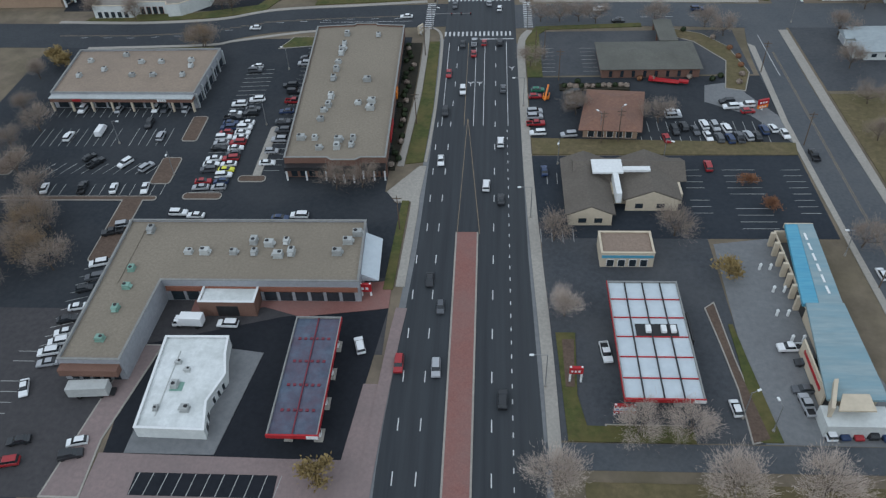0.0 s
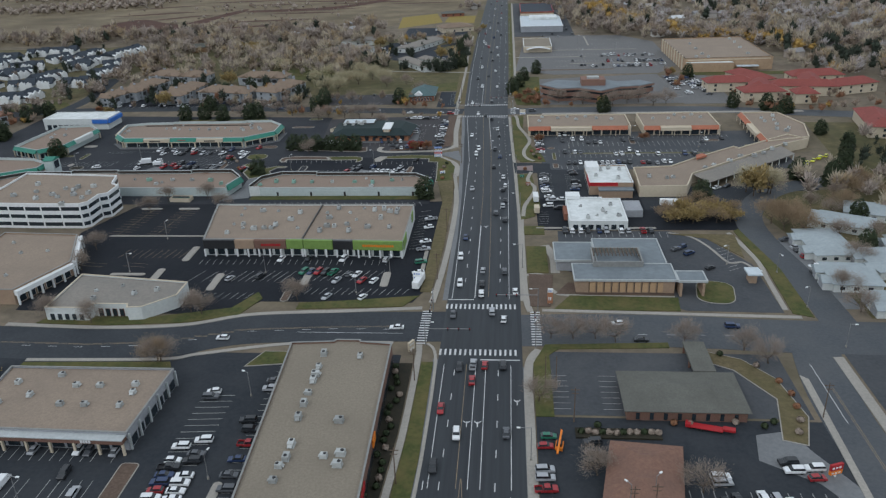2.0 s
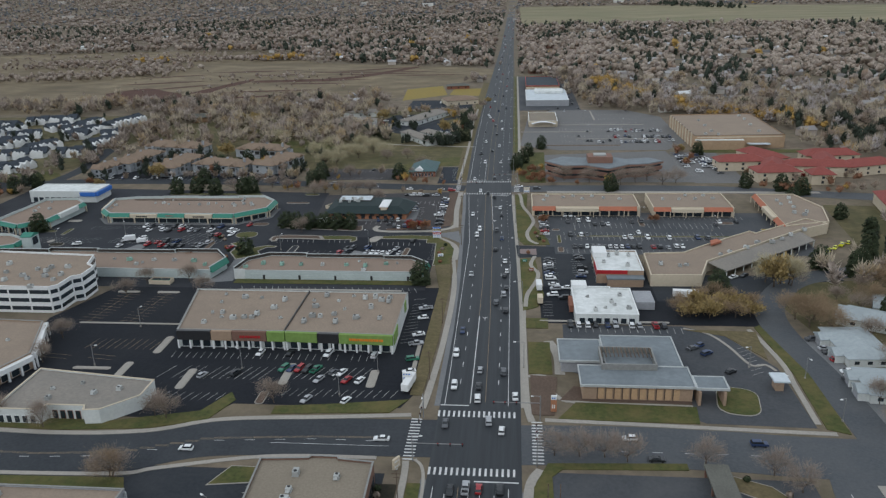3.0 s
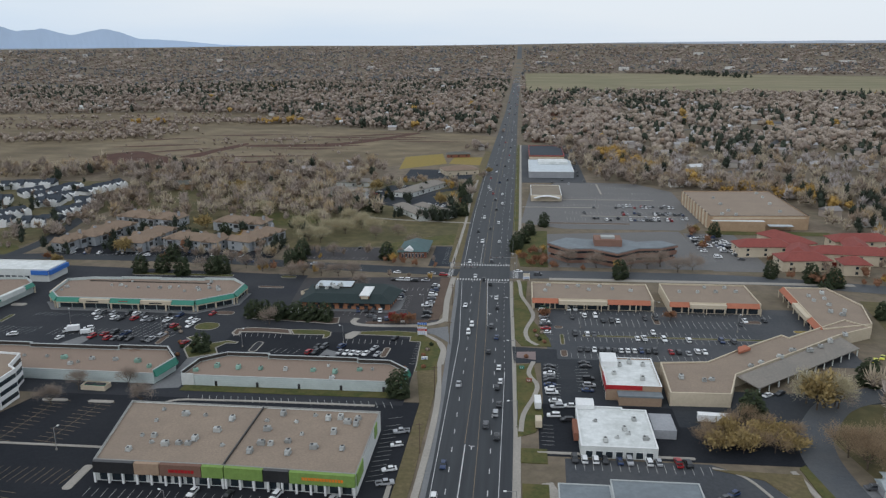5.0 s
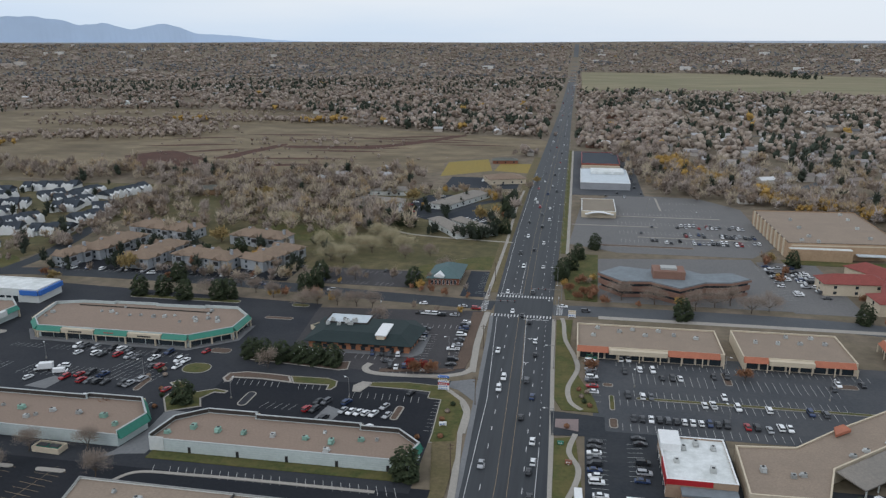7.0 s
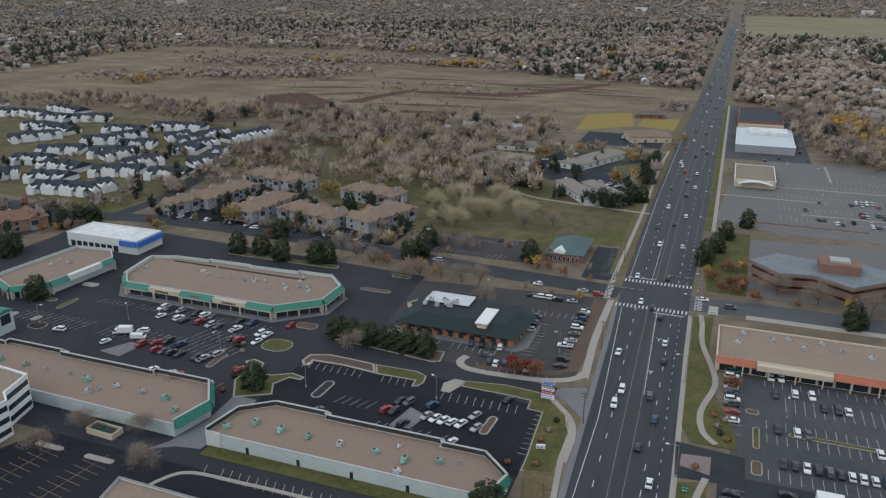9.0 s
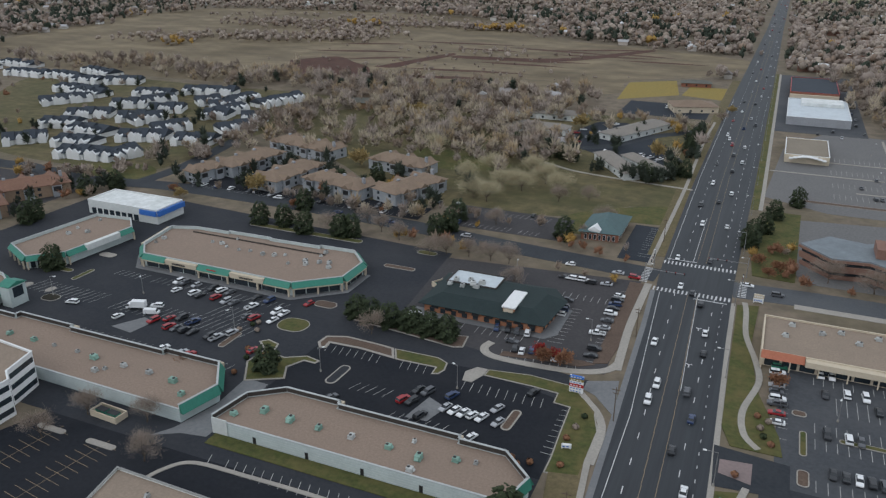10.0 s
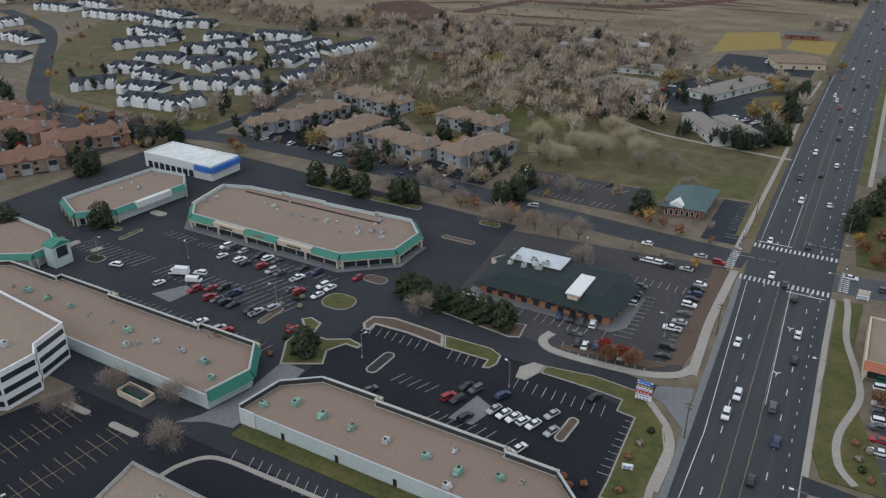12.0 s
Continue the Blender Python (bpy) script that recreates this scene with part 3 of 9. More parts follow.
patch("lawn", [(-470, 330), (-400, 322), (-330, 330), (-326, 400), (-330, 560), (-480, 570), (-660, 560), (-600, 440)], "grass_mixed", -0.03, "olive grass between the townhouses")
patch("lawn", [(-330, 300), (-320, 300), (-322, 330), (-345, 340), (-380, 318)], "grass_green", -0.01, "green grass beside the street")
patch("lawn", [(-210, 410), (-160, 405), (-140, 430), (-200, 445)], "grass_green", -0.01, "green lawn among bare trees")

# kerbed islands: a concrete kerb with grass, mulch or gravel inside
def island(poly, fill="grass_green", name="kerb_island", kerb=0.3, label="raised kerbed island with dry planting"):
    poly = ccw(poly)
    slab(name, poly, -0.15, 0.14 + layer(), M["concrete"], label, "kerb island")
    if fill:
        slab("planting_bed", inset(poly, kerb), 0.0, 0.18 + layer(), M[fill], "planted bed inside a concrete kerb", "planting bed")


def walkway(pts, w, m="concrete", z=0.15, label="pale concrete sidewalk"):
    tagged(part("sidewalk", ribbon_mesh(bmesh.new(), curve_pts(pts), w, -0.15, z + layer()), M[m]), label, "sidewalk", kind="structure")


# concrete margins between the road and its verges
road_band("gutter", lambda y: along(LEFT, y) - 1.6, lambda y: along(LEFT, y) + 0.3, list(range(-200, -4, 8)) + [-4], -0.2, 0.005, M["concrete_grey"], "pale concrete margin of the road", "gutter")
road_band("gutter", lambda y: along(LEFT, y) - 1.8, lambda y: along(LEFT, y) + 0.3, list(range(34, 290, 8)), -0.2, 0.005, M["concrete_grey"], "pale concrete margin of the road", "gutter")
road_band("gutter", lambda y: along(RIGHT, y) - 0.3, lambda y: along(RIGHT, y) + 1.2, list(range(-200, -4, 8)), -0.2, 0.005, M["concrete_grey"], "pale concrete margin of the road", "gutter")
road_band("gutter", lambda y: along(RIGHT, y) - 0.3, lambda y: along(RIGHT, y) + 1.6, list(range(34, 290, 8)), -0.2, 0.005, M["concrete"], "pale concrete margin of the road", "gutter")
# west side of the main road, from south to north
walkway([(-31, -192), (-30.5, -176), (-29, -150), (-28, -138)], 2.6, "pink_pave")
walkway([(-29, -131), (-28, -104), (-28, -97)], 2.2)
slab("verge", [(-33, -132), (-30.6, -132), (-29.5, -98), (-31.5, -98)], -0.15, 0.16 + layer(), M["grass_green"], "grass verge", "verge")
slab("sidewalk_corner", [(-36, -94), (-28, -82), (-26, -82), (-27, -98), (-33, -99)], -0.15, 0.14 + layer(), M["concrete"], "concrete corner at a driveway", "sidewalk")
walkway([(-33.4, -82), (-32.2, -60), (-31.2, -40), (-31, -6), (-31.5, 4)], 1.9)
slab("verge", [(-32.2, -81), (-27, -80), (-25.9, -50), (-26.2, -6), (-29.8, -6), (-30, -40), (-31, -60)], -0.15, 0.17 + layer(), M["grass_green"], "grass verge with a kerb", "verge")
walkway([(-26.4, -80), (-25.3, -50), (-25.6, -5), (-29, 5)], 0.9)
slab("hedge_bed", [(-38.9, -84), (-34.9, -84), (-32.6, -40), (-32.4, -7), (-38.3, -7)], -0.15, 0.25 + layer(), M["hedge"], "dark planted bed along the wall", "planting bed")
walkway([(-30, 32), (-29, 45), (-27.5, 80), (-27.5, 130), (-31, 170), (-31, 184)], 2.2)
slab("verge", [(-35, 40), (-31, 40), (-29.5, 80), (-29.5, 150), (-34, 190), (-39, 196), (-39, 160), (-34, 130)], -0.15, 0.17 + layer(), M["grass_dry"], "dry grass verge", "verge")
walkway([(-29.7, 166), (-30, 181), (-32.8, 189.3), (-37.2, 195), (-41, 199.5)], 2.2)
slab("mulch_strip", [(-41, 217), (-36.5, 219), (-35.4, 232), (-36.6, 252), (-36.6, 286), (-42, 286), (-41, 250)], -0.15, 0.14 + layer(), M["mulch"], "brown mulch bed with dry plants", "planting bed")
walkway([(-33, 216), (-33.9, 230), (-35.0, 251), (-35.0, 287)], 2.8)
walkway([(-75.3, 217.5), (-76.3, 213), (-73.5, 209.3), (-66, 208.2), (-52, 209), (-43, 210.6), (-36, 214.5), (-33.4, 220)], 2.8)
slab("mulch_strip", [(-70, 210), (-58, 212.4), (-45, 213.2), (-40, 216.5), (-44, 217.5), (-58, 215.5), (-70, 213)], -0.15, 0.14 + layer(), M["mulch"], "brown mulch bed with dry plants", "planting bed")
walkway([(-38, 306), (-38, 420), (-39, 475), (-40, 541), (-39, 600)], 1.8)
walkway([(-34, 421), (-91, 429), (-117, 439), (-170, 470)], 2.0)
road_band("verge", lambda y: along(LEFT, y) - 7.5, lambda y: along(LEFT, y) - 0.2, list(range(318, 800, 12)), -0.2, 0.06, M["grass_dry"], "dry grass verge beside the main road", "verge")
road_band("verge", lambda y: along(RIGHT, y) + 0.2, lambda y: along(RIGHT, y) + 4.0, list(range(400, 860, 12)), -0.2, 0.06, M["grass_green"], "grass verge beside the main road", "verge")
road_band("sidewalk", lambda y: along(RIGHT, y) + 4.0, lambda y: along(RIGHT, y) + 6.0, list(range(400, 860, 12)), -0.2, 0.075, M["concrete"], "pale concrete sidewalk", "sidewalk")
road_band("pavement", lambda y: along(RIGHT, y) + 6.0, lambda y: 62.0, list(range(590, 860, 12)), -0.2, 0.05, M["lot_mid"], "asphalt yards of the roadside shops", "parking lot")
# kerb along the west street
walkway([(-33, 28), (-58, 25.5), (-91, 22.5), (-112, 15), (-140, 12.5), (-175, 14)], 2.0)
walkway([(-40, 5), (-71, 4), (-100, -3), (-112, -6.5), (-155, -8)], 1.6)
slab("verge", [(-165, 15), (-140, 14), (-112, 16.5), (-96, 22), (-91, 34), (-94, 39), (-100, 27), (-125, 20), (-162, 20)], -0.15, 0.17 + layer(), M["grass_green"], "grass verge before a low office", "verge")
slab("verge", [(-77, 26.5), (-40, 29), (-35, 37), (-60, 33), (-77, 31)], -0.15, 0.17 + layer(), M["grass_green"], "grass verge beside the side street", "verge")
slab("verge", [(-155, -15), (-105, -14), (-108, -8), (-155, -9.5)], -0.15, 0.17 + layer(), M["grass_green"], "grass strip behind the shops", "verge")
island([(-84, -10), (-70, -8), (-71, -1), (-80, -1)], "grass_green")

# filling station, west
slab("brick_apron", [(-77, -134), (-31, -129), (-31, -138), (-37, -139), (-51, -141), (-60, -138), (-77, -142)], -0.1, 0.08 + layer(), M["brick_pave"], "red brick paving", "paving")
slab("brick_apron", [(-84, -178), (-47, -178.5), (-36, -178.5), (-34, -160), (-31, -160), (-31, -191), (-84, -191)], -0.1, 0.02 + layer(), M["pink_pave"], "tinted concrete paving", "paving")
slab("stall_bay", rect(-75, -187, -47.5, -182.2), -0.1, 0.06 + layer(), M["lot_dark"], "dark asphalt parking bay", "parking lot")
island([(-92, -188), (-86.5, -150), (-80, -150), (-84.5, -175), (-84, -188)], "pink_pave", kerb=0.4)
slab("walk_pad", [(-79, -178), (-61, -178), (-57, -152), (-78, -149)], -0.1, 0.13 + layer(), M["concrete_grey"], "concrete pad round the shop", "paving")
slab("verge", rect(-175, -195, -31, -190.5), -0.15, 0.1 + layer(), M["concrete"], "pale concrete kerb strip", "verge")

# median
road_band("median", lambda y: -16.6, lambda y: -10.8, list(range(-423, -110, 6)), 0.0, 0.16, M["concrete"], "concrete kerb of the median", "median")
road_band("median_paving", lambda y: -16.2, lambda y: -11.2, list(range(-423, -110, 6)), 0.0, 0.19, M["brick_pave"], "red brick-paved road median", "median")

# east side of the main road
walkway([(5, -178), (4.6, -150), (3.5, -117), (2.6, -80), (2.4, -40), (2.6, -8), (6, 2)], 2.6)
slab("verge", [(6.7, -145), (11, -145), (10.2, -162), (11.5, -169.5), (32, -169.8), (32, -173.2), (7.6, -173.2)], -0.15, 0.17 + layer(), M["grass_green"], "dry grass border of the filling station", "verge")
slab("mulch_bed", [(8, -147), (10.6, -147), (9.8, -160), (8, -160)], -0.1, 0.2 + layer(), M["mulch"], "reddish mulch in the grass border", "planting bed")
island([(40.4, -137), (43, -135), (44, -152), (45, -161), (46.4, -172), (42.4, -173.2), (42.6, -160), (41.6, -148)], "mulch", kerb=0.3)
slab("verge", [(44, -172.6), (48.4, -172.6), (46.4, -152), (45.6, -142), (44.6, -142), (44.6, -152)], -0.15, 0.17 + layer(), M["grass_green"], "grass strip between two yards", "verge")
slab("verge", [(4, -76.5), (78, -77), (79, -71), (4, -68)], -0.15, 0.17 + layer(), M["grass_dry"], "olive grass strip between lots", "verge")
slab("verge", [(4, -32), (9, -32), (9, -1), (12, 2.5), (46, 4), (46, 7), (8, 5), (4, -6)], -0.15, 0.17 + layer(), M["grass_green"], "dry grass verge", "verge")
slab("hedge_bed", rect(14, -41, 36, -37), -0.15, 0.5 + layer(), M["hedge"], "dark hedge between lots", "planting bed")
island([(55, 3), (66, -2), (73, -12), (76, -30), (72, -42), (66, -40), (70, -22), (62, -8), (52, -2)], "grass_dry")
slab("apron_pave", [(60, -38), (69, -36), (72, -44), (79, -58), (79, -72), (70, -56), (58, -48)], -0.1, 0.03 + layer(), M["concrete_grey"], "concrete driveway", "paving")
island([(15, -173.2), (30, -173.2), (30, -169), (15, -169)], "grass_green")
slab("verge", [(10, -182), (88, -182), (88, -196), (10, -196)], -0.15, 0.12 + layer(), M["grass_dry"], "dry grass bed", "verge")
slab("verge", [(80, -10), (78.2, -60), (79, -110), (80, -170), (82, -170), (80.5, -110), (80, -60), (82, -12)], -0.15, 0.14 + layer(), M["concrete"], "concrete kerb of the frontage street", "sidewalk")
slab("verge", [(93, 0), (93, -60), (94, -110), (94, -170), (96, -170), (96, 0)], -0.15, 0.14 + layer(), M["concrete"], "concrete kerb of the frontage street", "sidewalk")
slab("meadow_plot", rect(97, -120, 160, -44), -0.15, 0.1 + layer(), M["grass_dry"], "brown dry grass plot", "grass")
# bank
walkway([(4, 26), (2.5, 40), (2, 90), (2.2, 130)], 2.2)
walkway([(8, 27.2), (30, 26.4), (60, 25.2), (92, 24)], 1.8)
slab("verge", rect(3.6, 56, 11.5, 80), -0.15, 0.17 + layer(), M["grass_green"], "striped green lawn before the bank", "verge")
slab("verge", [(4, 30), (11, 30), (13, 54), (4, 55)], -0.15, 0.17 + layer(), M["mulch"], "reddish mulch bed", "planting bed")
slab("verge", [(12, 28), (54, 27.5), (55, 37), (18, 38)], -0.15, 0.17 + layer(), M["grass_green"], "striped green lawn before the bank", "verge")
slab("verge", [(13, 39), (54, 38), (54, 41), (18, 48)], -0.15, 0.18 + layer(), M["mulch"], "brown mulch bed", "planting bed")
walkway([(3, 54), (9, 54), (12, 42), (20, 38), (54, 37.5)], 1.5)
walkway([(11, 81), (14, 70), (14, 56)], 3.5)
island(turned(rounded(62, 33, 75, 50, 5), 68, 41, -10), "grass_green")
slab("verge", [(90, 26.5), (96, 24), (96.3, 60), (91, 98), (88.6, 96), (91.4, 60)], -0.15, 0.17 + layer(), M["grass_green"], "grass verge beside the lane", "verge")
slab("verge", [(62, 93), (88, 92), (86, 70), (76, 88)], -0.15, 0.17 + layer(), M["grass_dry"], "bare brown slope beside the bank", "verge")
walkway([(88.4, 29), (89.2, 51), (90, 66), (88, 84), (86, 94)], 1.8)
walkway([(86.4, 62), (84, 66), (79, 66), (75, 80), (70, 90), (62, 94)], 1.0)
slab("verge", rect(3, 92, 11.5, 101), -0.15, 0.17 + layer(), M["grass_green"], "square green lawn", "verge")
slab("verge", [(2, 108), (8, 112), (11, 124), (10, 140), (8, 170), (1, 168), (1.5, 130)], -0.15, 0.17 + layer(), M["grass_green"], "green verge with a winding path", "verge")
walkway([(3, 112), (4, 125), (8, 140), (9, 150), (6, 160), (8, 172)], 1.8, z=0.19)
slab("verge", [(0, 198), (3, 189), (16, 189), (15, 198), (8, 222), (5, 250), (6, 283), (-1.5, 281)], -0.15, 0.17 + layer(), M["grass_green"], "green verge with a winding path", "verge")
walkway([(1, 284), (2, 275), (3, 257), (7, 239), (8.5, 226), (5, 208), (6, 196), (10, 190)], 1.9, z=0.19)
slab("brick_apron", [(1, 176), (9, 174), (9, 183), (1, 182)], -0.1, 0.05 + layer(), M["pink_pave"], "tinted paving of a driveway island", "paving")
slab("driveway", [(-1, 188), (18, 186), (18, 172), (0, 170)], -0.1, 0.012 + layer(), M["lot"], "asphalt driveway", "driveway")
slab("driveway", [(-31, 210), (-40, 206), (-40, 201), (-36, 199), (-28.5, 190)], -0.1, 0.02 + layer(), M["concrete_grey"], "concrete driveway", "driveway")
slab("verge", [(2, 312), (18, 311), (20, 400), (6, 400), (0, 340)], -0.15, 0.15 + layer(), M["grass_green"], "green verge with trees", "verge")
slab("verge", [(165, 200), (172, 262), (250, 256), (260, 200), (200, 150), (150, 150)], -0.2, -0.01, M["grass_mixed"], "rough grass with trees beside the plaza", "grass")
slab("verge", rect(128, 398, 210, 408), -0.15, 0.15 + layer(), M["grass_green"], "grass before the big store", "verge")
slab("verge", rect(18, 290, 180, 286), -0.15, 0.1 + layer(), M["concrete"], "concrete kerb strip", "verge")

# lot islands, north mall
island([(-130, 214.7), (-125.6, 212.9), (-106.7, 211.2), (-85.9, 208.8), (-82.8, 210.2), (-83.9, 218.1), (-90, 216.5), (-108, 217.5), (-126, 218)], "mulch", kerb=0.5)
island([(-128.9, 193.9), (-128.5, 198.9), (-121.7, 201.5), (-109, 201), (-103.5, 200.4), (-100.3, 194.3), (-113.8, 195.6), (-124.8, 195.1), (-124.5, 191.5), (-126.7, 191)], "mulch", kerb=0.9)
island([(-103.2, 200.3), (-87.6, 200.7), (-83.4, 198.6), (-82.6, 194.2), (-83.6, 191.3), (-85.7, 190.5), (-86, 194.6), (-100, 194.2)], "grass_green", kerb=0.5)
island([(-75.4, 191), (-76.4, 196.1), (-73.8, 200.1), (-70.3, 200.1), (-70.4, 196.3), (-72.4, 191)], "concrete", kerb=0.3)
island([(-70.1, 200.1), (-56.8, 202.3), (-43, 201.2), (-37.6, 194.6), (-33.5, 188.6), (-31, 181), (-31, 160), (-39.9, 158), (-39.9, 164.4), (-40.7, 177.5), (-41.3, 189.6), (-46.3, 190.1), (-46.5, 195.4), (-54.6, 196.1), (-70.2, 196.3)], "grass_green", kerb=0.4)
island([(-136.7, 163.7), (-143, 173.8), (-142.3, 182.3), (-147.2, 186.4), (-144.9, 188.9), (-140, 187.5), (-138.2, 181), (-133.1, 181), (-127, 184.6), (-121.6, 183.4), (-122.1, 181.3), (-126.3, 181.4), (-129, 176), (-125.8, 169.8)], "grass_green", kerb=0.6)
island(turned(rounded(-114, 172.8, -110.2, 184.4, 1.9), -112, 178.6, -2), "lot_mall", kerb=0.5)
island(turned(rounded(-56.2, 171.4, -53.2, 182.2, 1.5), -54.7, 177, -4), "mulch", kerb=0.5)
for x, y, w, h, f in ((-157, 183.5, 2.6, 11, "mulch"), (-143.4, 201.2, 11.5, 9.5, "grass_green"), (-141.6, 219.8, 9, 5, "mulch"), (-245.3, 204.2, 2.4, 11, "grass_green"), (-239.5, 183.4, 7.5, 5.5, "hedge"), (-245.5, 188.6, 3, 4.5, "concrete"), (-257.5, 186.5, 3.4, 8, "concrete"), (-132, 262, 14, 3, "mulch"), (-262, 205, 20, 3, "grass_green"), (-252, 224, 8, 4, "concrete"), (-128, 281, 9, 4, "grass_green"), (-190, 281, 60, 4, "grass_green")):
    island(rounded(x - w / 2, y - h / 2, x + w / 2, y + h / 2, min(w, h) / 2.2), f)
slab("concrete_pad", [(-201.1, 174.9), (-191.5, 173.8), (-189.9, 183.4), (-195.4, 184.9)], -0.1, 0.03 + layer(), M["concrete_grey"], "concrete pad in the parking lot", "paving")
slab("concrete_pad", [(-83, 166.2), (-80.8, 178.4), (-74.1, 175.2), (-76.4, 166.8)], -0.1, 0.03 + layer(), M["concrete_grey"], "concrete pad in the parking lot", "paving")
walkway([(-131, 114), (-129.5, 120), (-124, 125.6), (-108, 126.6), (-90, 127), (-50, 127)], 1.3)
# lime lot
for x, y, w, h, f in ((-113, 47, 3, 14, "concrete"), (-79, 52, 3, 15, "concrete"), (-83, 36, 3, 8, "mulch"), (-49, 50, 3, 12, "concrete"), (-138, 52, 3, 12, "concrete"), (-150, 53, 14, 2, "concrete"), (-152, 122, 10, 2, "concrete"), (-170, 122, 10, 2, "concrete"), (-150, 90, 50, 1.2, "concrete"), (-132, 72, 3, 14, "concrete"), (-36, 62, 1.5, 30, "concrete")):
    island(rounded(x - w / 2, y - h / 2, x + w / 2, y + h / 2, 1.2), f)
slab("service_lane", [(-143, 130.5), (-136, 134.6), (-128.4, 136), (-127.6, 152), (-128.6, 165), (-137, 165.3), (-136, 150), (-139.4, 136)], -0.1, 0.03 + layer(), M["concrete_grey"], "grey concrete service lane between two shop blocks", "driveway")
slab("verge", rect(-127, 133.6, -42, 138.4), -0.15, 0.15 + layer(), M["grass_green"], "grass strip behind the shops", "verge")
# strip lots, west
for x, y, w, h, f in ((-74, -74, 2.4, 26, "concrete"), (-87, -96, 11, 3, "mulch"), (-99, -62, 5, 14, "mulch"), (-101, -84, 6, 13, "mulch"), (-122, -97, 45, 2, "mulch"), (-150, -80, 6, 12, "mulch"), (-106, -110, 6, 26, "mulch"), (-75, -88, 8, 3, "mulch")):
    island(rounded(x - w / 2, y - h / 2, x + w / 2, y + h / 2, 1.2), f)
# plaza lot, east
for x, y, w, h, f in ((20, 213, 4, 3, "mulch"), (66, 226, 3, 12, "mulch"), (75, 203, 90, 2, "grass_green"), (21, 198, 2, 12, "grass_green"), (110, 226, 8, 4, "mulch"), (21, 182, 3, 7, "mulch"), (96, 184, 10, 3, "mulch"), (130, 215, 10, 3, "yellow_grass")):
    island(rounded(x - w / 2, y - h / 2, x + w / 2, y + h / 2, 1.2), f)
for x, y, w, h, f in ((33, 99, 50, 1.5, "concrete"), (33, 480, 60, 1.6, "concrete"), (70, 560, 1.6, 50, "concrete"), (70, 512, 80, 1.6, "concrete"), (82, 450, 70, 1.6, "concrete"), (50, 425, 60, 4, "mulch")):
    island(rounded(x - w / 2, y - h / 2, x + w / 2, y + h / 2, 0.7), f)

# ---- painted lines ----
def lines_object(name, quads, material, label):
    """Many painted marks as one flat, thin mesh: each a centre, a length, a width and a heading."""
    bm = bmesh.new()
    for x, y, ln, w, deg, z in quads:
        c, s = math.cos(radians(deg)), math.sin(radians(deg))
        z += ground_z(x, y) + 0.06
        vs = [bm.verts.new((x + a * c - b * s, y + a * s + b * c, z)) for a, b in ((-ln / 2, -w / 2), (ln / 2, -w / 2), (ln / 2, w / 2), (-ln / 2, w / 2))]
        bm.faces.new(vs)
    return tagged(part(name, bm, material), label, "road marking", kind="structure")


Z = 0.032
q = []
def mid(y, f):
    """A line across the road: f from 0 at the left kerb to 1 at the right."""
    return along(LEFT, y) * (1 - f) + along(RIGHT, y) * f


def lane(knots, y):
    return float(np.interp(y, [k[0] for k in knots], [k[1] for k in knots]))


def slant(knots, y):
    """Heading of a line that drifts across the road as it runs."""
    return 90 - math.degrees(math.atan((lane(knots, y + 3) - lane(knots, y - 3)) / 6))


DASH = [((-420, -22.4), (-110, -21), (-34, -19.6), (80, -19), (190, -20.5), (300, -25), (450, -27.5), (1400, -24)),
        ((-420, -7.3), (-150, -7.2), (-28, -6.4), (91, -6.6), (192, -8.2), (300, -10), (450, -11.3), (1400, -12))]
for y in np.arange(-414, 1500, 12.2):
    if -6 < y < 38 or 283 < y < 316:
        continue
    for kn in DASH:
        q.append((lane(kn, y), y, 3.05, 0.22, slant(kn, y), Z))
    if y < -50:
        q.append((-25.8 if y < -110 else -24, y, 3.05, 0.22, 90, Z))
# dotted line of the right lane, and solid lane and edge lines
for y in np.arange(-400, -62, 4.0):
    q.append((-3.0, y, 1.2, 0.2, 90, Z))
for y in np.arange(-58, -4, 6.0):
    q.append((-2.7, y, 6.1, 0.18, 90, Z))
    q.append((-22.8, y, 6.1, 0.18, 90, Z))
    q.append((-13.2, y, 6.1, 0.18, 90, Z))
    q.append((-10.2, y, 6.1, 0.18, 90, Z))
EDGE_R = ((36, -3.2), (91, -3.4), (160, -3.6), (222, -5.4), (282, -6.5), (450, -6.5))
EDGE_L = ((36, -23.2), (52, -23.2), (193, -24.4), (300, -31), (450, -33))
for y in list(np.arange(38, 282, 6.0)) + list(np.arange(318, 700, 6.0)):
    q.append((lane(EDGE_R, y), y, 6.1 if y < 160 else 1.4, 0.18, slant(EDGE_R, y), Z))
    q.append((lane(EDGE_L, y), y, 6.1, 0.18, slant(EDGE_L, y), Z))
for y in np.arange(39, 102, 6.0):
    q.append((-15.2, y, 6.1, 0.3, 90, Z))
for y in np.arange(215, 282, 6.0):
    q.append((lane(((215, -13.0), (282, -15.8)), y), y, 6.1, 0.18, 92, Z))
for y in np.arange(320, 380, 6.0):
    q.append((mid(y, 0.4), y, 6.1, 0.18, 90, Z))
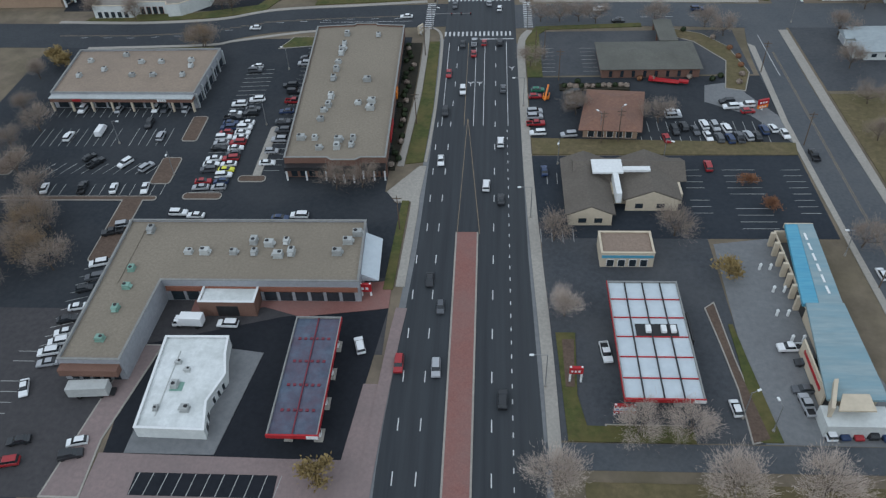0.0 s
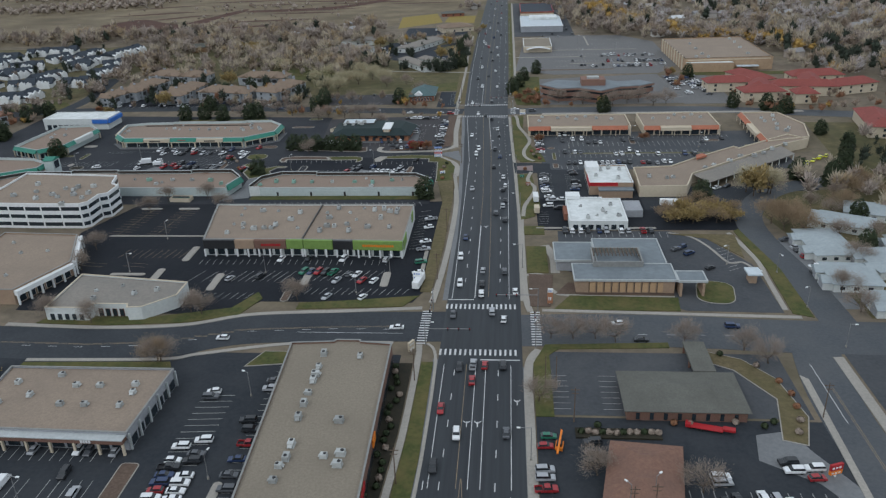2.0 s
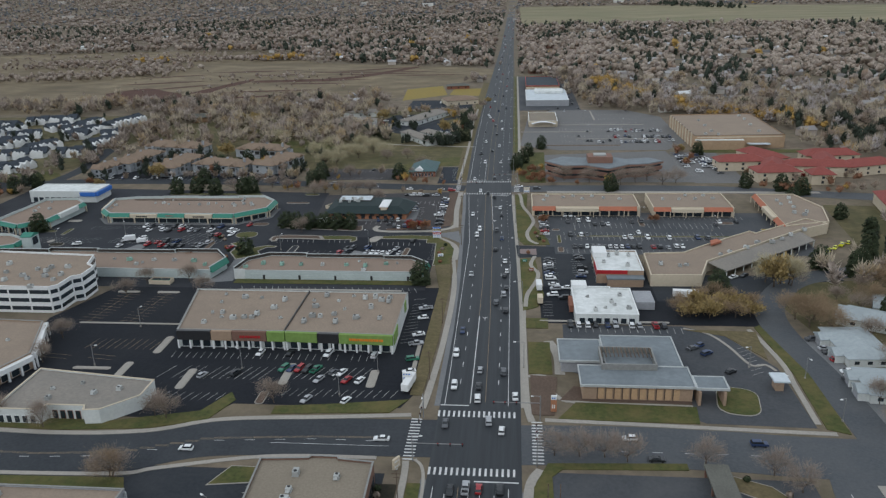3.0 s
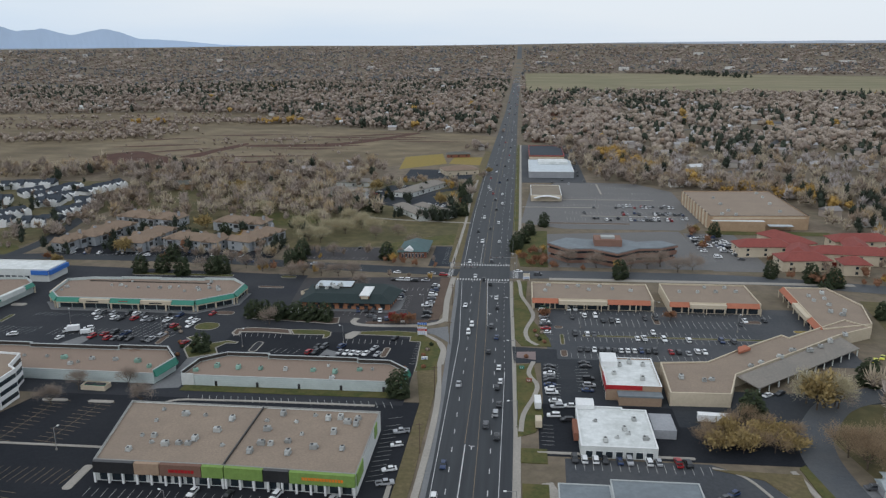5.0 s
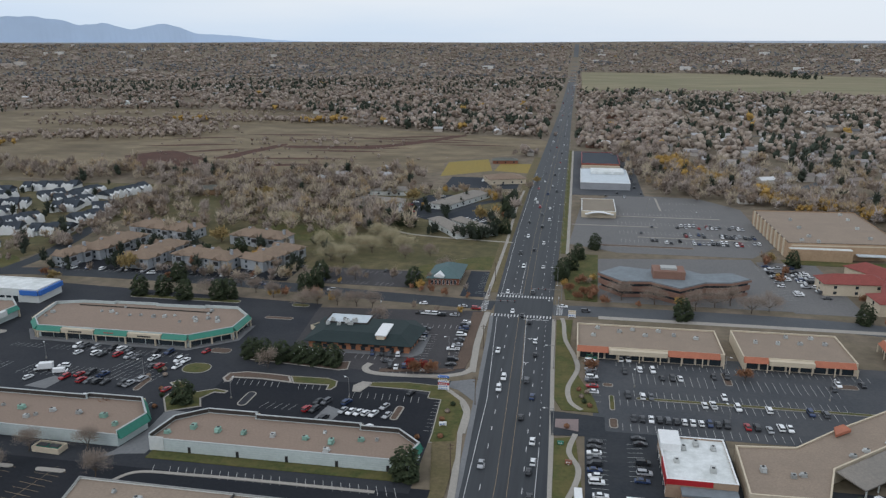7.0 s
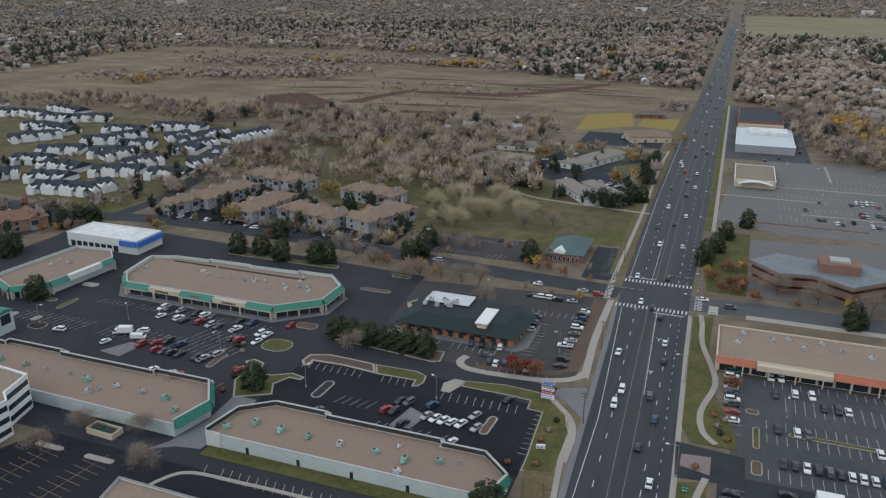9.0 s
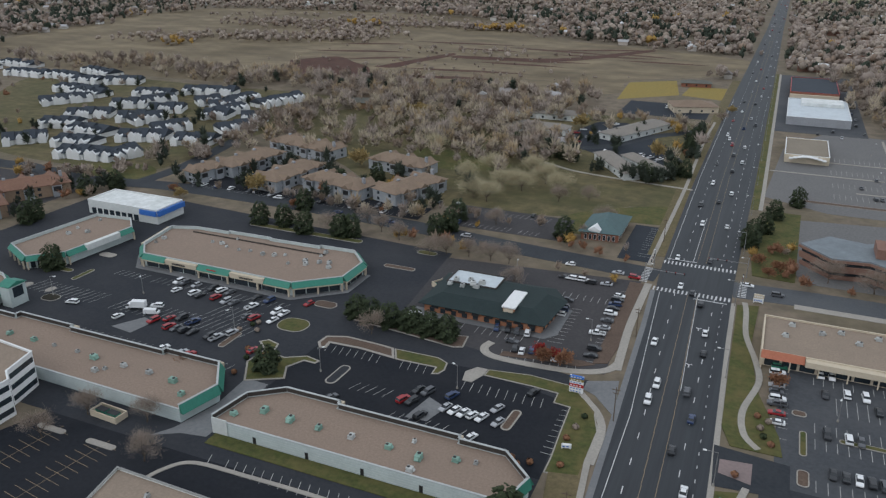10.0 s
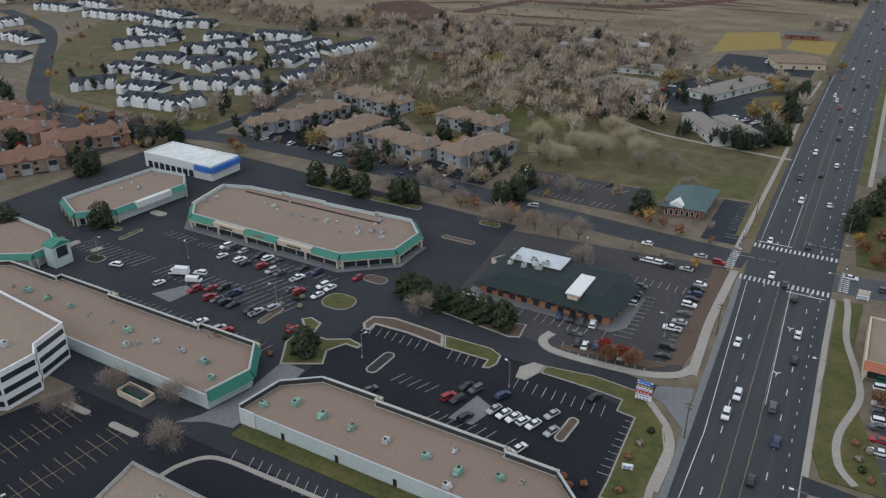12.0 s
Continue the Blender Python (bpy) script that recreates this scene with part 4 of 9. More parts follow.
# crosswalks
for x in np.arange(-24.5, 0.2, 1.55):
    q.append((x, 0.0, 3.4, 0.62, 90, Z))
    q.append((x, 29.5, 3.4, 0.62, 90, Z))
for x in np.arange(-32.5, -4, 1.55):
    q.append((x, 284, 3.4, 0.62, 90, Z))
    q.append((x, 313, 3.4, 0.62, 90, Z))
for y in np.arange(5, 26, 1.6):
    q.append((-31, y, 3.2, 0.6, 0, Z))
    q.append((5.5, y, 3.2, 0.6, 0, Z))
for y in np.arange(289, 305, 1.6):
    q.append((-37.5, y, 3.0, 0.6, 0, Z))
    q.append((-0.5, y, 3.0, 0.6, 0, Z))
q += [(-6, -4.2, 12, 0.5, 0, Z), (-20, 34.5, 9, 0.5, 0, Z), (-11, 280, 12, 0.5, 0, Z), (-26, 317, 12, 0.5, 0, Z)]
# arrows, drawn as a shaft and a head
for x, y, d in ((-14.6, -36, 90), (-11.7, -36, 90), (-1.0, -26, 90), (-13.0, 100, 270), (-12.5, 228, 90), (-12.5, 255, 90)):
    q += [(x, y, 2.4, 0.25, d, Z), (x - 0.5, y + 0.9, 1.3, 0.3, d + 40, Z), (x + 0.5, y + 0.9, 1.3, 0.3, d - 40, Z)]
# side streets
for x in np.arange(-160, -40, 9.0):
    q.append((x, float(np.interp(x, [-175, -140, -115, -91, -60], [6, 5, 7, 16, 18.5])) - 5, 3.0, 0.16, 3, Z - 0.012))
for x in np.arange(-70, -36, 5):
    q.append((x, 11, 5.1, 0.16, 1, Z - 0.012))
for x in np.arange(30, 70, 9):
    q.append((x, 12, 3, 0.16, 0, Z - 0.012))
for y in np.arange(-30, -2, 4):
    q.append((85, y, 4.1, 0.2, 92, Z - 0.012))
lines_object("lane_markings", q, M["paint_white"], "worn white lane lines, crosswalk bars and arrows")

q = []
for y in np.arange(-110, -58, 3.0):
    k = (y + 110) / 52
    q.append((-16.2 + 1.2 * k, y, 3.1, 0.14, 90, Z))
    q.append((-10.6 - 4.2 * k, y, 3.1, 0.14, 94, Z))
YL = ((36, -15.3), (140, -15.4), (176, -16.4), (282, -19.5), (450, -21), (1400, -18.5))
YR = ((36, -10.4), (102, -11), (200, -12.9), (282, -16), (450, -17.5), (1400, -15.5))
for y in list(np.arange(40, 282, 6.0)) + list(np.arange(320, 1400, 6.0)):
    if y > 104:
        q.append((lane(YL, y), y, 6.2, 0.16, 90, Z))
    q.append((lane(YR, y), y, 6.2, 0.16, 90, Z))
for y in np.arange(-58, -6, 6):
    q.append((-16.0, y, 6.1, 0.16, 90, Z))
for x in np.arange(-168, -38, 4.0):
    yy = float(np.interp(x, [-175, -140, -115, -91, -60, -24], [3, 2, 4, 12.5, 15, 16]))
    q += [(x, yy, 4.2, 0.14, 2, Z - 0.012), (x, yy - 0.5, 4.2, 0.14, 2, Z - 0.012)]
for y in np.arange(-170, -14, 4.0):
    q += [(87.2, y, 4.1, 0.14, 90, Z - 0.012), (86.7, y, 4.1, 0.14, 90, Z - 0.012)]
lines_object("centre_lines", q, M["paint_yellow"], "faded yellow centre lines")

# parking stalls: x, y of the first line, step (dx, dy), count, line length, heading
STALLS = [
    (-154, -52.5, 2.75, 0, 19, 5, 90), (-147, -66.5, 2.75, 0, 16, 9.5, 90), (-137, -83, 3.2, 0, 12, 6, 60), (-131, -93, 2.9, 0, 12, 5, 90),
    (-86.5, -94, 0, 2.75, 26, 9.5, 4), (-70.5, -84, 0, 2.75, 28, 5, 0), (-110, -186, 0, 2.8, 14, 5, 0), 
    (-106, -150, 0, 2.8, 12, 5, 20),
    (5, -112, 2.7, 0, 4, 5, 90), (5, -88, 2.7, 0, 4, 5, 90), (47, -84, 0, -2.7, 8, 5, 0), (60, -84, 0, -2.7, 5, 9, 0), (60, -101, 0, -2.7, 4, 9, 0), (74, -84, 0, -2.7, 8, 5, 0),
    (11, -12, 0, -2.7, 7, 5, 0), (25, -12, 0, -2.7, 7, 5, 0), (36, -70, 2.8, 0, 14, 5.4, 90), (36, -62, 2.8, 0, 14, 5.4, 90),
    (-122, 52, 2.75, 0, 14, 9.5, 68), (-77, 53, 2.75, 0, 10, 9.5, 68), (-76, 40, 2.75, 0, 14, 5, 68), (-125, 64.5, 2.75, 0, 28, 4.5, 90), (-41, 78, 0, 2.9, 15, 5, 20), (-116, 36, 2.75, 0, 8, 5, 68),
    (-121, 128, 2.75, 0, 29, 5, 110), (-127, 192, 2.75, 0, 15, 4.5, 100), (-74, 188.5, 2.75, 0, 11, 5, 96), (-40.5, 166, 0, 2.7, 10, 5, 0), (-104, 175, 2.75, 0, 5, 5, 70), (-88, 163, 2.75, 0, 9, 9.5, 70),
    (-234, 212, 2.75, 0, 30, 5, 75), (-255, 190, 2.75, 0, 14, 9.5, 75), (-212, 190, 2.75, 0, 22, 9.5, 75), (-176, 200, 2.75, 0, 7, 9.5, 75), (-231, 168, 2.75, 0, 32, 5, 75),
    (-108, 224, 2.75, 0, 18, 5, 90), (-70, 212, 2.75, 0, 10, 5, 100), (-41, 218, 0, 2.75, 22, 5, 4), (-56, 226, 0, 2.75, 11, 5, 4), (-110, 264, 2.75, 0, 24, 5, 90),
    (12, 104, 0, 2.7, 6, 4, 0), (20, 92, 2.75, 0, 16, 5, 90), (15.5, 140, 0, 2.7, 12, 5, 0), (27, 146, 0, 2.8, 9, 5, 8),
    (24, 180, 2.75, 0, 22, 5, 90), (24, 199, 2.75, 0, 30, 5, 90), (24, 207, 2.75, 0, 30, 5, 90), (30, 221, 2.75, 0, 12, 9.5, 90), (69, 221, 2.75, 0, 14, 9.5, 90), (24, 234, 2.75, 0, 36, 4.5, 90), (14.5, 198, 0, 2.75, 14, 5, 0),
    (36, 440, 2.75, 0, 30, 9, 90), (36, 462, 2.75, 0, 30, 9, 90), (36, 490, 2.75, 0, 28, 9, 90), (36, 520, 2.75, 0, 26, 9, 90), (74, 540, 2.75, 0, 14, 9, 90), (74, 565, 2.75, 0, 10, 9, 90), (114, 330, 0, 2.75, 24, 9, 0),
    (-138, 322, 2.75, 0, 18, 5, 80), (-138, 342, 2.75, 0, 18, 5, 80), (-42, 315, 0, 2.75, 14, 5, 0), (-286, 320, 2.75, 0, 45, 5, 90), (80, 60, 0, 2.75, 8, 5, 30),
]
q, qy = [], []
for x, y, dx, dy, n, ln, deg in STALLS:
    for i in range(n):
        if random.random() < 0.96:
            q.append((x + dx * i, y + dy * i, ln, 0.16, deg, 0.012))
for x0 in range(-172, -140, 17):
    for i in range(14):
        qy.append((x0 + i * 0.35, 92 + i * 2.75 if i < 12 else 60 + (i - 12) * 2.75, 9.5, 0.14, 172, 0.012))
    qy.append((x0 + 2, 108, 33, 0.14, 83, 0.012))
for i in range(10):
    qy.append((-160 + 2.8 * i, 72, 8.5, 0.14, 80, 0.012))
for i in range(11):
    q.append((-74.5 + 2.75 * i, -184.6, 4.8, 0.16, 82, 0.09))
lines_object("stall_lines", q, M["paint_lot"], "worn white parking stall lines")
lines_object("stall_lines_yellow", qy, M["paint_yellow"], "worn yellow parking stall lines")

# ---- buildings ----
M["parapet_inner"] = mat("dark_parapet_face", (0.06, 0.052, 0.046), (0.042, 0.037, 0.033), 1.5, 0.9, 0.1, 0.2, 0.4)
M["parapet"] = mat("pale_coping", (0.46, 0.48, 0.48), (0.38, 0.4, 0.4), 1.0, 0.6, 0.0, 0.2, 0.5)
def storefronts(b, lp, i, h, n, z1=3.0, glass="glass", inset_s=1.0, gap=0.8, out=0.04, edge_mat="white"):
    """A row of glazed bays with frames along edge i."""
    L = edge_len(lp, i) - 2 * inset_s
    w = L / n
    for k in range(n):
        s = inset_s + k * w + gap / 2
        fr = part("window", edge_box(bmesh.new(), lp, i, s, s + w - gap, 0.25, z1, 0.0, out + 0.06), M[edge_mat], b)
        part("pane", edge_box(bmesh.new(), lp, i, s + 0.12, s + w - gap - 0.12, 0.35, z1 - 0.12, 0.0, out + 0.1), M[glass], fr)


def band(b, lp, i, s0, s1, z0, z1, material, out=0.5, name="fascia", label=""):
    return part(name, edge_box(bmesh.new(), lp, i, s0, s1, z0, z1, 0.0, out), M[material], b, label)


def sloped_awning(b, lp, i, s0, s1, z0, z1, out, material, name="awning", label=""):
    """A sheet that leans out from the wall, closed at its ends."""
    bm = edge_box(bmesh.new(), lp, i, s0, s1, z0, z1, 0.0, out)
    a, e = Vector(lp[i]), Vector(lp[(i + 1) % len(lp)])
    d = (e - a).normalized()
    o = Vector((d.y, -d.x))
    for v in bm.verts:
        k = (Vector((v.co.x, v.co.y)) - a).dot(o)
        if v.co.z > z1 - 0.01 and k > out / 2:
            v.co.x -= o.x * (out - 0.15)
            v.co.y -= o.y * (out - 0.15)
    return part(name, bm, M[material], b, label)


def columns(b, lp, i, n, h, out, material, r=0.3, s0=0.5):
    L = edge_len(lp, i) - 2 * s0
    for k in range(n):
        s = s0 + L * k / max(1, n - 1)
        part("column", edge_box(bmesh.new(), lp, i, max(0.01, s - r), s + r, 0, h, out - 2 * r, out), M[material], b)


def hip_roof(b, lp, z0, z1, over, material, d, name="roof"):
    """A hipped or gabled roof: eaves outside the walls, drawn in by d at the ridge."""
    bm = bmesh.new()
    e, t = inset(lp, -over), inset(lp, d)
    lo = [bm.verts.new((x, y, z0)) for x, y in e]
    lo2 = [bm.verts.new((x, y, z0 + 0.2)) for x, y in e]
    hi = [bm.verts.new((x, y, z1)) for x, y in t]
    n = len(lp)
    bm.faces.new(lo[::-1])
    for i in range(n):
        j = (i + 1) % n
        bm.faces.new((lo[i], lo[j], lo2[j], lo2[i]))
        bm.faces.new((lo2[i], lo2[j], hi[j], hi[i]))
    bm.faces.new(hi)
    return part(name, bm, M[material], b)


def gable_roof(b, x0, y0, x1, y1, z0, z1, over, material, axis="x", name="roof"):
    bm = bmesh.new()
    x0, y0, x1, y1 = x0 - over, y0 - over, x1 + over, y1 + over
    if axis == "x":
        prof = [(y0, z0), (y1, z0), (y1, z0 + 0.2), ((y0 + y1) / 2, z1), (y0, z0 + 0.2)]
        A = [bm.verts.new((x0, p, z)) for p, z in prof]
        B = [bm.verts.new((x1, p, z)) for p, z in prof]
    else:
        prof = [(x0, z0), (x1, z0), (x1, z0 + 0.2), ((x0 + x1) / 2, z1), (x0, z0 + 0.2)]
        A = [bm.verts.new((p, y0, z)) for p, z in prof]
        B = [bm.verts.new((p, y1, z)) for p, z in prof]
    bm.faces.new(A)
    bm.faces.new(B[::-1])
    for i in range(5):
        bm.faces.new((A[i], B[i], B[(i + 1) % 5], A[(i + 1) % 5]))
    return part(name, bm, M[material], b)


def sign_bars(b, lp, i, s0, n, z, material, out, w=0.55, h=0.8, gap=0.2):
    """Shop lettering too small to read: a row of plain bars."""
    for k in range(n):
        part("sign_bar", edge_box(bmesh.new(), lp, i, s0 + k * (w + gap), s0 + k * (w + gap) + w, z, z + h, out - 0.05, out + 0.1), M[material], b)


# filling-station shop, west
b, lp = flat_building("station_shop", "low filling-station shop with a stained white flat roof", [(-77.4, -174.3), (-63.2, -174.6), (-64.6, -167.6), (-62.5, -160.5), (-64, -155), (-64.6, -150), (-78.7, -150.2)], 3.2, "roof_white", "wall_white", 0.35, "white")
storefronts(b, lp, 1, 3.2, 2, 2.2)
storefronts(b, lp, 2, 3.2, 3, 2.2)
part("pipe_run", boxed(-6.4, -9.5, 2.86, -6.2, 7.5, 2.98), M["unit"], b)
part("roof_patch", boxed(-5.5, -3.2, 2.86, -2.8, -0.8, 2.9), M["unit_green"], b, "green-stained roof patch")
# L-shaped shop block
b, lp = flat_building("shop_block", "L-shaped brick shop block with an olive gravel roof", [(-98, -160), (-84.5, -160), (-83.5, -136), (-37.5, -136), (-38.5, -114), (-98.5, -114)], 6.5, "roof_brown", "wall_grey", 0.5)
storefronts(b, lp, 0, 6.5, 5, 3.2, edge_mat="dark")
storefronts(b, lp, 2, 6.5, 12, 3.0, edge_mat="dark")
band(b, lp, 2, 0.5, -0.5, 3.3, 4.6, "brick", 0.3)
band(b, lp, 0, 0.4, -0.4, 3.4, 5.2, "brick_brown", 2.0, "awning")
part("roof_joint", boxed(-20.5, 0, 6.02, -20.2, 22, 6.2), M["roof_brown"], b)
sloped_awning(b, lp, 3, 4, -3, 2.8, 5.0, 4.0, "canopy_top", "glass_canopy", "pale blue ribbed canopy at the end wall")
b, lp = flat_building("wash_tunnel", "small brick car-wash building with a white roof", rect(-74, -141, -61, -133), 4.5, "roof_white", "brick_brown", 0.3, "white")
band(b, lp, 0, 4, 9, 0.1, 3.2, "dark_band", 0.05, "door")
# west strips
b, lp = flat_building("corner_shops", "low shop strip with a tan roof and dark shopfronts", [(-149, -49), (-101.5, -50), (-101, -20), (-151, -20)], 5.6, "roof_beige", "wall_grey", 0.5)
storefronts(b, lp, 0, 5.6, 11, 3.0, edge_mat="dark_band")
storefronts(b, lp, 1, 5.6, 7, 3.0, edge_mat="dark_band")
band(b, lp, 0, 0.3, -0.3, 3.5, 4.7, "brick_brown", 2.4, "canopy")
band(b, lp, 0, 0.2, -0.2, 4.72, 5.0, "parapet", 2.6, "canopy_cap")
columns(b, lp, 0, 8, 3.5, 2.3, "wall_cream")
columns(b, lp, 1, 6, 5.0, 0.6, "parapet", 0.25)
sign_bars(b, lp, 0, 8, 4, 3.9, "red", 2.6)
sign_bars(b, lp, 0, 36, 4, 3.9, "white", 2.6)
b, lp = flat_building("long_shops", "long shop block with a plain olive-brown roof", [(-65, -87), (-53, -87), (-51.5, -88.2), (-45, -88.2), (-43.5, -87), (-36.5, -87), (-38.5, -6), (-48, -5), (-48.5, -4), (-56, -4), (-56.5, -5), (-69.5, -6)], 6.5, "roof_brown", "brick_brown", 0.5)
for i in (0, 2, 4):
    storefronts(b, lp, i, 6.5, 4, 3.2, edge_mat="dark")
band(b, lp, 5, 12, 22, 3.4, 5.2, "red", 0.3, "sign")
band(b, lp, 5, 36, 40, 3.4, 5.6, "orange", 0.4, "sign")
storefronts(b, lp, 5, 6.5, 16, 3.2, edge_mat="dark_band")
storefronts(b, lp, 11, 6.5, 16, 3.2, edge_mat="dark_band")
for i in (0, 2, 4):
    band(b, lp, i, 0.2, -0.2, 3.4, 4.6, "dark_band", 2.0, "awning")
    columns(b, lp, i, 3, 3.4, 1.8, "white", 0.22)
# east side, south
b, lp = flat_building("low_brick_hall", "low brown brick hall with a grey-green shingle roof", rect(28, -32.7, 59.2, -15), 3.2, "roof_slate", "brick_brown", 0.3, None)
hip_roof(b, lp, 3.2, 4.9, 0.8, "roof_slate", 7.8)
storefronts(b, lp, 0, 3.4, 8, 2.6, edge_mat="brick_brown", gap=2.4)
part("portico_roof", boxed(5.5, 9.8, 3.0, 11.8, 26, 3.6), M["roof_slate"], b)
for x, y in ((5.8, 25), (10.8, 25), (5.8, 17), (10.8, 17)):
    part("column", boxed(x, y, 0, x + 0.6, y + 0.6, 3.2), M["brick_brown"], b)
b, lp = flat_building("hip_roof_office", "small office under a russet hipped roof", [(19, -67.5), (34.5, -68.5), (38, -48.5), (23, -47)], 3.2, "roof_red", "wall_tan", 0.2, None)
hip_roof(b, lp, 3.1, 5.6, 1.3, "roof_red", 6.2)
storefronts(b, lp, 0, 3.2, 5, 2.5, edge_mat="white")
storefronts(b, lp, 1, 3.2, 6, 2.5, edge_mat="white")
b = thing("gabled_clinic", 28, -97, 0, "cream clinic with two gables and dark shingle roofs", "building")
M["shingle_brown"] = mat("shingle_brown", (0.15, 0.13, 0.11), (0.11, 0.096, 0.082), 2.0, 0.95, 0.2, 0.1, 0.5)
def gable_wall(x0, x1, y, top):
    """A cream end wall that rises to a point under the ridge."""
    bm = bmesh.new()
    prof = [(x0, 0), (x1, 0), (x1, 3.25), ((x0 + x1) / 2, top), (x0, 3.25)]
    A = [bm.verts.new((p, y, z)) for p, z in prof]
    B = [bm.verts.new((p, y + 0.35, z)) for p, z in prof]
    bm.faces.new(A)
    bm.faces.new(B[::-1])
    for i in range(5):
        bm.faces.new((A[i], B[i], B[(i + 1) % 5], A[(i + 1) % 5]))
    part("gable_wall", bm, M["wall_cream"], b)
part("wall", boxed(-16, -10, 0, -5, 13, 3.2), M["wall_cream"], b)
part("wall", boxed(-4.6, -2, 0, 14, 13, 3.2), M["wall_cream"], b)
gable_roof(b, -16, -10, -5, 13, 3.2, 6.0, 0.8, "shingle_brown", "y")
gable_roof(b, -1, -4, 12.5, 13, 3.21, 6.4, 0.8, "shingle_brown", "y")
gable_roof(b, -13, 4, 15, 13.2, 3.22, 6.2, 0.8, "shingle_brown", "x")
gable_wall(-15.9, -5.1, -10.95, 5.65)
gable_wall(-0.9, 12.4, -4.95, 6.0)
for x in (-13.5, -9.5):
    part("window", boxed(x, -11.05, 0.9, x + 2, -10.85, 2.3), M["glass"], b)
for x in (1.5, 7.0):
    part("window", boxed(x, -5.05, 0.9, x + 2, -4.85, 2.3), M["glass"], b)
part("roof_deck", boxed(-9, 3, 6.0, -1, 9, 6.5), M["white"], b, "white roof-top equipment deck")
part("roof_duct", boxed(-1, 3.5, 6.2, 6, 5.2, 6.9), M["white"], b)
part("roof_duct", boxed(-3.8, -6, 3.4, -2.4, 4, 6.4), M["white"], b)
b, lp = flat_building("kiosk", "small drive-up kiosk with a tan roof and blue fascia", rect(18.5, -123.5, 31, -115.5), 4.4, "roof_tan", "wall_cream", 0.3, "wall_cream")
band(b, lp, 0, 0.2, -0.2, 2.9, 3.7, "roof_blue", 0.12)
storefronts(b, lp, 0, 4.4, 4, 2.5)
# blue-roofed car wash
b = thing("car_wash", 66, -140, 0, "long car wash with faded blue metal roof", "car wash")
part("wall", ring(bmesh.new(), rect(-5, -24, 2, 26), rect(-4.7, -23.7, 1.7, 25.7), 0, 3.6), M["wall_cream"], b)
part("roof", prism(bmesh.new(), [(-2.6, 0), (2.4, 0), (4, 27), (0.4, 27)], 4.3, 4.9), M["roof_paleblue"], b)
part("roof_edge", prism(bmesh.new(), [(-6, 0), (-2.61, 0), (0.39, 27), (-2.5, 27)], 3.9, 4.8), M["roof_blue"], b)
part("end_fascia", boxed(-2.6, 27.02, 3.6, 4.1, 27.3, 4.9), M["wall_cream"], b)
part("roof", prism(bmesh.new(), [(-9, -26), (2.5, -26), (2.5, -0.1), (-5.5, -0.1)], 4.6, 5.2), M["roof_paleblue"], b)
for k in range(7):
    y = 24 - k * 3.6
    part("bay_door", boxed(-5.1, y - 2.4, 0.2, -4.95, y, 3.0), M["dark_band"], b)
    part("bay_pier", boxed(-6.2, y + 0.2, 0, -5.0, y + 0.9, 4.1), M["wall_cream"], b)
for k in range(6):
    part("skylight", boxed(0.2 + 0.1 * k, 3 + 3.6 * k, 4.9, 0.7 + 0.1 * k, 5.4 + 3.6 * k, 5.05), M["white"], b)
part("entry_block", boxed(-10, -31, 0, 2.2, -26.1, 3.4), M["wall_white"], b)
part("entry_roof", prism(bmesh.new(), [(-8, -29), (-1, -29), (-1, -25), (-6, -25)], 5.3, 5.7), M["wall_cream"], b)
part("wall_panel", boxed(-8.6, -24, 0.2, -8.2, -10, 4.5), M["wall_cream"], b)
part("red_panel", boxed(-8.75, -22, 2.6, -8.62, -12, 3.4), M["red"], b)
part("pylon", prism(bmesh.new(), [(-9.6, -29), (-8.8, -29), (-6, -22), (-6.8, -22)], 3.6, 6.5), M["wall_cream"], b)

# bank
M["wood_panel"] = mat("tan_wood_panel", (0.5, 0.34, 0.2), (0.4, 0.26, 0.15), 1.5, 0.7, 0.05, 0.3, 0.3)
b = thing("bank", 38, 56, 0, "modern bank with layered blue-grey flat roofs", "bank")
def roofed(x0, y0, x1, y1, h, wall, roof="roof_bluegrey", over=0.8, base=0.0):
    part("wall", boxed(x0, y0, base, x1, y1, h - 0.6), M[wall], b)
    part("roof", boxed(x0 - over, y0 - over, h - 0.6, x1 + over, y1 + over, h), M[roof], b)
    part("roof_edge", ring(bmesh.new(), rect(x0 - over - .05, y0 - over - .05, x1 + over + .05, y1 + over + .05), rect(x0 - over + .35, y0 - over + .35, x1 + over - .35, y1 + over - .35), h - 0.55, h + 0.25), M["parapet"], b)
roofed(-17.8, -15.8, 16.2, -4, 5.5, "wall_tan")
roofed(-8.5, -2.2, 15, 19, 5.3, "wall_tan")
roofed(-23.5, 2, -10.2, 17, 4.6, "wall_grey")
part("portico_roof", boxed(17.1, -17.0, 4.8, 27.0, -9.0, 5.5), M["roof_bluegrey"], b)
part("roof_edge", ring(bmesh.new(), rect(17.06, -17.06, 27.06, -8.94), rect(17.5, -16.6, 26.6, -9.4), 4.9, 5.7), M["parapet"], b)
for x in (17.6, 25.2):
    part("column", boxed(x, -18, 0, x + 0.8, -11, 4.7), M["wall_tan"], b)
part("light_box", ring(bmesh.new(), rect(-11, -6, 6.8, 6.8), rect(-10.5, -5.5, 6.3, 6.3), 5.3, 7.6), M["cope"], b)
for k in range(13):
    part("rafter", boxed(-10.4 + k * 1.34, -0.5, 7.3, -10.1 + k * 1.34, 6.3, 7.55), M["wood_pole"], b)
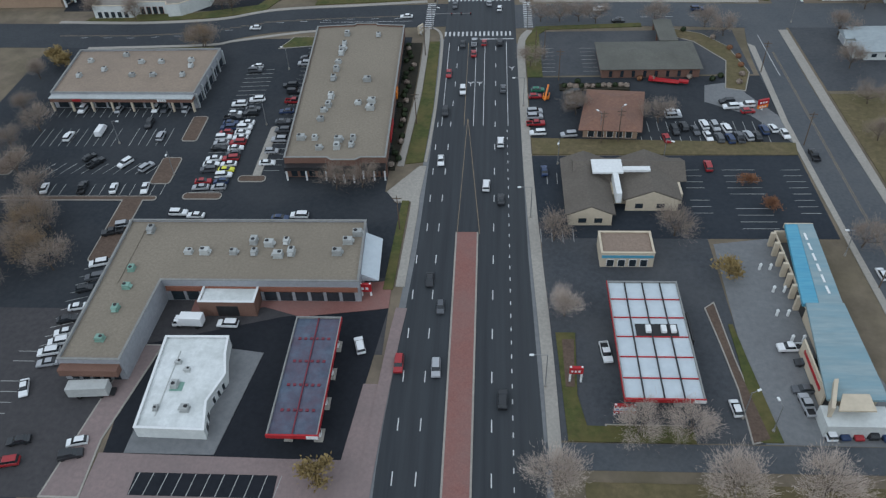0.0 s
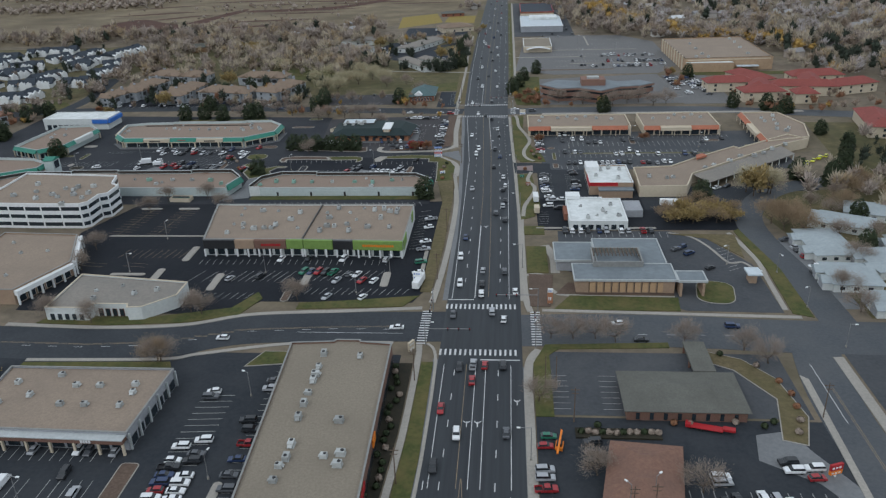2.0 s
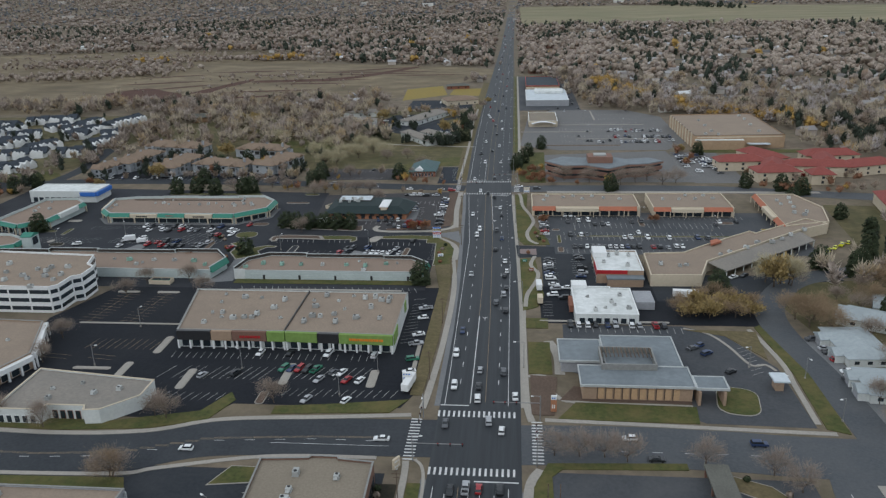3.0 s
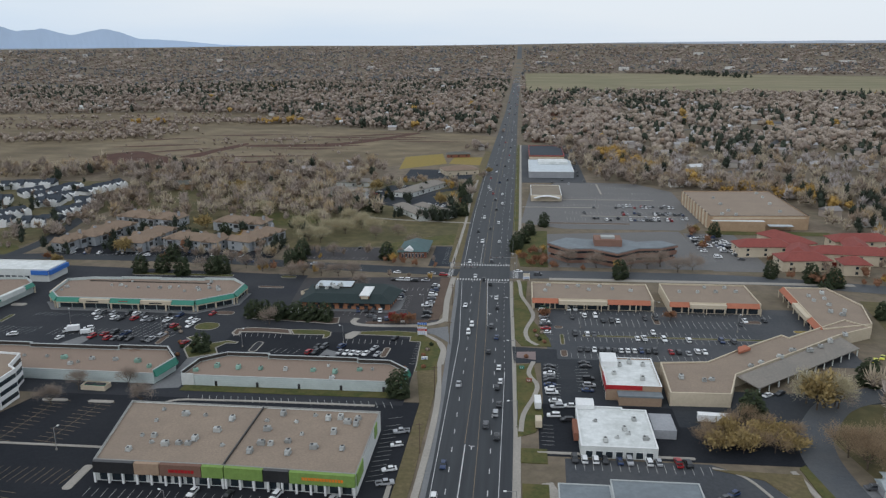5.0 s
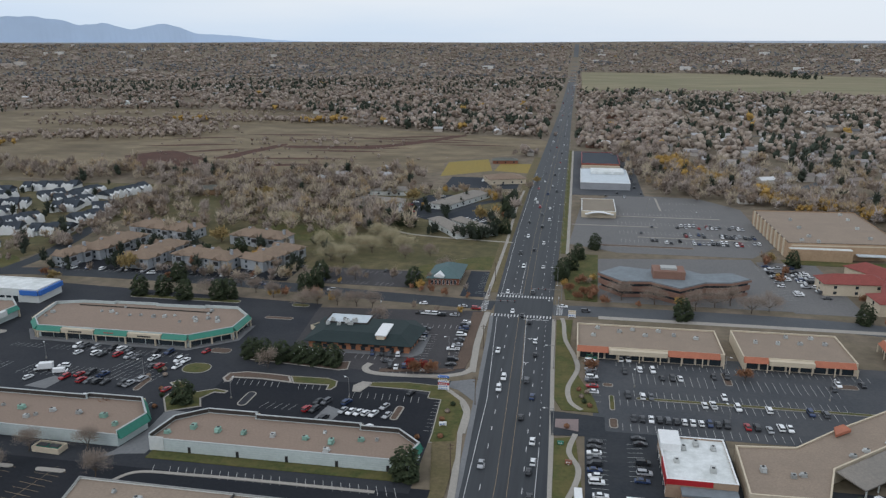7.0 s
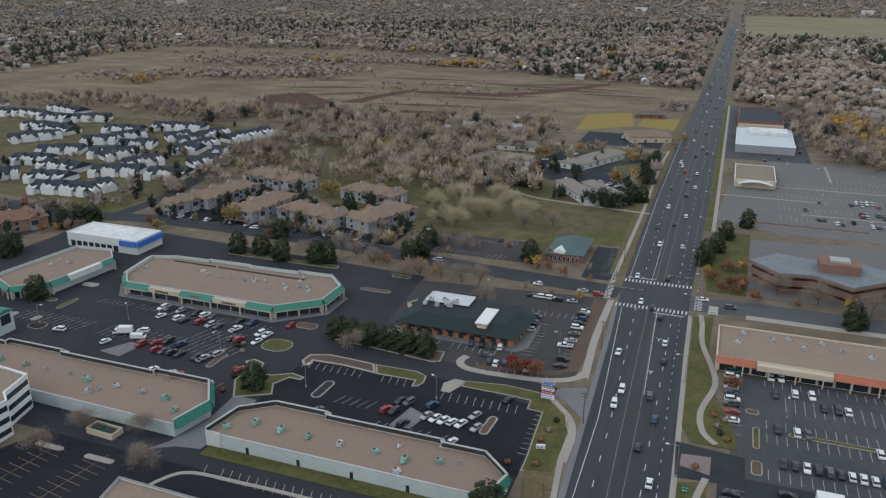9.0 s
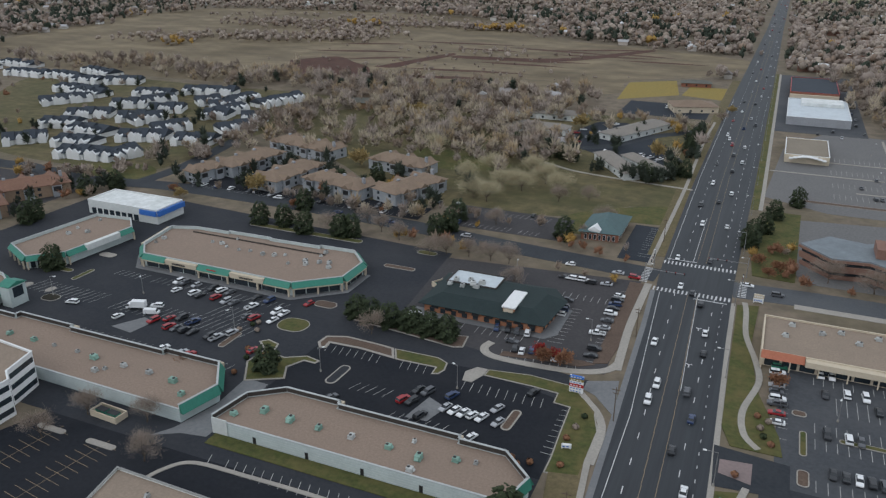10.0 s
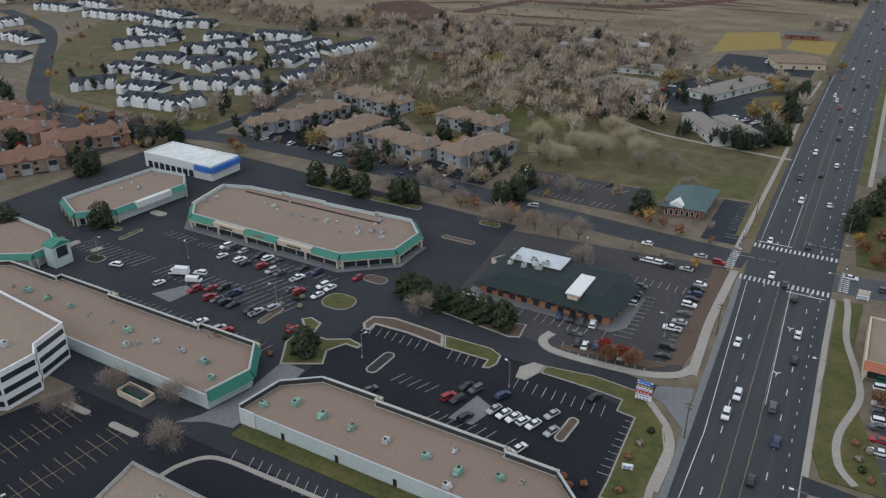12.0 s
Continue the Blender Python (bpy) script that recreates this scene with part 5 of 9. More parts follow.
for k in range(10):
    part("window", boxed(-13 + k * 2.6, -16.0, 0.6, -11.2 + k * 2.6, -15.75, 4.2), M["wood_panel"], b)
    part("mullion", boxed(-13.35 + k * 2.6, -16.02, 0.4, -13.05 + k * 2.6, -15.75, 4.6), M["wood_pole"], b)
part("kiosk_roof", boxed(43, -8.5, 3.4, 48, -2.5, 4.0), M["canopy_top"], b, "pale canopy over a teller machine")
part("kiosk_body", boxed(44, -7.5, 0, 46.5, -3.5, 3.4), M["wall_tan"], b)
# low office west
b, lp = flat_building("corner_office", "low office with a grey-brown roof and cream trim", [(-162, 17), (-147, 17), (-146, 20), (-134, 20), (-133, 17.5), (-128, 18), (-119, 27), (-119, 37), (-162, 43)], 5.0, "roof_gravel", "wall_white", 0.4, "wall_cream")
storefronts(b, lp, 2, 5, 4, 3.2, edge_mat="brick")
storefronts(b, lp, 0, 5, 5, 2.8)
# lime building
b, lp = flat_building("lime_shops", "large shop block with tan roofs and lime green front", [(-125.5, 71), (-84.5, 71), (-44.5, 69.5), (-44.5, 109), (-133, 110)], 7.0, "roof_beige", "wall_white", 0.5)
part("roof_joint", boxed(1.0, -15, 6.5, 1.35, 23, 7.2), M["dark_band"], b)
for i, s0, s1, m in ((0, 0.3, 13, "dark_band"), (0, 13.2, 21, "wall_tan"), (0, 21.2, 34, "brick_brown"), (0, 34.2, 40.8, "lime"), (1, 0.2, 12, "lime"), (1, 12.2, 20, "dark_band"), (1, 20.2, -0.2, "lime")):
    band(b, lp, i, s0, s1, 3.4, 7.1, m, 1.4)
band(b, lp, 2, 0.1, 9, 3.0, 7.2, "lime", 0.3)
band(b, lp, 2, 28, 32, 3.0, 7.2, "lime", 0.3)
columns(b, lp, 0, 10, 3.4, 1.4, "white")
columns(b, lp, 1, 10, 3.4, 1.4, "white")
storefronts(b, lp, 0, 7, 10, 3.2, edge_mat="white")
storefronts(b, lp, 1, 7, 10, 3.2, edge_mat="white")
sign_bars(b, lp, 0, 24, 8, 4.6, "red", 1.4, 0.8, 1.0)
sign_bars(b, lp, 1, 24, 14, 4.8, "orange", 1.4, 0.7, 0.9)
# three-storey white office
b, lp = flat_building("white_office", "three-storey white office with dark ribbon windows", [(-240, 100), (-209, 98.6), (-191, 98.6), (-188.4, 101), (-188, 110.5), (-184.6, 112.5), (-184.6, 123), (-189, 126), (-192, 137), (-240, 141)], 11.6, "roof_beige", "white", 0.6, "white")
for i in range(8):
    for k in range(3):
        band(b, lp, i, 0.4, -0.4, 1.2 + 3.6 * k, 2.9 + 3.6 * k, "glass", 0.06, "ribbon_window")
        n = max(1, int(edge_len(lp, i) / 7.5))
        for j in range(1, n):
            s = edge_len(lp, i) * j / n
            part("mullion", edge_box(bmesh.new(), lp, i, s - 0.35, s + 0.35, 1.1 + 3.6 * k, 3.0 + 3.6 * k, 0.0, 0.14), M["white"], b)
b, lp = flat_building("west_shops", "shop strip with a tan roof and dark arcade", [(-215, 28), (-180, 28), (-171, 52), (-182, 78), (-215, 80)], 6.0, "roof_beige", "wall_tan", 0.5)
for i in (1, 2):
    storefronts(b, lp, i, 6, 6, 3.2, edge_mat="white")
    band(b, lp, i, 0.3, -0.3, 3.6, 5.4, "white", 1.8, "canopy")
    columns(b, lp, i, 6, 3.6, 1.8, "white")
# white-roofed restaurants, east
b, lp = flat_building("white_restaurant", "flat-roofed restaurant with a dirty white roof", [(22, 97), (46, 97), (46, 123.5), (38, 123.5), (38, 125), (22, 125)], 4.1, "roof_white", "wall_white", 0.4, "white")
band(b, lp, 5, 8, 18, 0.3, 3.2, "brick", 1.6, "porch")
part("annex", boxed(11.5, -4, 0, 19, 8, 3.2), M["wall_grey"], b, "grey metal annex")
part("parapet_block", boxed(-13.2, 8, 3.8, -7, 13.6, 5.4), M["white"], b)
storefronts(b, lp, 0, 5.5, 7, 2.6)
b, lp = flat_building("burger_restaurant", "white-roofed restaurant with red end band", rect(34, 139, 54, 165), 6.0, "roof_white", "wall_tan", 0.5, "white")
band(b, lp, 0, 0, 13, 4.4, 6.1, "red", 0.2)
band(b, lp, 3, 14, -0.2, 3.4, 6.3, "red", 0.2)
part("parapet_block", boxed(-10.2, 4, 5.5, -4, 13.2, 8.0), M["white"], b)
part("drive_canopy", boxed(-6, -17.5, 3.4, 9.8, -13.2, 4.0), M["roof_bluegrey"], b)
part("drive_wall", boxed(-5.6, -17.2, 0, 9.4, -13.4, 3.4), M["wall_tan"], b)
storefronts(b, lp, 3, 6, 5, 2.8)
# green-banded mall blocks


def parapet_wall(b, lp, edges, z0, z1):
    """A raised parapet along some edges: pale outside, dark inside, a white metal cap."""
    for i in edges:
        part("parapet", edge_box(bmesh.new(), lp, i, 0.0, 0, z0, z1, -0.22, 0.0), M["wall_mint"], b)
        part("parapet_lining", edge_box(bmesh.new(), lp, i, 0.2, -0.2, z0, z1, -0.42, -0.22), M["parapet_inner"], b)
        part("coping", edge_box(bmesh.new(), lp, i, -0.0, 0, z1, z1 + 0.14, -0.5, 0.12), M["parapet"], b)


def mall(name, poly, label, low_front):
    """A shop block: the blind back wall stops at the roof, the other sides rise to a parapet."""
    if not low_front:
        return flat_building(name, label, poly, 5.6, "roof_tan", "wall_mint", 1.2, "parapet")
    b, lp = flat_building(name, label, poly, 4.2, "roof_tan", "wall_mint", 0.2, "parapet")
    parapet_wall(b, lp, range(1, len(lp)), 4.36, 5.7)
    return b, lp


b, lp = mall("shops_near", [(-128, 138.6), (-43, 138.6), (-40.5, 147.7), (-49, 155.7), (-62, 155.7), (-62, 157.1), (-99, 157.1), (-99, 158.7), (-117, 158.7), (-126, 151.7)], "long shop block, pale block back wall, tan roof", True)
sloped_awning(b, lp, 1, 0.1, -0.1, 3.0, 5.6, 1.0, "green", "fascia")
sloped_awning(b, lp, 2, 0.1, -0.1, 3.0, 5.6, 1.6, "green", "fascia")
for k in range(10):
    if k % 2:
        part("door", edge_box(bmesh.new(), lp, 0, 5 + k * 8.2, 6 + k * 8.2, 0, 2.1, 0.0, 0.06), M["dark_band"], b)
for k in range(5):
    part("block_course", edge_box(bmesh.new(), lp, 0, 0.3, -0.3, 0.5 + 0.75 * k, 0.56 + 0.75 * k, 0.0, 0.03), M["wall_white"], b)
part("end_wall", edge_box(bmesh.new(), lp, 0, 0.02, 5, 0, 5.0, 0.0, 0.25), M["wall_white"], b)
for i in (3, 5, 7):
    band(b, lp, i, 0.2, -0.2, 2.9, 4.1, "wall_cream", 2.2, "canopy")
    columns(b, lp, i, 4, 2.9, 2.1, "wall_tan")
b, lp = mall("shops_west", [(-263.5, 140.6), (-139.2, 138.6), (-136.2, 151.7), (-144.2, 162.7), (-165.2, 162.7), (-165.2, 161.3), (-204.2, 161.3), (-204.2, 162.7), (-229.2, 162.7), (-229.2, 160.7), (-253.2, 160.7), (-263.5, 153.7)], "long shop block with green end band, tan roof", True)
sloped_awning(b, lp, 1, 0.1, -0.1, 3.0, 5.6, 1.4, "green", "fascia")
sloped_awning(b, lp, 2, 0.1, -0.1, 3.0, 5.6, 1.4, "green", "fascia")
for k in range(5):
    part("block_course", edge_box(bmesh.new(), lp, 0, 0.3, -0.3, 0.5 + 0.75 * k, 0.56 + 0.75 * k, 0.0, 0.03), M["wall_white"], b)
for i in (3, 5, 7, 9):
    band(b, lp, i, 0.2, -0.2, 2.9, 4.1, "wall_cream", 2.2, "canopy")
    columns(b, lp, i, 4, 2.9, 2.1, "wall_tan")
b, lp = mall("shops_centre", [(-237.4, 230.6), (-229.2, 221.6), (-157.2, 221.1), (-142.2, 233.6), (-142.2, 249.6), (-151.2, 259.1), (-167.2, 258.6), (-167.2, 257.4), (-191.2, 256.6), (-191.2, 257.6), (-213.2, 257.1), (-213.2, 256.1), (-229.2, 255.6), (-241.2, 251.6)], "freestanding shop block with green and cream arcade", False)
for i, s0, s1, m in ((0, 0.1, -0.1, "green"), (1, 0.1, 12, "green"), (1, 12.3, 28, "wall_cream"), (1, 28.3, 44, "green"), (1, 44.3, 60, "wall_cream"), (1, 60.3, -0.1, "green"), (2, 0.1, -0.1, "green"), (3, 0.1, -0.1, "green"), (4, 0.1, -0.1, "green"), (13, 0.1, -0.1, "wall_cream")):
    if m == "green":
        sloped_awning(b, lp, i, s0, s1, 3.7, 5.5, 2.0, "green", "fascia")
        band(b, lp, i, s0, s1, 3.15, 3.68, "wall_cream", 1.9, "fascia_board")
    else:
        band(b, lp, i, s0, s1, 3.2, 5.2, m, 1.5)
for i, n in ((0, 2), (1, 11), (2, 4), (3, 3), (4, 3)):
    columns(b, lp, i, max(2, n // 2 + 1), 3.2, 1.6, "wall_cream", 0.3)
    storefronts(b, lp, i, 5.6, max(2, n), 2.9, edge_mat="dark_band", gap=0.4)
sign_bars(b, lp, 1, 16, 6, 3.7, "dark_band", 1.5, 0.9, 0.7)
sign_bars(b, lp, 1, 49, 6, 3.7, "dark_band", 1.5, 0.9, 0.7)
sign_bars(b, lp, 1, 33, 6, 4.2, "red", 1.3, 0.6, 0.5)
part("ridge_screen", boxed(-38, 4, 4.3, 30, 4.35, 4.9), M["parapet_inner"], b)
slab("shop_walk", [(-240, 229), (-231, 218), (-156, 217.6), (-139, 232), (-139, 250), (-146, 250), (-146, 236), (-158, 223), (-228, 223), (-236, 231)], -0.1, 0.12 + layer(), M["concrete_grey"], "concrete walk along the shopfronts", "sidewalk")
b, lp = mall("shops_northwest", [(-288.5, 207.5), (-270.5, 199.5), (-259.5, 209.5), (-256.5, 243.5), (-265.5, 252.5), (-284.5, 250.5)], "small shop block with green band, tan roof", False)
for i in range(3):
    sloped_awning(b, lp, i, 0.1, -0.1, 3.7, 5.5, 1.8, "green", "fascia")
    if i == 2:
        continue
    columns(b, lp, i, 4, 3.7, 1.5, "wall_cream")
    storefronts(b, lp, i, 5.6, 5, 2.9, edge_mat="dark_band")
columns(b, lp, 2, 2, 3.7, 1.5, "wall_cream")
band(b, lp, 2, 9, 26, 3.3, 5.9, "wall_white", 2.1, "shop_sign_wall")
b, lp = mall("shops_farwest", [(-345, 160), (-268, 158), (-252, 168), (-252, 177), (-264, 184), (-288, 186), (-345, 186)], "shop block with green band, tan roof", False)
for i in (1, 2, 3):
    sloped_awning(b, lp, i, 0.1, -0.1, 3.7, 5.5, 1.6, "green", "fascia")
    columns(b, lp, i, 3, 3.7, 1.5, "wall_cream")
tower = part("corner_tower", boxed(38, -3, 0, 43, 4, 8.0), M["wall_mint"], b)
gable_roof(tower, 38, -3, 43, 4, 8.0, 9.6, 0.4, "green", "x", "tower_roof")
part("tower_window", boxed(43.0, -1.6, 3.5, 43.1, 2.6, 7.4), M["glass"], tower)
b, lp = flat_building("service_garage", "white metal garage with blue awning", rect(-302, 262, -259, 280), 7.0, "roof_white", "wall_white", 0.3, "white")
band(b, lp, 1, 0.2, -0.2, 4.0, 6.4, "blue", 1.4)
band(b, lp, 0, 33, -0.05, 4.0, 6.4, "blue", 0.8)
for k in range(8):
    part("bay_door", edge_box(bmesh.new(), lp, 0, 2 + k * 3.8, 4.8 + k * 3.8, 0.1, 3.2, 0.0, 0.06), M["glass"], b)
# brick brewery restaurant
slab("concrete_pad", [(-110, 226.6), (-60, 226.6), (-56.5, 231), (-56.5, 252), (-62, 252), (-62, 233), (-110, 232)], -0.1, 0.1 + layer(), M["concrete_grey"], "pale concrete walk round the restaurant", "sidewalk")
b, lp = flat_building("brick_restaurant", "brick restaurant with dark green hipped eaves", [(-106, 230), (-62, 230), (-60, 250), (-66, 258), (-106, 256)], 3.6, "roof_dkgreen", "brick_orange", 0.3, None)
hip_roof(b, lp, 3.6, 6.4, 1.8, "roof_dkgreen", 5.0)
part("roof_well", boxed(-23, 0, 6.3, -4, 11, 6.5), M["canopy_top"], b)
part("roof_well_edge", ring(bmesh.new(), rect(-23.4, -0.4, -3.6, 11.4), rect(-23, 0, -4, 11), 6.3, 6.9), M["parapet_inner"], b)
part("entry_tower", boxed(3.4, -13, 0, 7.6, 1, 6.5), M["brick_orange"], b)
part("entry_sign", boxed(3.0, -13.5, 6.5, 8.0, 1, 7.0), M["white"], b, "bright white entry roof")
part("entry_front", boxed(3.8, -13.5, 4.6, 7.2, -13.0, 6.2), M["wall_cream"], b)
storefronts(b, lp, 0, 3.6, 10, 2.3, edge_mat="brick_orange", gap=2.0)
storefronts(b, lp, 1, 3.6, 5, 2.3, edge_mat="brick_orange", gap=1.8)
for k in range(8):
    sloped_awning(b, lp, 0, 3 + k * 5.2, 5.6 + k * 5.2, 2.2, 3.0, 0.9, "dark", "window_awning")
# brick office with teal roof
b, lp = flat_building("small_brick_office", "brick office with a teal hipped roof", [(-71.6, 325), (-55.2, 326.6), (-55.2, 352), (-71, 348.5)], 3.8, "roof_teal", "brick", 0.2, None)
hip_roof(b, lp, 3.8, 8.2, 1.2, "roof_teal", 7.4)
storefronts(b, lp, 0, 4.2, 7, 2.8)
storefronts(b, lp, 1, 4.2, 9, 2.8)
gable_roof(part("dormer", boxed(-5, -13.2, 3.9, 0, -8, 4.9), M["white"], b), -5, -13.2, 0, -6, 4.9, 6.8, 0.3, "white", "y", "dormer_roof")
# plaza with orange tiles
def plaza(name, poly, tiled, front):
    b, lp = flat_building(name, "plaza shop strip, cream walls and orange tile eaves", poly, 5.2, "roof_beige", "wall_cream", 0.5, "wall_cream")
    L = edge_len(lp, front)
    for f0, f1 in tiled:
        sloped_awning(b, lp, front, L * f0 + 0.1, L * f1 - 0.1, 3.6, 5.5, 2.2, "tile_orange", "tile_eave")
    for f0, f1 in zip([0] + [t[1] for t in tiled], [t[0] for t in tiled] + [1]):
        if f1 - f0 > 0.05:
            band(b, lp, front, L * f0 + 0.1, L * f1 - 0.12, 3.1, 5.0, "wall_cream", 2.5)
    columns(b, lp, front, int(L / 7), 3.6, 2.3, "wall_cream", 0.2)
    storefronts(b, lp, front, 6, int(L / 5), 2.9, edge_mat="dark_band")
    return b, lp
plaza("plaza_shops", rect(8, 238.4, 67, 265.4), ((0, 0.22), (0.62, 0.97)), 0)
plaza("plaza_shops", rect(74, 237.4, 117, 267.4), ((0, 0.22), (0.62, 0.98)), 0)
plaza("plaza_shops", [(134, 206), (158, 214), (164, 240), (157, 266), (136, 266)], ((0, 0.4), (0.75, 1.0)), 4)
b, lp = flat_building("plaza_shops", "long angled plaza strip with a tan roof", [(56.5, 136), (78, 136.5), (84, 154), (138, 199), (156, 210), (148, 219), (116, 194.5), (114, 197.5), (91, 179), (76, 165.5), (57.5, 163.5)], 5.2, "roof_beige", "wall_cream", 0.4, "wall_cream")
cx, cy = b.location.x, b.location.y
bm = bmesh.new()
pr = [(84.4, 153.6), (90.5, 146.6), (143, 189.5), (138.6, 198.4)]
lo = [bm.verts.new((x - cx, y - cy, z)) for (x, y), z in zip(pr, (4.3, 2.9, 2.9, 4.3))]
hi = [bm.verts.new((x - cx, y - cy, z)) for (x, y), z in zip(pr, (4.7, 3.25, 3.25, 4.7))]
bm.faces.new(lo[::-1])
bm.faces.new(hi)
for i in range(4):
    bm.faces.new((lo[i], lo[(i + 1) % 4], hi[(i + 1) % 4], hi[i]))
part("lean_to_roof", bm, M["roof_gravel"], b, "sloping grey roof over the shopfront walk")
for k in range(12):
    x, y = 91.2 + 51 * k / 11 - cx, 148.0 + 41.2 * k / 11 - cy
    part("post", boxed(x - 0.2, y - 0.2, 0, x + 0.2, y + 0.2, 3.1), M["wall_white"], b)
part("tile_gable", prism(bmesh.new(), [(90 - cx, 174 - cy), (96 - cx, 178.6 - cy), (94.6 - cx, 182 - cy), (91 - cx, 179.4 - cy)], 5.36, 6.3), M["tile_orange"], b)
# brown tiered office
b = thing("tiered_office", 58, 332, 0, "zigzag two-storey brick office with bluish roofs", "office")
zig = [(-40, 2), (-28, -12), (-14, -10), (0, -20), (14, -8), (27, -6), (38, 2), (30, 12), (14, 8), (0, 20), (-14, 12), (-28, 16)]
for k in range(2):
    part("wall", prism(bmesh.new(), ccw(inset(zig, 1.0 - k * 0.6)), 0.01 + 4.2 * k, 1.6 + 4.2 * k), M["office_brick"], b)
    part("ribbon_window", prism(bmesh.new(), ccw(inset(zig, 1.8 - k * 0.6)), 1.6 + 4.2 * k, 3.2 + 4.2 * k), M["glass"], b)
    part("spandrel", prism(bmesh.new(), ccw(inset(zig, 0.6 - k * 0.6)), 3.2 + 4.2 * k, 4.2 + 4.2 * k), M["office_brick"], b)
part("roof", prism(bmesh.new(), ccw(inset(zig, 0.5)), 8.41, 9.0), M["roof_bluegrey"], b)
part("penthouse", boxed(-12, -5, 9.0, 4, 7, 13.0), M["office_brick"], b)
part("roof_equipment", boxed(-8, -2, 13.0, 0, 4, 14.0), M["unit"], b)
# big store
b, lp = flat_building("big_store", "huge windowless store with tan walls and tan roof", [(132, 411), (199, 415), (199, 508), (130.5, 504)], 10.0, "roof_beige", "store_wall", 0.8, "parapet_inner")
for k in range(9):
    part("pilaster", edge_box(bmesh.new(), lp, 3, 6 + k * 9.6, 9 + k * 9.6, 0, 10.6, 0.0, 0.6), M["wall_cream"], b)
part("low_wing", boxed(-33, -52, 0, 3, -47.6, 7), M["store_wall"], b)
part("wing_roof", boxed(-32.6, -51.6, 7, 2.6, -47.6, 7.3), M["roof_white"], b)
part("loading_canopy", boxed(6, -51, 3.6, 22, -46.2, 4.2), M["canopy_top"], b)
band(b, lp, 0, 2, -2, 8.2, 9.0, "wall_cream", 0.1)
# red-tiled apartments east
def tiled_block(name, x, y, w, d, rz, h, wall, roofm, label, z1):
    b = thing(name, x, y, 0, label, "apartment building", rz=rz)
    lp = rect(-w / 2, -d / 2, w / 2, d / 2)
    part("wall", prism(bmesh.new(), lp, 0, h), M[wall], b)
    hip_roof(b, lp, h, h + z1, 0.9, roofm, d / 2 - 0.5)
    for i, L in ((0, w), (1, d), (3, d)):
        n = max(1, int(L / 8.5))
        for k in range(n):
            for f in range(int(h / 3)):
                s = (k + 0.5) * L / n
                part("window", edge_box(bmesh.new(), lp, i, s - 0.8, s + 0.8, 0.9 + 3 * f, 2.4 + 3 * f, 0.0, 0.06), M["glass"], b)
    return b, lp
for x, y, w, d, rz in ((149, 349, 32, 14, 4), (163, 320, 27, 15, 5), (168, 365, 34, 14, 118), (166, 336, 24, 12, 70), (194, 334, 42, 13, -6), (213, 367, 36, 14, 5), (204, 350, 30, 13, 80), (226, 338, 34, 14, 20), (188, 312, 14, 12, 0), (206, 246, 40, 16, 80)):
    tiled_block("red_roof_apartments", x, y, w, d, rz, 6.4, "wall_cream", "tile_red", "cream residence with red tiled hipped roof", 3.6)

# ---- vehicles ----
PAINT = {"w": (0.72, 0.73, 0.74), "s": (0.36, 0.37, 0.39), "k": (0.022, 0.024, 0.028), "r": (0.3, 0.02, 0.025), "b": (0.025, 0.045, 0.11), "g": (0.03, 0.16, 0.1), "y": (0.6, 0.6, 0.03), "d": (0.085, 0.09, 0.1), "n": (0.2, 0.17, 0.14)}
NAMES = {"w": "white", "s": "silver", "k": "black", "r": "dark red", "b": "blue", "g": "green", "y": "yellow", "d": "dark grey", "n": "beige"}
for k, c in PAINT.items():
    M["car_" + k] = mat("car_paint_" + NAMES[k].replace(" ", "_"), c, tuple(v * 0.93 for v in c), 1.0, 0.28, 0.0, 0.5, 0.12, spec=0.5, stain=tuple(v * 0.85 for v in c))
M["tyre"] = mat("tyre_rubber", (0.02, 0.02, 0.02), (0.014, 0.014, 0.014), 5, 0.9, 0, 1, 0.2)
M["car_glass"] = mat("car_glass", (0.02, 0.024, 0.028), (0.015, 0.018, 0.022), 2, 0.1, 0.0, 0.5, 0.1, spec=0.6)
M["tail"] = mat("tail_lamp", (0.35, 0.01, 0.01), (0.28, 0.01, 0.01), 3, 0.3, 0, 1, 0.1)


def profile(pts, w0, w1, z_mid):
    """Extrudes a side outline (x, z) across the car; above z_mid the sides lean in from w0 to w1."""
    bm = bmesh.new()
    top = max(z for x, z in pts)
    A, B = [], []
    for x, z in pts:
        k = 0 if z <= z_mid else (z - z_mid) / max(0.01, top - z_mid)
        w = w0 + (w1 - w0) * k
        A.append(bm.verts.new((x, -w / 2, z)))
        B.append(bm.verts.new((x, w / 2, z)))
    n = len(pts)
    bm.faces.new(A)
    bm.faces.new(B[::-1])
    for i in range(n):
        bm.faces.new((A[i], B[i], B[(i + 1) % n], A[(i + 1) % n]))
    return bm


def wheel_mesh(r):
    bm = bmesh.new()
    cyl(bm, 0, 0, -0.11, 0.11, r, r, 12)
    bmesh.ops.rotate(bm, verts=bm.verts, matrix=Matrix.Rotation(radians(90), 3, 'X'))
    return mesh_of("wheel", bm, M["tyre"])


WHEEL = {}


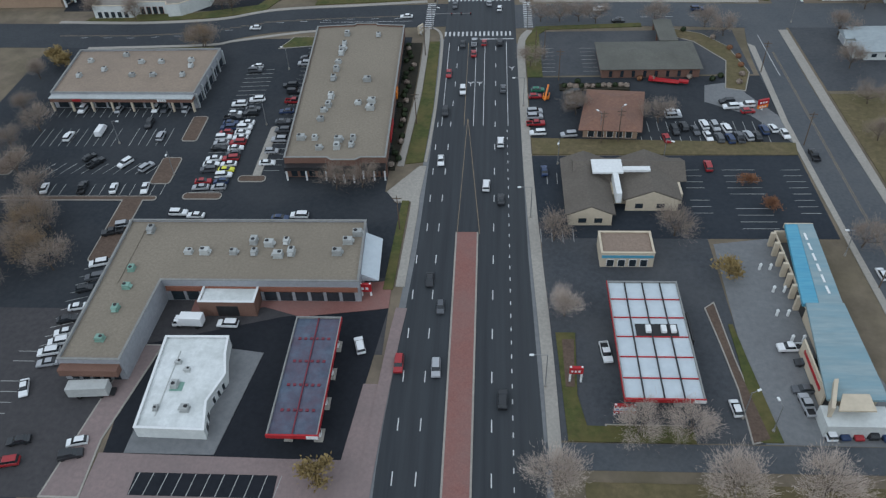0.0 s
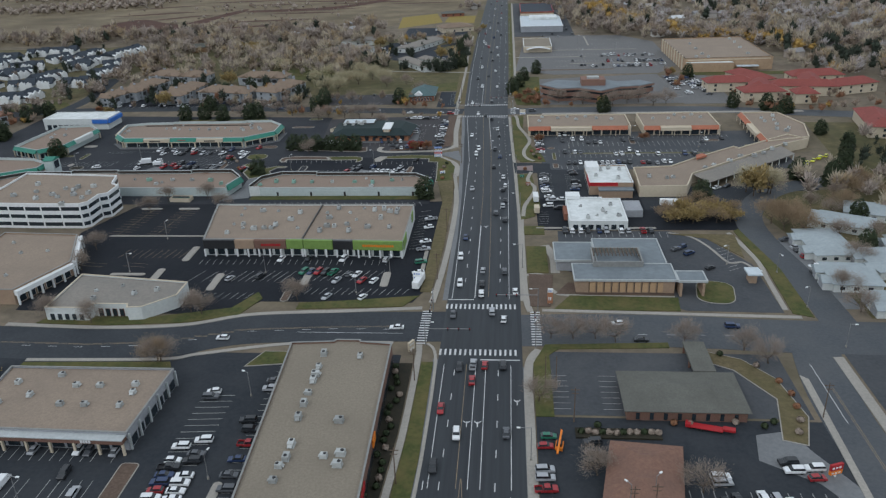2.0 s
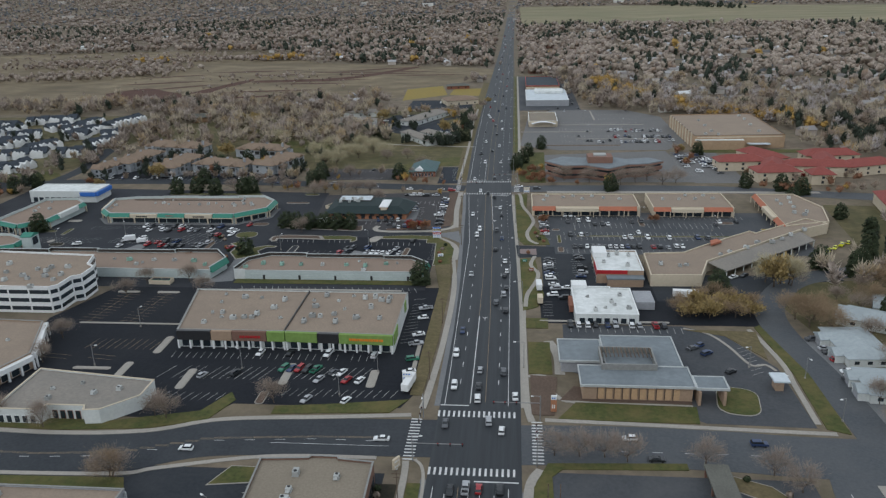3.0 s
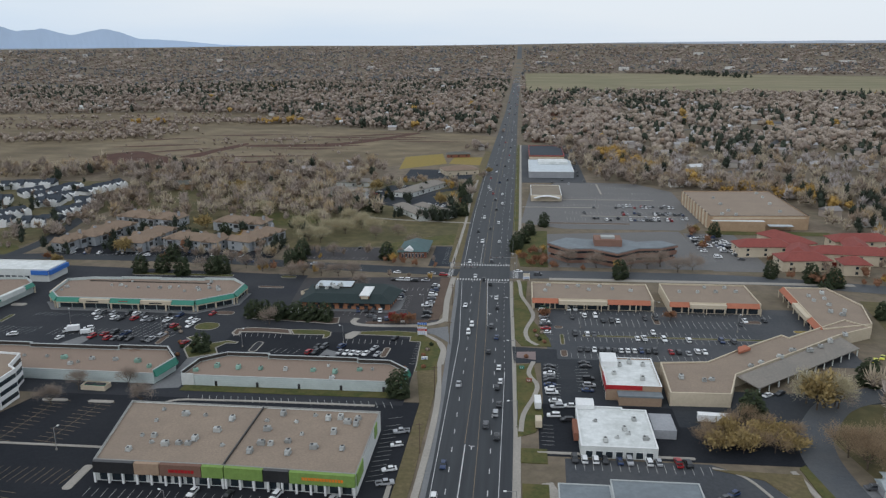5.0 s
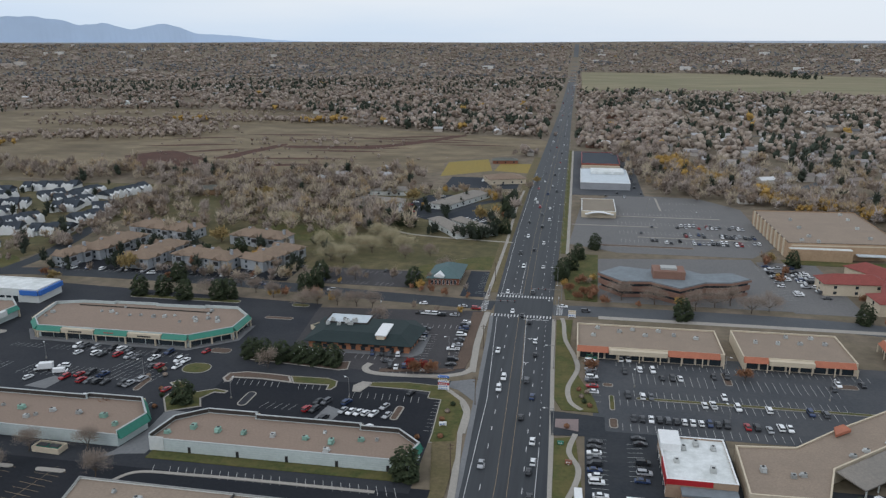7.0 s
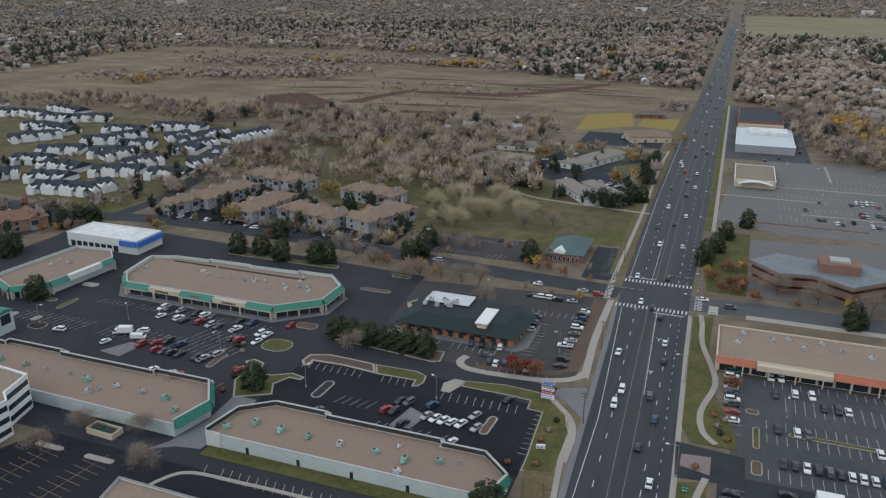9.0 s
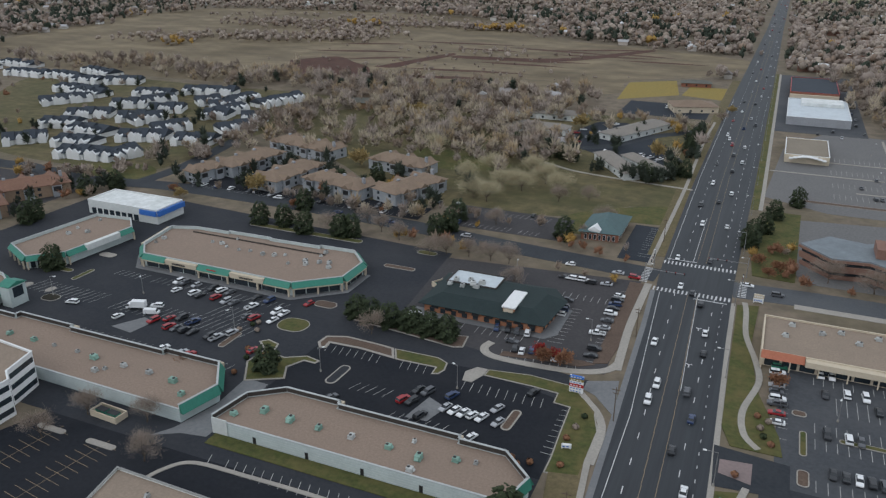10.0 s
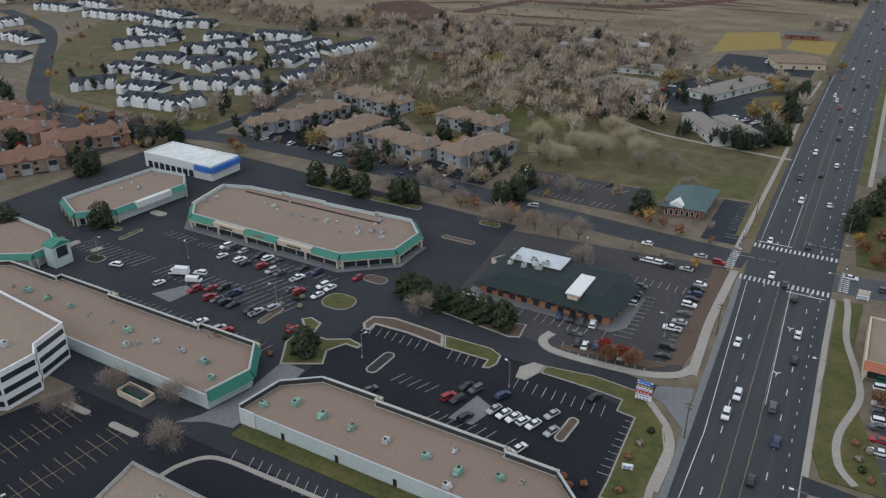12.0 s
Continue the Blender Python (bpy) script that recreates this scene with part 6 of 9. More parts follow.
def vehicle(kind, c):
    """One vehicle of a kind in a colour: shell, glasshouse, roof, lamps and wheels."""
    names = {"sedan": "sedan car", "suv": "sport utility car", "pickup": "pickup truck", "van": "van", "hatch": "hatchback car", "truck": "box truck"}
    v = thing("car" if kind in ("sedan", "suv", "hatch") else kind if kind != "truck" else "box_truck", 0, 0, 0, "%s %s standing on the asphalt" % (NAMES[c], names[kind]), "car" if kind in ("sedan", "suv", "hatch") else "truck" if kind != "van" else "van", "vehicles")
    p = M["car_" + c]
    if kind == "sedan":
        L, W, r = 4.75, 1.84, 0.33
        part("body", bevel(profile([(-2.37, 0.3), (2.37, 0.3), (2.37, 0.62), (2.2, 0.78), (1.05, 0.93), (-1.6, 0.98), (-2.3, 0.95), (-2.37, 0.7)], W, W - 0.1, 0.7), 0.06), p, v)
        part("glasshouse", profile([(1.1, 0.92), (0.3, 1.38), (-1.1, 1.38), (-1.85, 0.97)], W - 0.16, W - 0.5, 0.93), M["car_glass"], v)
        part("roof", bevel(profile([(0.35, 1.36), (0.2, 1.44), (-0.95, 1.44), (-1.15, 1.36)], W - 0.5, W - 0.6, 1.37), 0.03), p, v)
    elif kind == "hatch":
        L, W, r = 4.2, 1.78, 0.32
        part("body", bevel(profile([(-2.1, 0.3), (2.1, 0.3), (2.1, 0.65), (1.95, 0.82), (1.0, 1.0), (-2.0, 1.02), (-2.1, 0.8)], W, W - 0.1, 0.7), 0.06), p, v)
        part("glasshouse", profile([(1.05, 0.98), (0.3, 1.45), (-1.5, 1.45), (-2.0, 1.0)], W - 0.14, W - 0.45, 1.0), M["car_glass"], v)
        part("roof", bevel(profile([(0.35, 1.43), (0.2, 1.52), (-1.45, 1.52), (-1.55, 1.43)], W - 0.45, W - 0.55, 1.44), 0.03), p, v)
    elif kind == "suv":
        L, W, r = 4.85, 1.95, 0.38
        part("body", bevel(profile([(-2.4, 0.38), (2.42, 0.38), (2.42, 0.85), (2.25, 1.02), (1.2, 1.12), (-2.3, 1.15), (-2.42, 0.9)], W, W - 0.08, 0.9), 0.07), p, v)
        part("glasshouse", profile([(1.25, 1.1), (0.55, 1.66), (-2.05, 1.66), (-2.35, 1.12)], W - 0.14, W - 0.4, 1.1), M["car_glass"], v)
        part("roof", bevel(profile([(0.6, 1.64), (0.4, 1.76), (-2.0, 1.76), (-2.12, 1.64)], W - 0.4, W - 0.48, 1.65), 0.03), p, v)
    elif kind == "pickup":
        L, W, r = 5.7, 2.0, 0.4
        part("body", bevel(profile([(-0.75, 0.42), (2.85, 0.42), (2.85, 0.95), (2.7, 1.1), (1.5, 1.18), (-0.75, 1.18)], W, W - 0.06, 1.0), 0.06), p, v)
        part("glasshouse", profile([(1.5, 1.16), (0.9, 1.74), (-0.45, 1.74), (-0.74, 1.16)], W - 0.14, W - 0.42, 1.17), M["car_glass"], v)
        part("roof", bevel(profile([(0.95, 1.72), (0.8, 1.83), (-0.4, 1.83), (-0.5, 1.72)], W - 0.42, W - 0.5, 1.73), 0.03), p, v)
        part("bed", ring(bmesh.new(), rect(-2.8, -0.98, -0.8, 0.98), rect(-2.68, -0.86, -0.92, 0.86), 0.5, 1.17), p, v)
        part("bed_floor", boxed(-2.7, -0.87, 0.55, -0.9, 0.87, 0.66), M["dark"], v)
    elif kind == "van":
        L, W, r = 5.6, 2.0, 0.36
        part("body", bevel(profile([(-2.8, 0.35), (2.75, 0.35), (2.78, 0.95), (2.3, 1.15), (1.7, 2.05), (-2.75, 2.1)], W, W - 0.2, 1.1), 0.07), p, v)
        part("glasshouse", profile([(2.32, 1.2), (1.82, 1.9), (1.2, 1.9), (0.9, 1.2)], W - 0.04, W - 0.16, 1.2), M["car_glass"], v)
    else:
        L, W, r = 7.2, 2.3, 0.45
        part("body", bevel(profile([(1.7, 0.5), (3.6, 0.5), (3.6, 1.3), (3.3, 1.45), (2.9, 2.3), (1.7, 2.3)], W - 0.15, W - 0.3, 1.4), 0.06), p, v)
        part("glasshouse", profile([(3.32, 1.5), (2.98, 2.2), (2.3, 2.2), (2.2, 1.5)], W - 0.13, W - 0.27, 1.5), M["car_glass"], v)
        part("cargo_box", bevel(boxed(-3.6, -W / 2, 0.9, 1.6, W / 2, 3.3), 0.05), M["car_w"], v)
    if r not in WHEEL:
        WHEEL[r] = wheel_mesh(r)
    for sx in (0.31, -0.3):
        for sy in (-1, 1):
            w = new("wheel", WHEEL[r])
            w.parent = v
            w.matrix_basis = pose(L * sx, sy * (W / 2 - 0.12), r)
    return v


FLEET = {}
FAR_CARS = []


def park(x, y, deg, c, z=0.0):
    kind = {"W": ("suv", "w"), "P": ("pickup", "w"), "V": ("van", "w"), "T": ("truck", "w")}.get(c)
    if not kind:
        if c == "k":
            c = random.choice("kkkkddb")
        elif c == "w":
            c = random.choice("wwwwws")
        kind = (random.choice(("sedan", "sedan", "suv", "suv", "hatch", "pickup" if random.random() < 0.4 else "suv")), c)
    m = pose(x, y, z + 0.012, 0, 0, deg + random.uniform(-2.5, 2.5) + (180 if random.random() < 0.5 and z < 0.015 else 0))
    if kind not in FLEET:
        FLEET[kind] = vehicle(*kind)
        FLEET[kind].matrix_basis = m
    elif y > 236 or x < -226 or (x > 20 and y > 178):
        FAR_CARS.append((kind, m))
    else:
        copy_thing(FLEET[kind], m)


def park_all(text, deg):
    for s in text.split():
        x, y = s[:-1].split(",")
        d = deg(float(x), float(y)) if callable(deg) else deg
        park(float(x), float(y), d, s[-1])


def drive(text):
    for s in text.split():
        x, y = s[:-1].split(",")
        y = float(y)
        park(float(x), y, 270 if float(x) < mid(y, 0.42) else 90, s[-1], 0.02)


drive("-22,-80w -5,-71w -5,-98k -9,-92w -19,-138k -22,-129k -19,-156s -27,-155r -5,-164k -22,-54k -17,-41w -4,-40k -22,-30r")
drive("-14,-16r -18,-9k -14,-8w -10.5,-8r -5,-8k -5,20w -9,25w -22,23k -21,46w -13,38w -13,57s -13,46k -22,69w -5,56k -1,40w -21,88k -5,107k -6,124w -6,145k -21,202w -21,147w -9,115k -8,197k")
drive("-25,239w -20,212w -11,180k -6,164w -5,151w -5,131k -11,211k -9,237k -10,252w -14,275k -23,289w -18,284k -28,318w -15,320k -23,366w -12,367w -27,395k -19,404k -14,421w -25,437w -17,467k -22,532r -14,528w -25,548w -18,585k -15,621w -23,647w -15,682k -12,762r -21,740w")
for k in range(60):
    yy = 1280 + 28 * k
    park(random.choice((-26, -21, -13, -9)), yy, 90, random.choice("wkwsr"), 0.05 + max(0.0, ground_z(-17, yy)))
drive("-27,480k -13,489w -19,506k -27,560w -11,600k -27,610r -24,690k -12,720w -20,800w -12,830k -26,850k -19,880r -11,905w -25,930w -12,990k -23,1020w -24,1100k -11,1130w -22,1200w -11,1260k")
park_all("-40,14w -96,6w 32,18w 38,8k 68,17b -68,293w -160,309k -48,292s -41,290r 1,300w 12,295k", 2)
park_all("83,-126w 82,-78k", 90)
# west lots, south
for i, (a, b2) in enumerate(zip("sr.kww.kwwrbbkw.w.......kw", "wbwywrkwrwwww.kk.w........")):
    for xx, c in ((-88.3, a), (-83.2, b2)):
        if c != ".":
            park(xx, -92.6 + 2.75 * i, 4, c)
park_all("-72,-81w -72,-75s -71,-69w -71,-64k -72,-59k -72,-53k -71,-47r -72,-41k -74,-37k -72,-22s -72,-18k", 2)
park_all("-139,-51w -127,-51s -115,-51w -112,-51k -105,-51s -137,-67w -128,-64V -114,-60k -108,-67w", 90)
park_all("-123,-81k -126,-78k -114,-81W -107,-83s", 58)
park_all("-133,-93w -122,-93k -113,-93w -104,-93w", 100)
park_all("-91,-104w -86,-105w -82,-110w -63,-106b -58,-105w", 0)
park_all("-105,-124w -105,-133k -104,-129k -104,-139w -105,-143k -104,-147w -104,-150w -105,-153w -104,-156s -89,-176w -89,-179k -101,-176k -101,-181r -106,-112k -104,-109s", 14)
park_all("-106,-163w -36,-150w", 108)
park_all("-67,-144W -76,-144T", 0)
# east lots, south
park_all("7,-41g 6,-45r 5.5,-54s 5.5,-57s 5.5,-61r 6,-66w 15,-67w 18,-43k 18,-47k 17.5,-51k 65,-52w 70,-51w 69.5,-54.5r 64.5,-49k 47,-55w 47,-57w", 5)
park_all("52,-65k 49,-63k 46,-65k 55,-68w 55,-62w 58,-63w 61,-64w 58,-69k 61,-69.5k 63.7,-69k 66.4,-68w 69,-68k 71.6,-65k 74.4,-64w 77,-67w 43,-69r", 96)
park_all("52,-83r 7,-85b", 90)
park_all("17,-151P 41,-165w 55,-164w 57.2,-170w 59.8,-170k 62.4,-170r 65,-169.5k 67.6,-169.5b 70.2,-169.5k", 94)
park_all("56,-149P 58,-153k 55.5,-160k", 2)
# lots beside the lime front
park_all("-81,55g -78.2,55b -75.4,55r -72.6,54.6k -69.6,54.6g -63,53k -60.2,53w -67,48s -57.5,48r -53,48w -68,35s -55,35w -108,49w -97,51k", 68)
park_all("-93,66.5w -82,66.5k -68,66.5w -51,66w", 80)
park_all("-37.2,108w -37.4,99w -37.4,84w -37.4,76s -37.2,64g -37.2,55w", 18)
park_all("37,95w 20,95k 23,95w 26.5,95w 29.5,95k 43,95w 46,95.3w 52,95r 55,95k 34,95k", 92)
park_all("53,72k 62,77k 66,73k 64.5,79b 71,60k 86,56P", 35)
park_all("106,86k 108,79w 108,75.5k 109,70r 109,62w 108,57k", 8)
park_all("14.5,124w 16,131s 15.5,135.5w 14.5,142.5w 14,146w 14,149.5k 14,153k 14,156.5k 14,160w 14,163.5k 14.5,167k 19,121k 20.5,132w 28,145.5k 29,150w 29,156k 29,168k 28.5,171.5k", 4)
park_all("94,147w 99,149k 109,156k 88,117k", 40)
park_all("147,183y 151.5,187y 156,191y 160.5,194.5y", 60)
# restaurant lot
park_all("-60,246W -60,250k -60,253k -60,259k -43,270w -43,262k -43,258.5k -43,254w -43,248k -43,242w -44,237P -42.5,226k -42.5,221k -43,266k", 3)
park_all("-53,215w -56,216.5k -58.6,216.5r -61,216.5k -64,215w -66.5,215.5k -66,227.5w -69.6,227.5k -73,227.5k -77,227k", 100)
park_all("-59,279w -64,279w -56,278k -50,279s -67,279k -69,220k", 0)
# north mall lots
park_all("-82,180k -85,180k -87,173.5r -84.2,173.5k -74.5,181k -74,174.6w -71,174.2w -68.2,174w -65.4,174w -62.6,174w -60,180w -57.6,173.6w -79,168k -62,164w -53,192.5k -107,166k", 70)
park_all("-204,181w -190,183.5r -186,187r -182.2,189k -181.8,182r -178.6,182k -175,182k -176.4,188k -171.6,182k -161.6,199.4k -158.6,199.4r -154,206.6w -151,206.6w -151.6,200.4w -164.2,182k -161.6,182w -158.8,187w -165,169w -162,169r -150,167.4k -173,169.4w -145,180r", 76)
park_all("-200,207w -192,207.5w -188.6,206.5k -182,207.5r -176.4,206.5w -173,206.5k -165,206.5w -162,213.5k -168,213.5k -180,213.5k -184,213.5w -188,213.5k -196,213.5w -147,217r -201.5,213.5k -204.5,213.5w", 76)
park_all("-228,183w", 10)
park_all("-197,193W -195,188V -203,189T", 20)
park_all("-107,221T -102,222.5w", 10)
# plaza, east
park_all("14,238g 13.6,234w 13.6,230k 13.6,226w 13.6,222k 14,210r 14,205w 14,215k 14,218w", 3)
park_all("26,238w 29,238w 33,228.5w 38,228.5w 27,226k 48,222.5w 45,222k 41,222k 61,226k 66,227k 107,227w 116,228k 104,222.5k 27,204k 32.4,204w 35.4,204k 54,200.5w 57,200.5w 62,208w 65.4,200w 76,200w 90,200k 95,200k", 92)
park_all("28,186k 31,186k 34,186w 36.8,186k 39.6,186k 42.4,186k 45.2,186w 48,186w 50.8,186w 53.6,186k 56.4,186k 59.2,186k 66,186r 69,186k 73,185w 77,187w 80,187w", 90)
park_all("-286,321k -280,321w -271,321k -262,321w -250,321k -246,321k -236,321w -215,321k -206,321k -188,321w -184,321k -170,321w -283,345k -280,352w -276,358k -268,347w", 90)


# the far store's lot: a scatter over its bays
for i in range(26):
    for row in range(6):
        xx, yy = 50 + 2.9 * i, 436 + 9.5 * (row // 2 * 2) + 5.2 * (row % 2) + (6 if row > 3 else 0)
        if random.random() < (0.5 if xx > 78 else 0.16) and xx < 126:
            park(xx, yy, 90, random.choice("wkkwsrk"))
for i in range(22):
    for xx in (115.5, 121, 128, 133.5):
        if random.random() < 0.42:
            park(xx, 332 + 2.9 * i, 2, random.choice("wkksw"))
for xx, yy in ((10, 640), (14, 656), (56, 628), (57, 650), (55, 670), (60, 600), (40, 600), (30, 588), (45, 582), (-112, 520), (-110, 532), (-106, 545), (-84, 470), (-78, 466), (-70, 474), (-62, 470), (-60, 625), (-80, 640), (-95, 480), (-140, 345), (-120, 345), (-130, 322), (-100, 345)):
    park(xx, yy, 90, random.choice("wkskkw"))

for xx, yy, deg in ((-118, 500, 20), (-121, 508, 20), (-115, 515, 110), (-124, 524, 20), (-122, 536, 20), (-108, 556, 60), (-100, 548, 60), (-104, 562, 60), (-72, 482, 60), (-66, 478, 60), (-60, 476, 60), (-54, 472, 60), (-82, 452, 30), (-90, 462, 30), (-76, 446, 30), (-150, 345, 90), (-160, 326, 90), (-176, 327, 90), (-196, 327, 90), (-206, 328, 90), (-222, 329, 90), (-240, 330, 90), (-248, 331, 90), (-256, 350, 0), (-262, 358, 0), (-280, 345, 0), (-282, 352, 0), (-284, 330, 90), (-230, 318, 10), (-120, 306, 4), (-190, 311, 4)):
    park(xx, yy, deg, random.choice("wkskkwr"))


def join_far_cars():
    """The cars too far off to tell apart, joined into one mesh."""
    bm = bmesh.new()
    slots = []
    for kind, m in FAR_CARS:
        for ch in FLEET[kind].children:
            n0, f0 = len(bm.verts), len(bm.faces)
            bm.from_mesh(ch.data)
            bm.verts.ensure_lookup_table()
            bm.faces.ensure_lookup_table()
            bmesh.ops.transform(bm, matrix=m @ ch.matrix_basis, verts=bm.verts[n0:])
            ma = ch.data.materials[0]
            if ma not in slots:
                slots.append(ma)
            for f in bm.faces[f0:]:
                f.material_index = slots.index(ma)
    me = bpy.data.meshes.new("far_cars")
    bm.to_mesh(me)
    bm.free()
    for ma in slots:
        me.materials.append(ma)
    tagged(new("far_cars", me), "small parked and passing cars far off", "cars", kind="stuff")


join_far_cars()

# ---- canopies of the two filling stations ----
def canopy(x0, y0, x1, y1, h, deck, label, beams_x, beams_y, ticks=0):
    """A flat fuel canopy with a dark rim, red on its front and road side; ticks break the cross beams into short pieces."""
    cx, cy = (x0 + x1) / 2, (y0 + y1) / 2
    b = thing("fuel_canopy", cx, cy, 0, label, "canopy")
    w, d = (x1 - x0) / 2, (y1 - y0) / 2
    part("deck", boxed(-w + .2, -d + .2, h - 0.75, w - .2, d - .2, h - 0.45), M[deck], b)
    part("fascia", ring(bmesh.new(), rect(-w, -d, w, d), rect(-w + .3, -d + .3, w - .3, d - .3), h - 0.95, h), M["cope"], b, "grey metal fascia")
    part("fascia_front", boxed(-w - .04, -d - .06, h - 0.9, w + .04, -d + .32, h + 0.06), M["red"], b, "red front fascia")
    side = w if ticks else -w
    part("fascia_side", boxed(side - .05, -d + .34, h - 0.9, side + .05, d, h + 0.05), M["red"], b, "red side fascia")
    part("fascia_corner", boxed(w - 2.2, -d - .1, h - 0.9, w + .1, -d - .07, h + 0.02), M["white"], b, "white end panel")
    for k in range(1, beams_x):
        x = -w + 2 * w * k / beams_x
        part("beam", boxed(x - 0.12, -d + .35, h - 0.45, x + 0.12, d - .35, h - 0.12), M["plum" if ticks else "dark"], b)
    for k in range(1, beams_y):
        y = -d + 2 * d * k / beams_y
        if ticks:
            for q in range(ticks):
                x = -w * 0.62 + 1.24 * w * q / (ticks - 1)
                part("bracket", boxed(x - 0.3, y - 0.28, h - 0.45, x + 0.3, y + 0.28, h - 0.25), M["plum"], b)
        else:
            part("beam", boxed(-w + .35, y - 0.1, h - 0.45, w - .35, y + 0.1, h - 0.2), M["red"], b)
    for k in range(4):
        for s in (-0.45, 0.45):
            y = -d + 2 * d * (k + 0.5) / 4
            part("column", boxed(s * w - 0.25, y - 0.25, 0, s * w + 0.25, y + 0.25, h - 0.75), M["white"], b)
    return b


def pump(x, y):
    b = thing("fuel_pump", x, y, 0, "slim fuel pump on a concrete island", "fuel pump", "fuel pumps")
    part("plinth", bevel(boxed(-0.9, -1.6, 0, 0.9, 1.6, 0.16), 0.05), M["concrete"], b)
    part("cabinet", bevel(boxed(-0.35, -0.5, 0.16, 0.35, 0.5, 2.0), 0.05), M["white"], b)
    part("screen", boxed(-0.38, -0.3, 1.2, 0.38, 0.3, 1.7), M["dark"], b)
    part("topper", bevel(boxed(-0.4, -0.6, 2.0, 0.4, 0.6, 2.35), 0.04), M["red"], b)


canopy(-50, -177, -40, -146, 5.5, "canopy_dark", "fuel canopy with a bluish deck and red fascia", 2, 5, 6)
c = canopy(18.5, -167, 34, -134, 5.5, "canopy_top", "fuel canopy with white panels and red beams", 4, 6)
part("roof_hatch", boxed(-3.2, 0.2, 5.05, 5.6, 3.6, 5.25), M["dark"], c)
for x in (-1.2, 2.0, 4.0):
    part("roof_unit", bevel(boxed(x, 0.9, 5.25, x + 1.1, 2.8, 6.0), 0.06), M["white"], c)
part("side_sign", boxed(7.9, -1.5, 4.0, 8.3, 6.5, 5.9), M["dark"], c)
for k in range(4):
    for x in (-48, -42):
        pump(x + 1, -173 + 7.7 * k)
    pump(22.5, -163 + 8 * k)
    pump(30.0, -163 + 8 * k)


# ---- rooftop units ----
def roof_units(text, z, material, label, sizes):
    for s in text.split():
        x, y = (float(v) for v in s.split(","))
        key = (material, random.choice(sizes))
        m = pose(x, y, z, 0, 0, random.choice((0, 90, 180, 270)) + random.uniform(-3, 3))
        if key in ROOF_KINDS:
            copy_thing(ROOF_KINDS[key], m)
            continue
        w, d, h = key[1]
        b = thing("rooftop_unit", 0, 0, 0, label, "rooftop unit", "rooftop units")
        b.matrix_basis = m
        bm = bevel(boxed(-w / 2, -d / 2, 0.25, w / 2, d / 2, h), 0.06)
        box(bm, -w / 2 - .1, -d / 2 - .1, 0, w / 2 + .1, d / 2 + .1, 0.25)
        hood = [bm.verts.new(v) for y in (-d * .35, d * .35) for v in ((w / 2 - .02, y, h * .35), (w / 2 + .5, y, h * .35), (w / 2 - .02, y, h * .8))]
        for f in ((0, 1, 2), (5, 4, 3), (0, 3, 4, 1), (1, 4, 5, 2)):
            bm.faces.new([hood[i] for i in f])
        part("cabinet", bm, M[material], b)
        part("fan_guard", cyl(bmesh.new(), -w * .2, 0, h, h + .1, min(w, d) * .3, None, 10), M["dark"], b)
        ROOF_KINDS[key] = b


ROOF_KINDS = {}
BIG, MED, SMALL = (2.2, 1.6, 1.5), (1.7, 1.4, 1.2), (1.0, 0.9, 0.9)
G, WH = "green-grey metal rooftop air unit", "pale metal rooftop air unit"
roof_units("-124,143 -117,147.5 -108,146.6 -99,146.6 -78,146.6 -69,145.6 -60,148.6", 4.0, "unit_green", G, (BIG, MED))
roof_units("-89,146.6 -73,151.6 -69,140.5 -55,149.6", 4.0, "unit", WH, (MED, SMALL))
roof_units("-231,151.6 -221,151.6 -210,151.6 -183,150.6 -151,149.6 -144,145", 4.0, "unit_green", G, (BIG, MED))
roof_units("-201,151.6 -191,151.6 -171,150.6 -161,150.6 -177,145 -175,147 -238,151 -251,149", 4.0, "unit", WH, (MED, SMALL))
roof_units("-235,240 -235,235 -213,245 -208,245 -204,243 -197,242 -192,243 -185,242 -180,243 -176,245 -205,252 -165,243 -163,240 -159,244 -155,245 -153,241 -162,254 -162,250 -170,238", 4.4, "unit", WH, (MED, SMALL))
roof_units("-277.5,227.5 -271.5,232.5 -279.5,234.5 -278.5,246.5", 4.4, "unit", WH, (SMALL, MED))
roof_units("-119,105 -110,102 -103,102 -118,97 -93,100 -118,78 -118,87 -114,87 -113,83 -108,82 -104,83 -101,83 -100,86 -90,83 -95,92 -81,100 -71,100 -66,105 -61,103 -77,105 -79,94 -67,92", 6.5, "unit", WH, (BIG, MED, SMALL))
roof_units("-80,80 -78,85 -75,85 -70,87 -61,84 -52,84 -57,94 -54,101 -51,104 -57,104 -51,100 -68,80", 6.5, "unit", WH, (BIG, MED))
roof_units("-58,-12 -47,-13 -58,-19 -58,-23 -58,-26 -58,-32 -58,-37 -58,-43 -47,-44 -57,-54 -57,-59 -58,-62 -58,-67 -44,-57 -44,-61 -48,-58 -62,-77 -58,-77 -51,-78 -47,-77 -47,-80.5 -51,-81.5 -56,-82", 6.0, "unit", WH, (BIG, MED))
roof_units("-144,-28 -137,-34 -144,-38 -126,-38 -119,-38 -126,-29 -119,-29 -109,-28 -108,-32 -109,-38 -133,-24", 5.1, "unit", WH, (MED,))
roof_units("-92,-132 -91,-138 -91,-145 -91,-154", 6.0, "unit_green", G, (MED,))
roof_units("-80,-126 -76,-126 -69,-126 -64,-126 -58,-127 -55,-126 -44,-126 -92,-118 -65,-122 -61,-123 -57,-122 -42,-122 -40,-119", 6.0, "unit", WH, (BIG, MED))
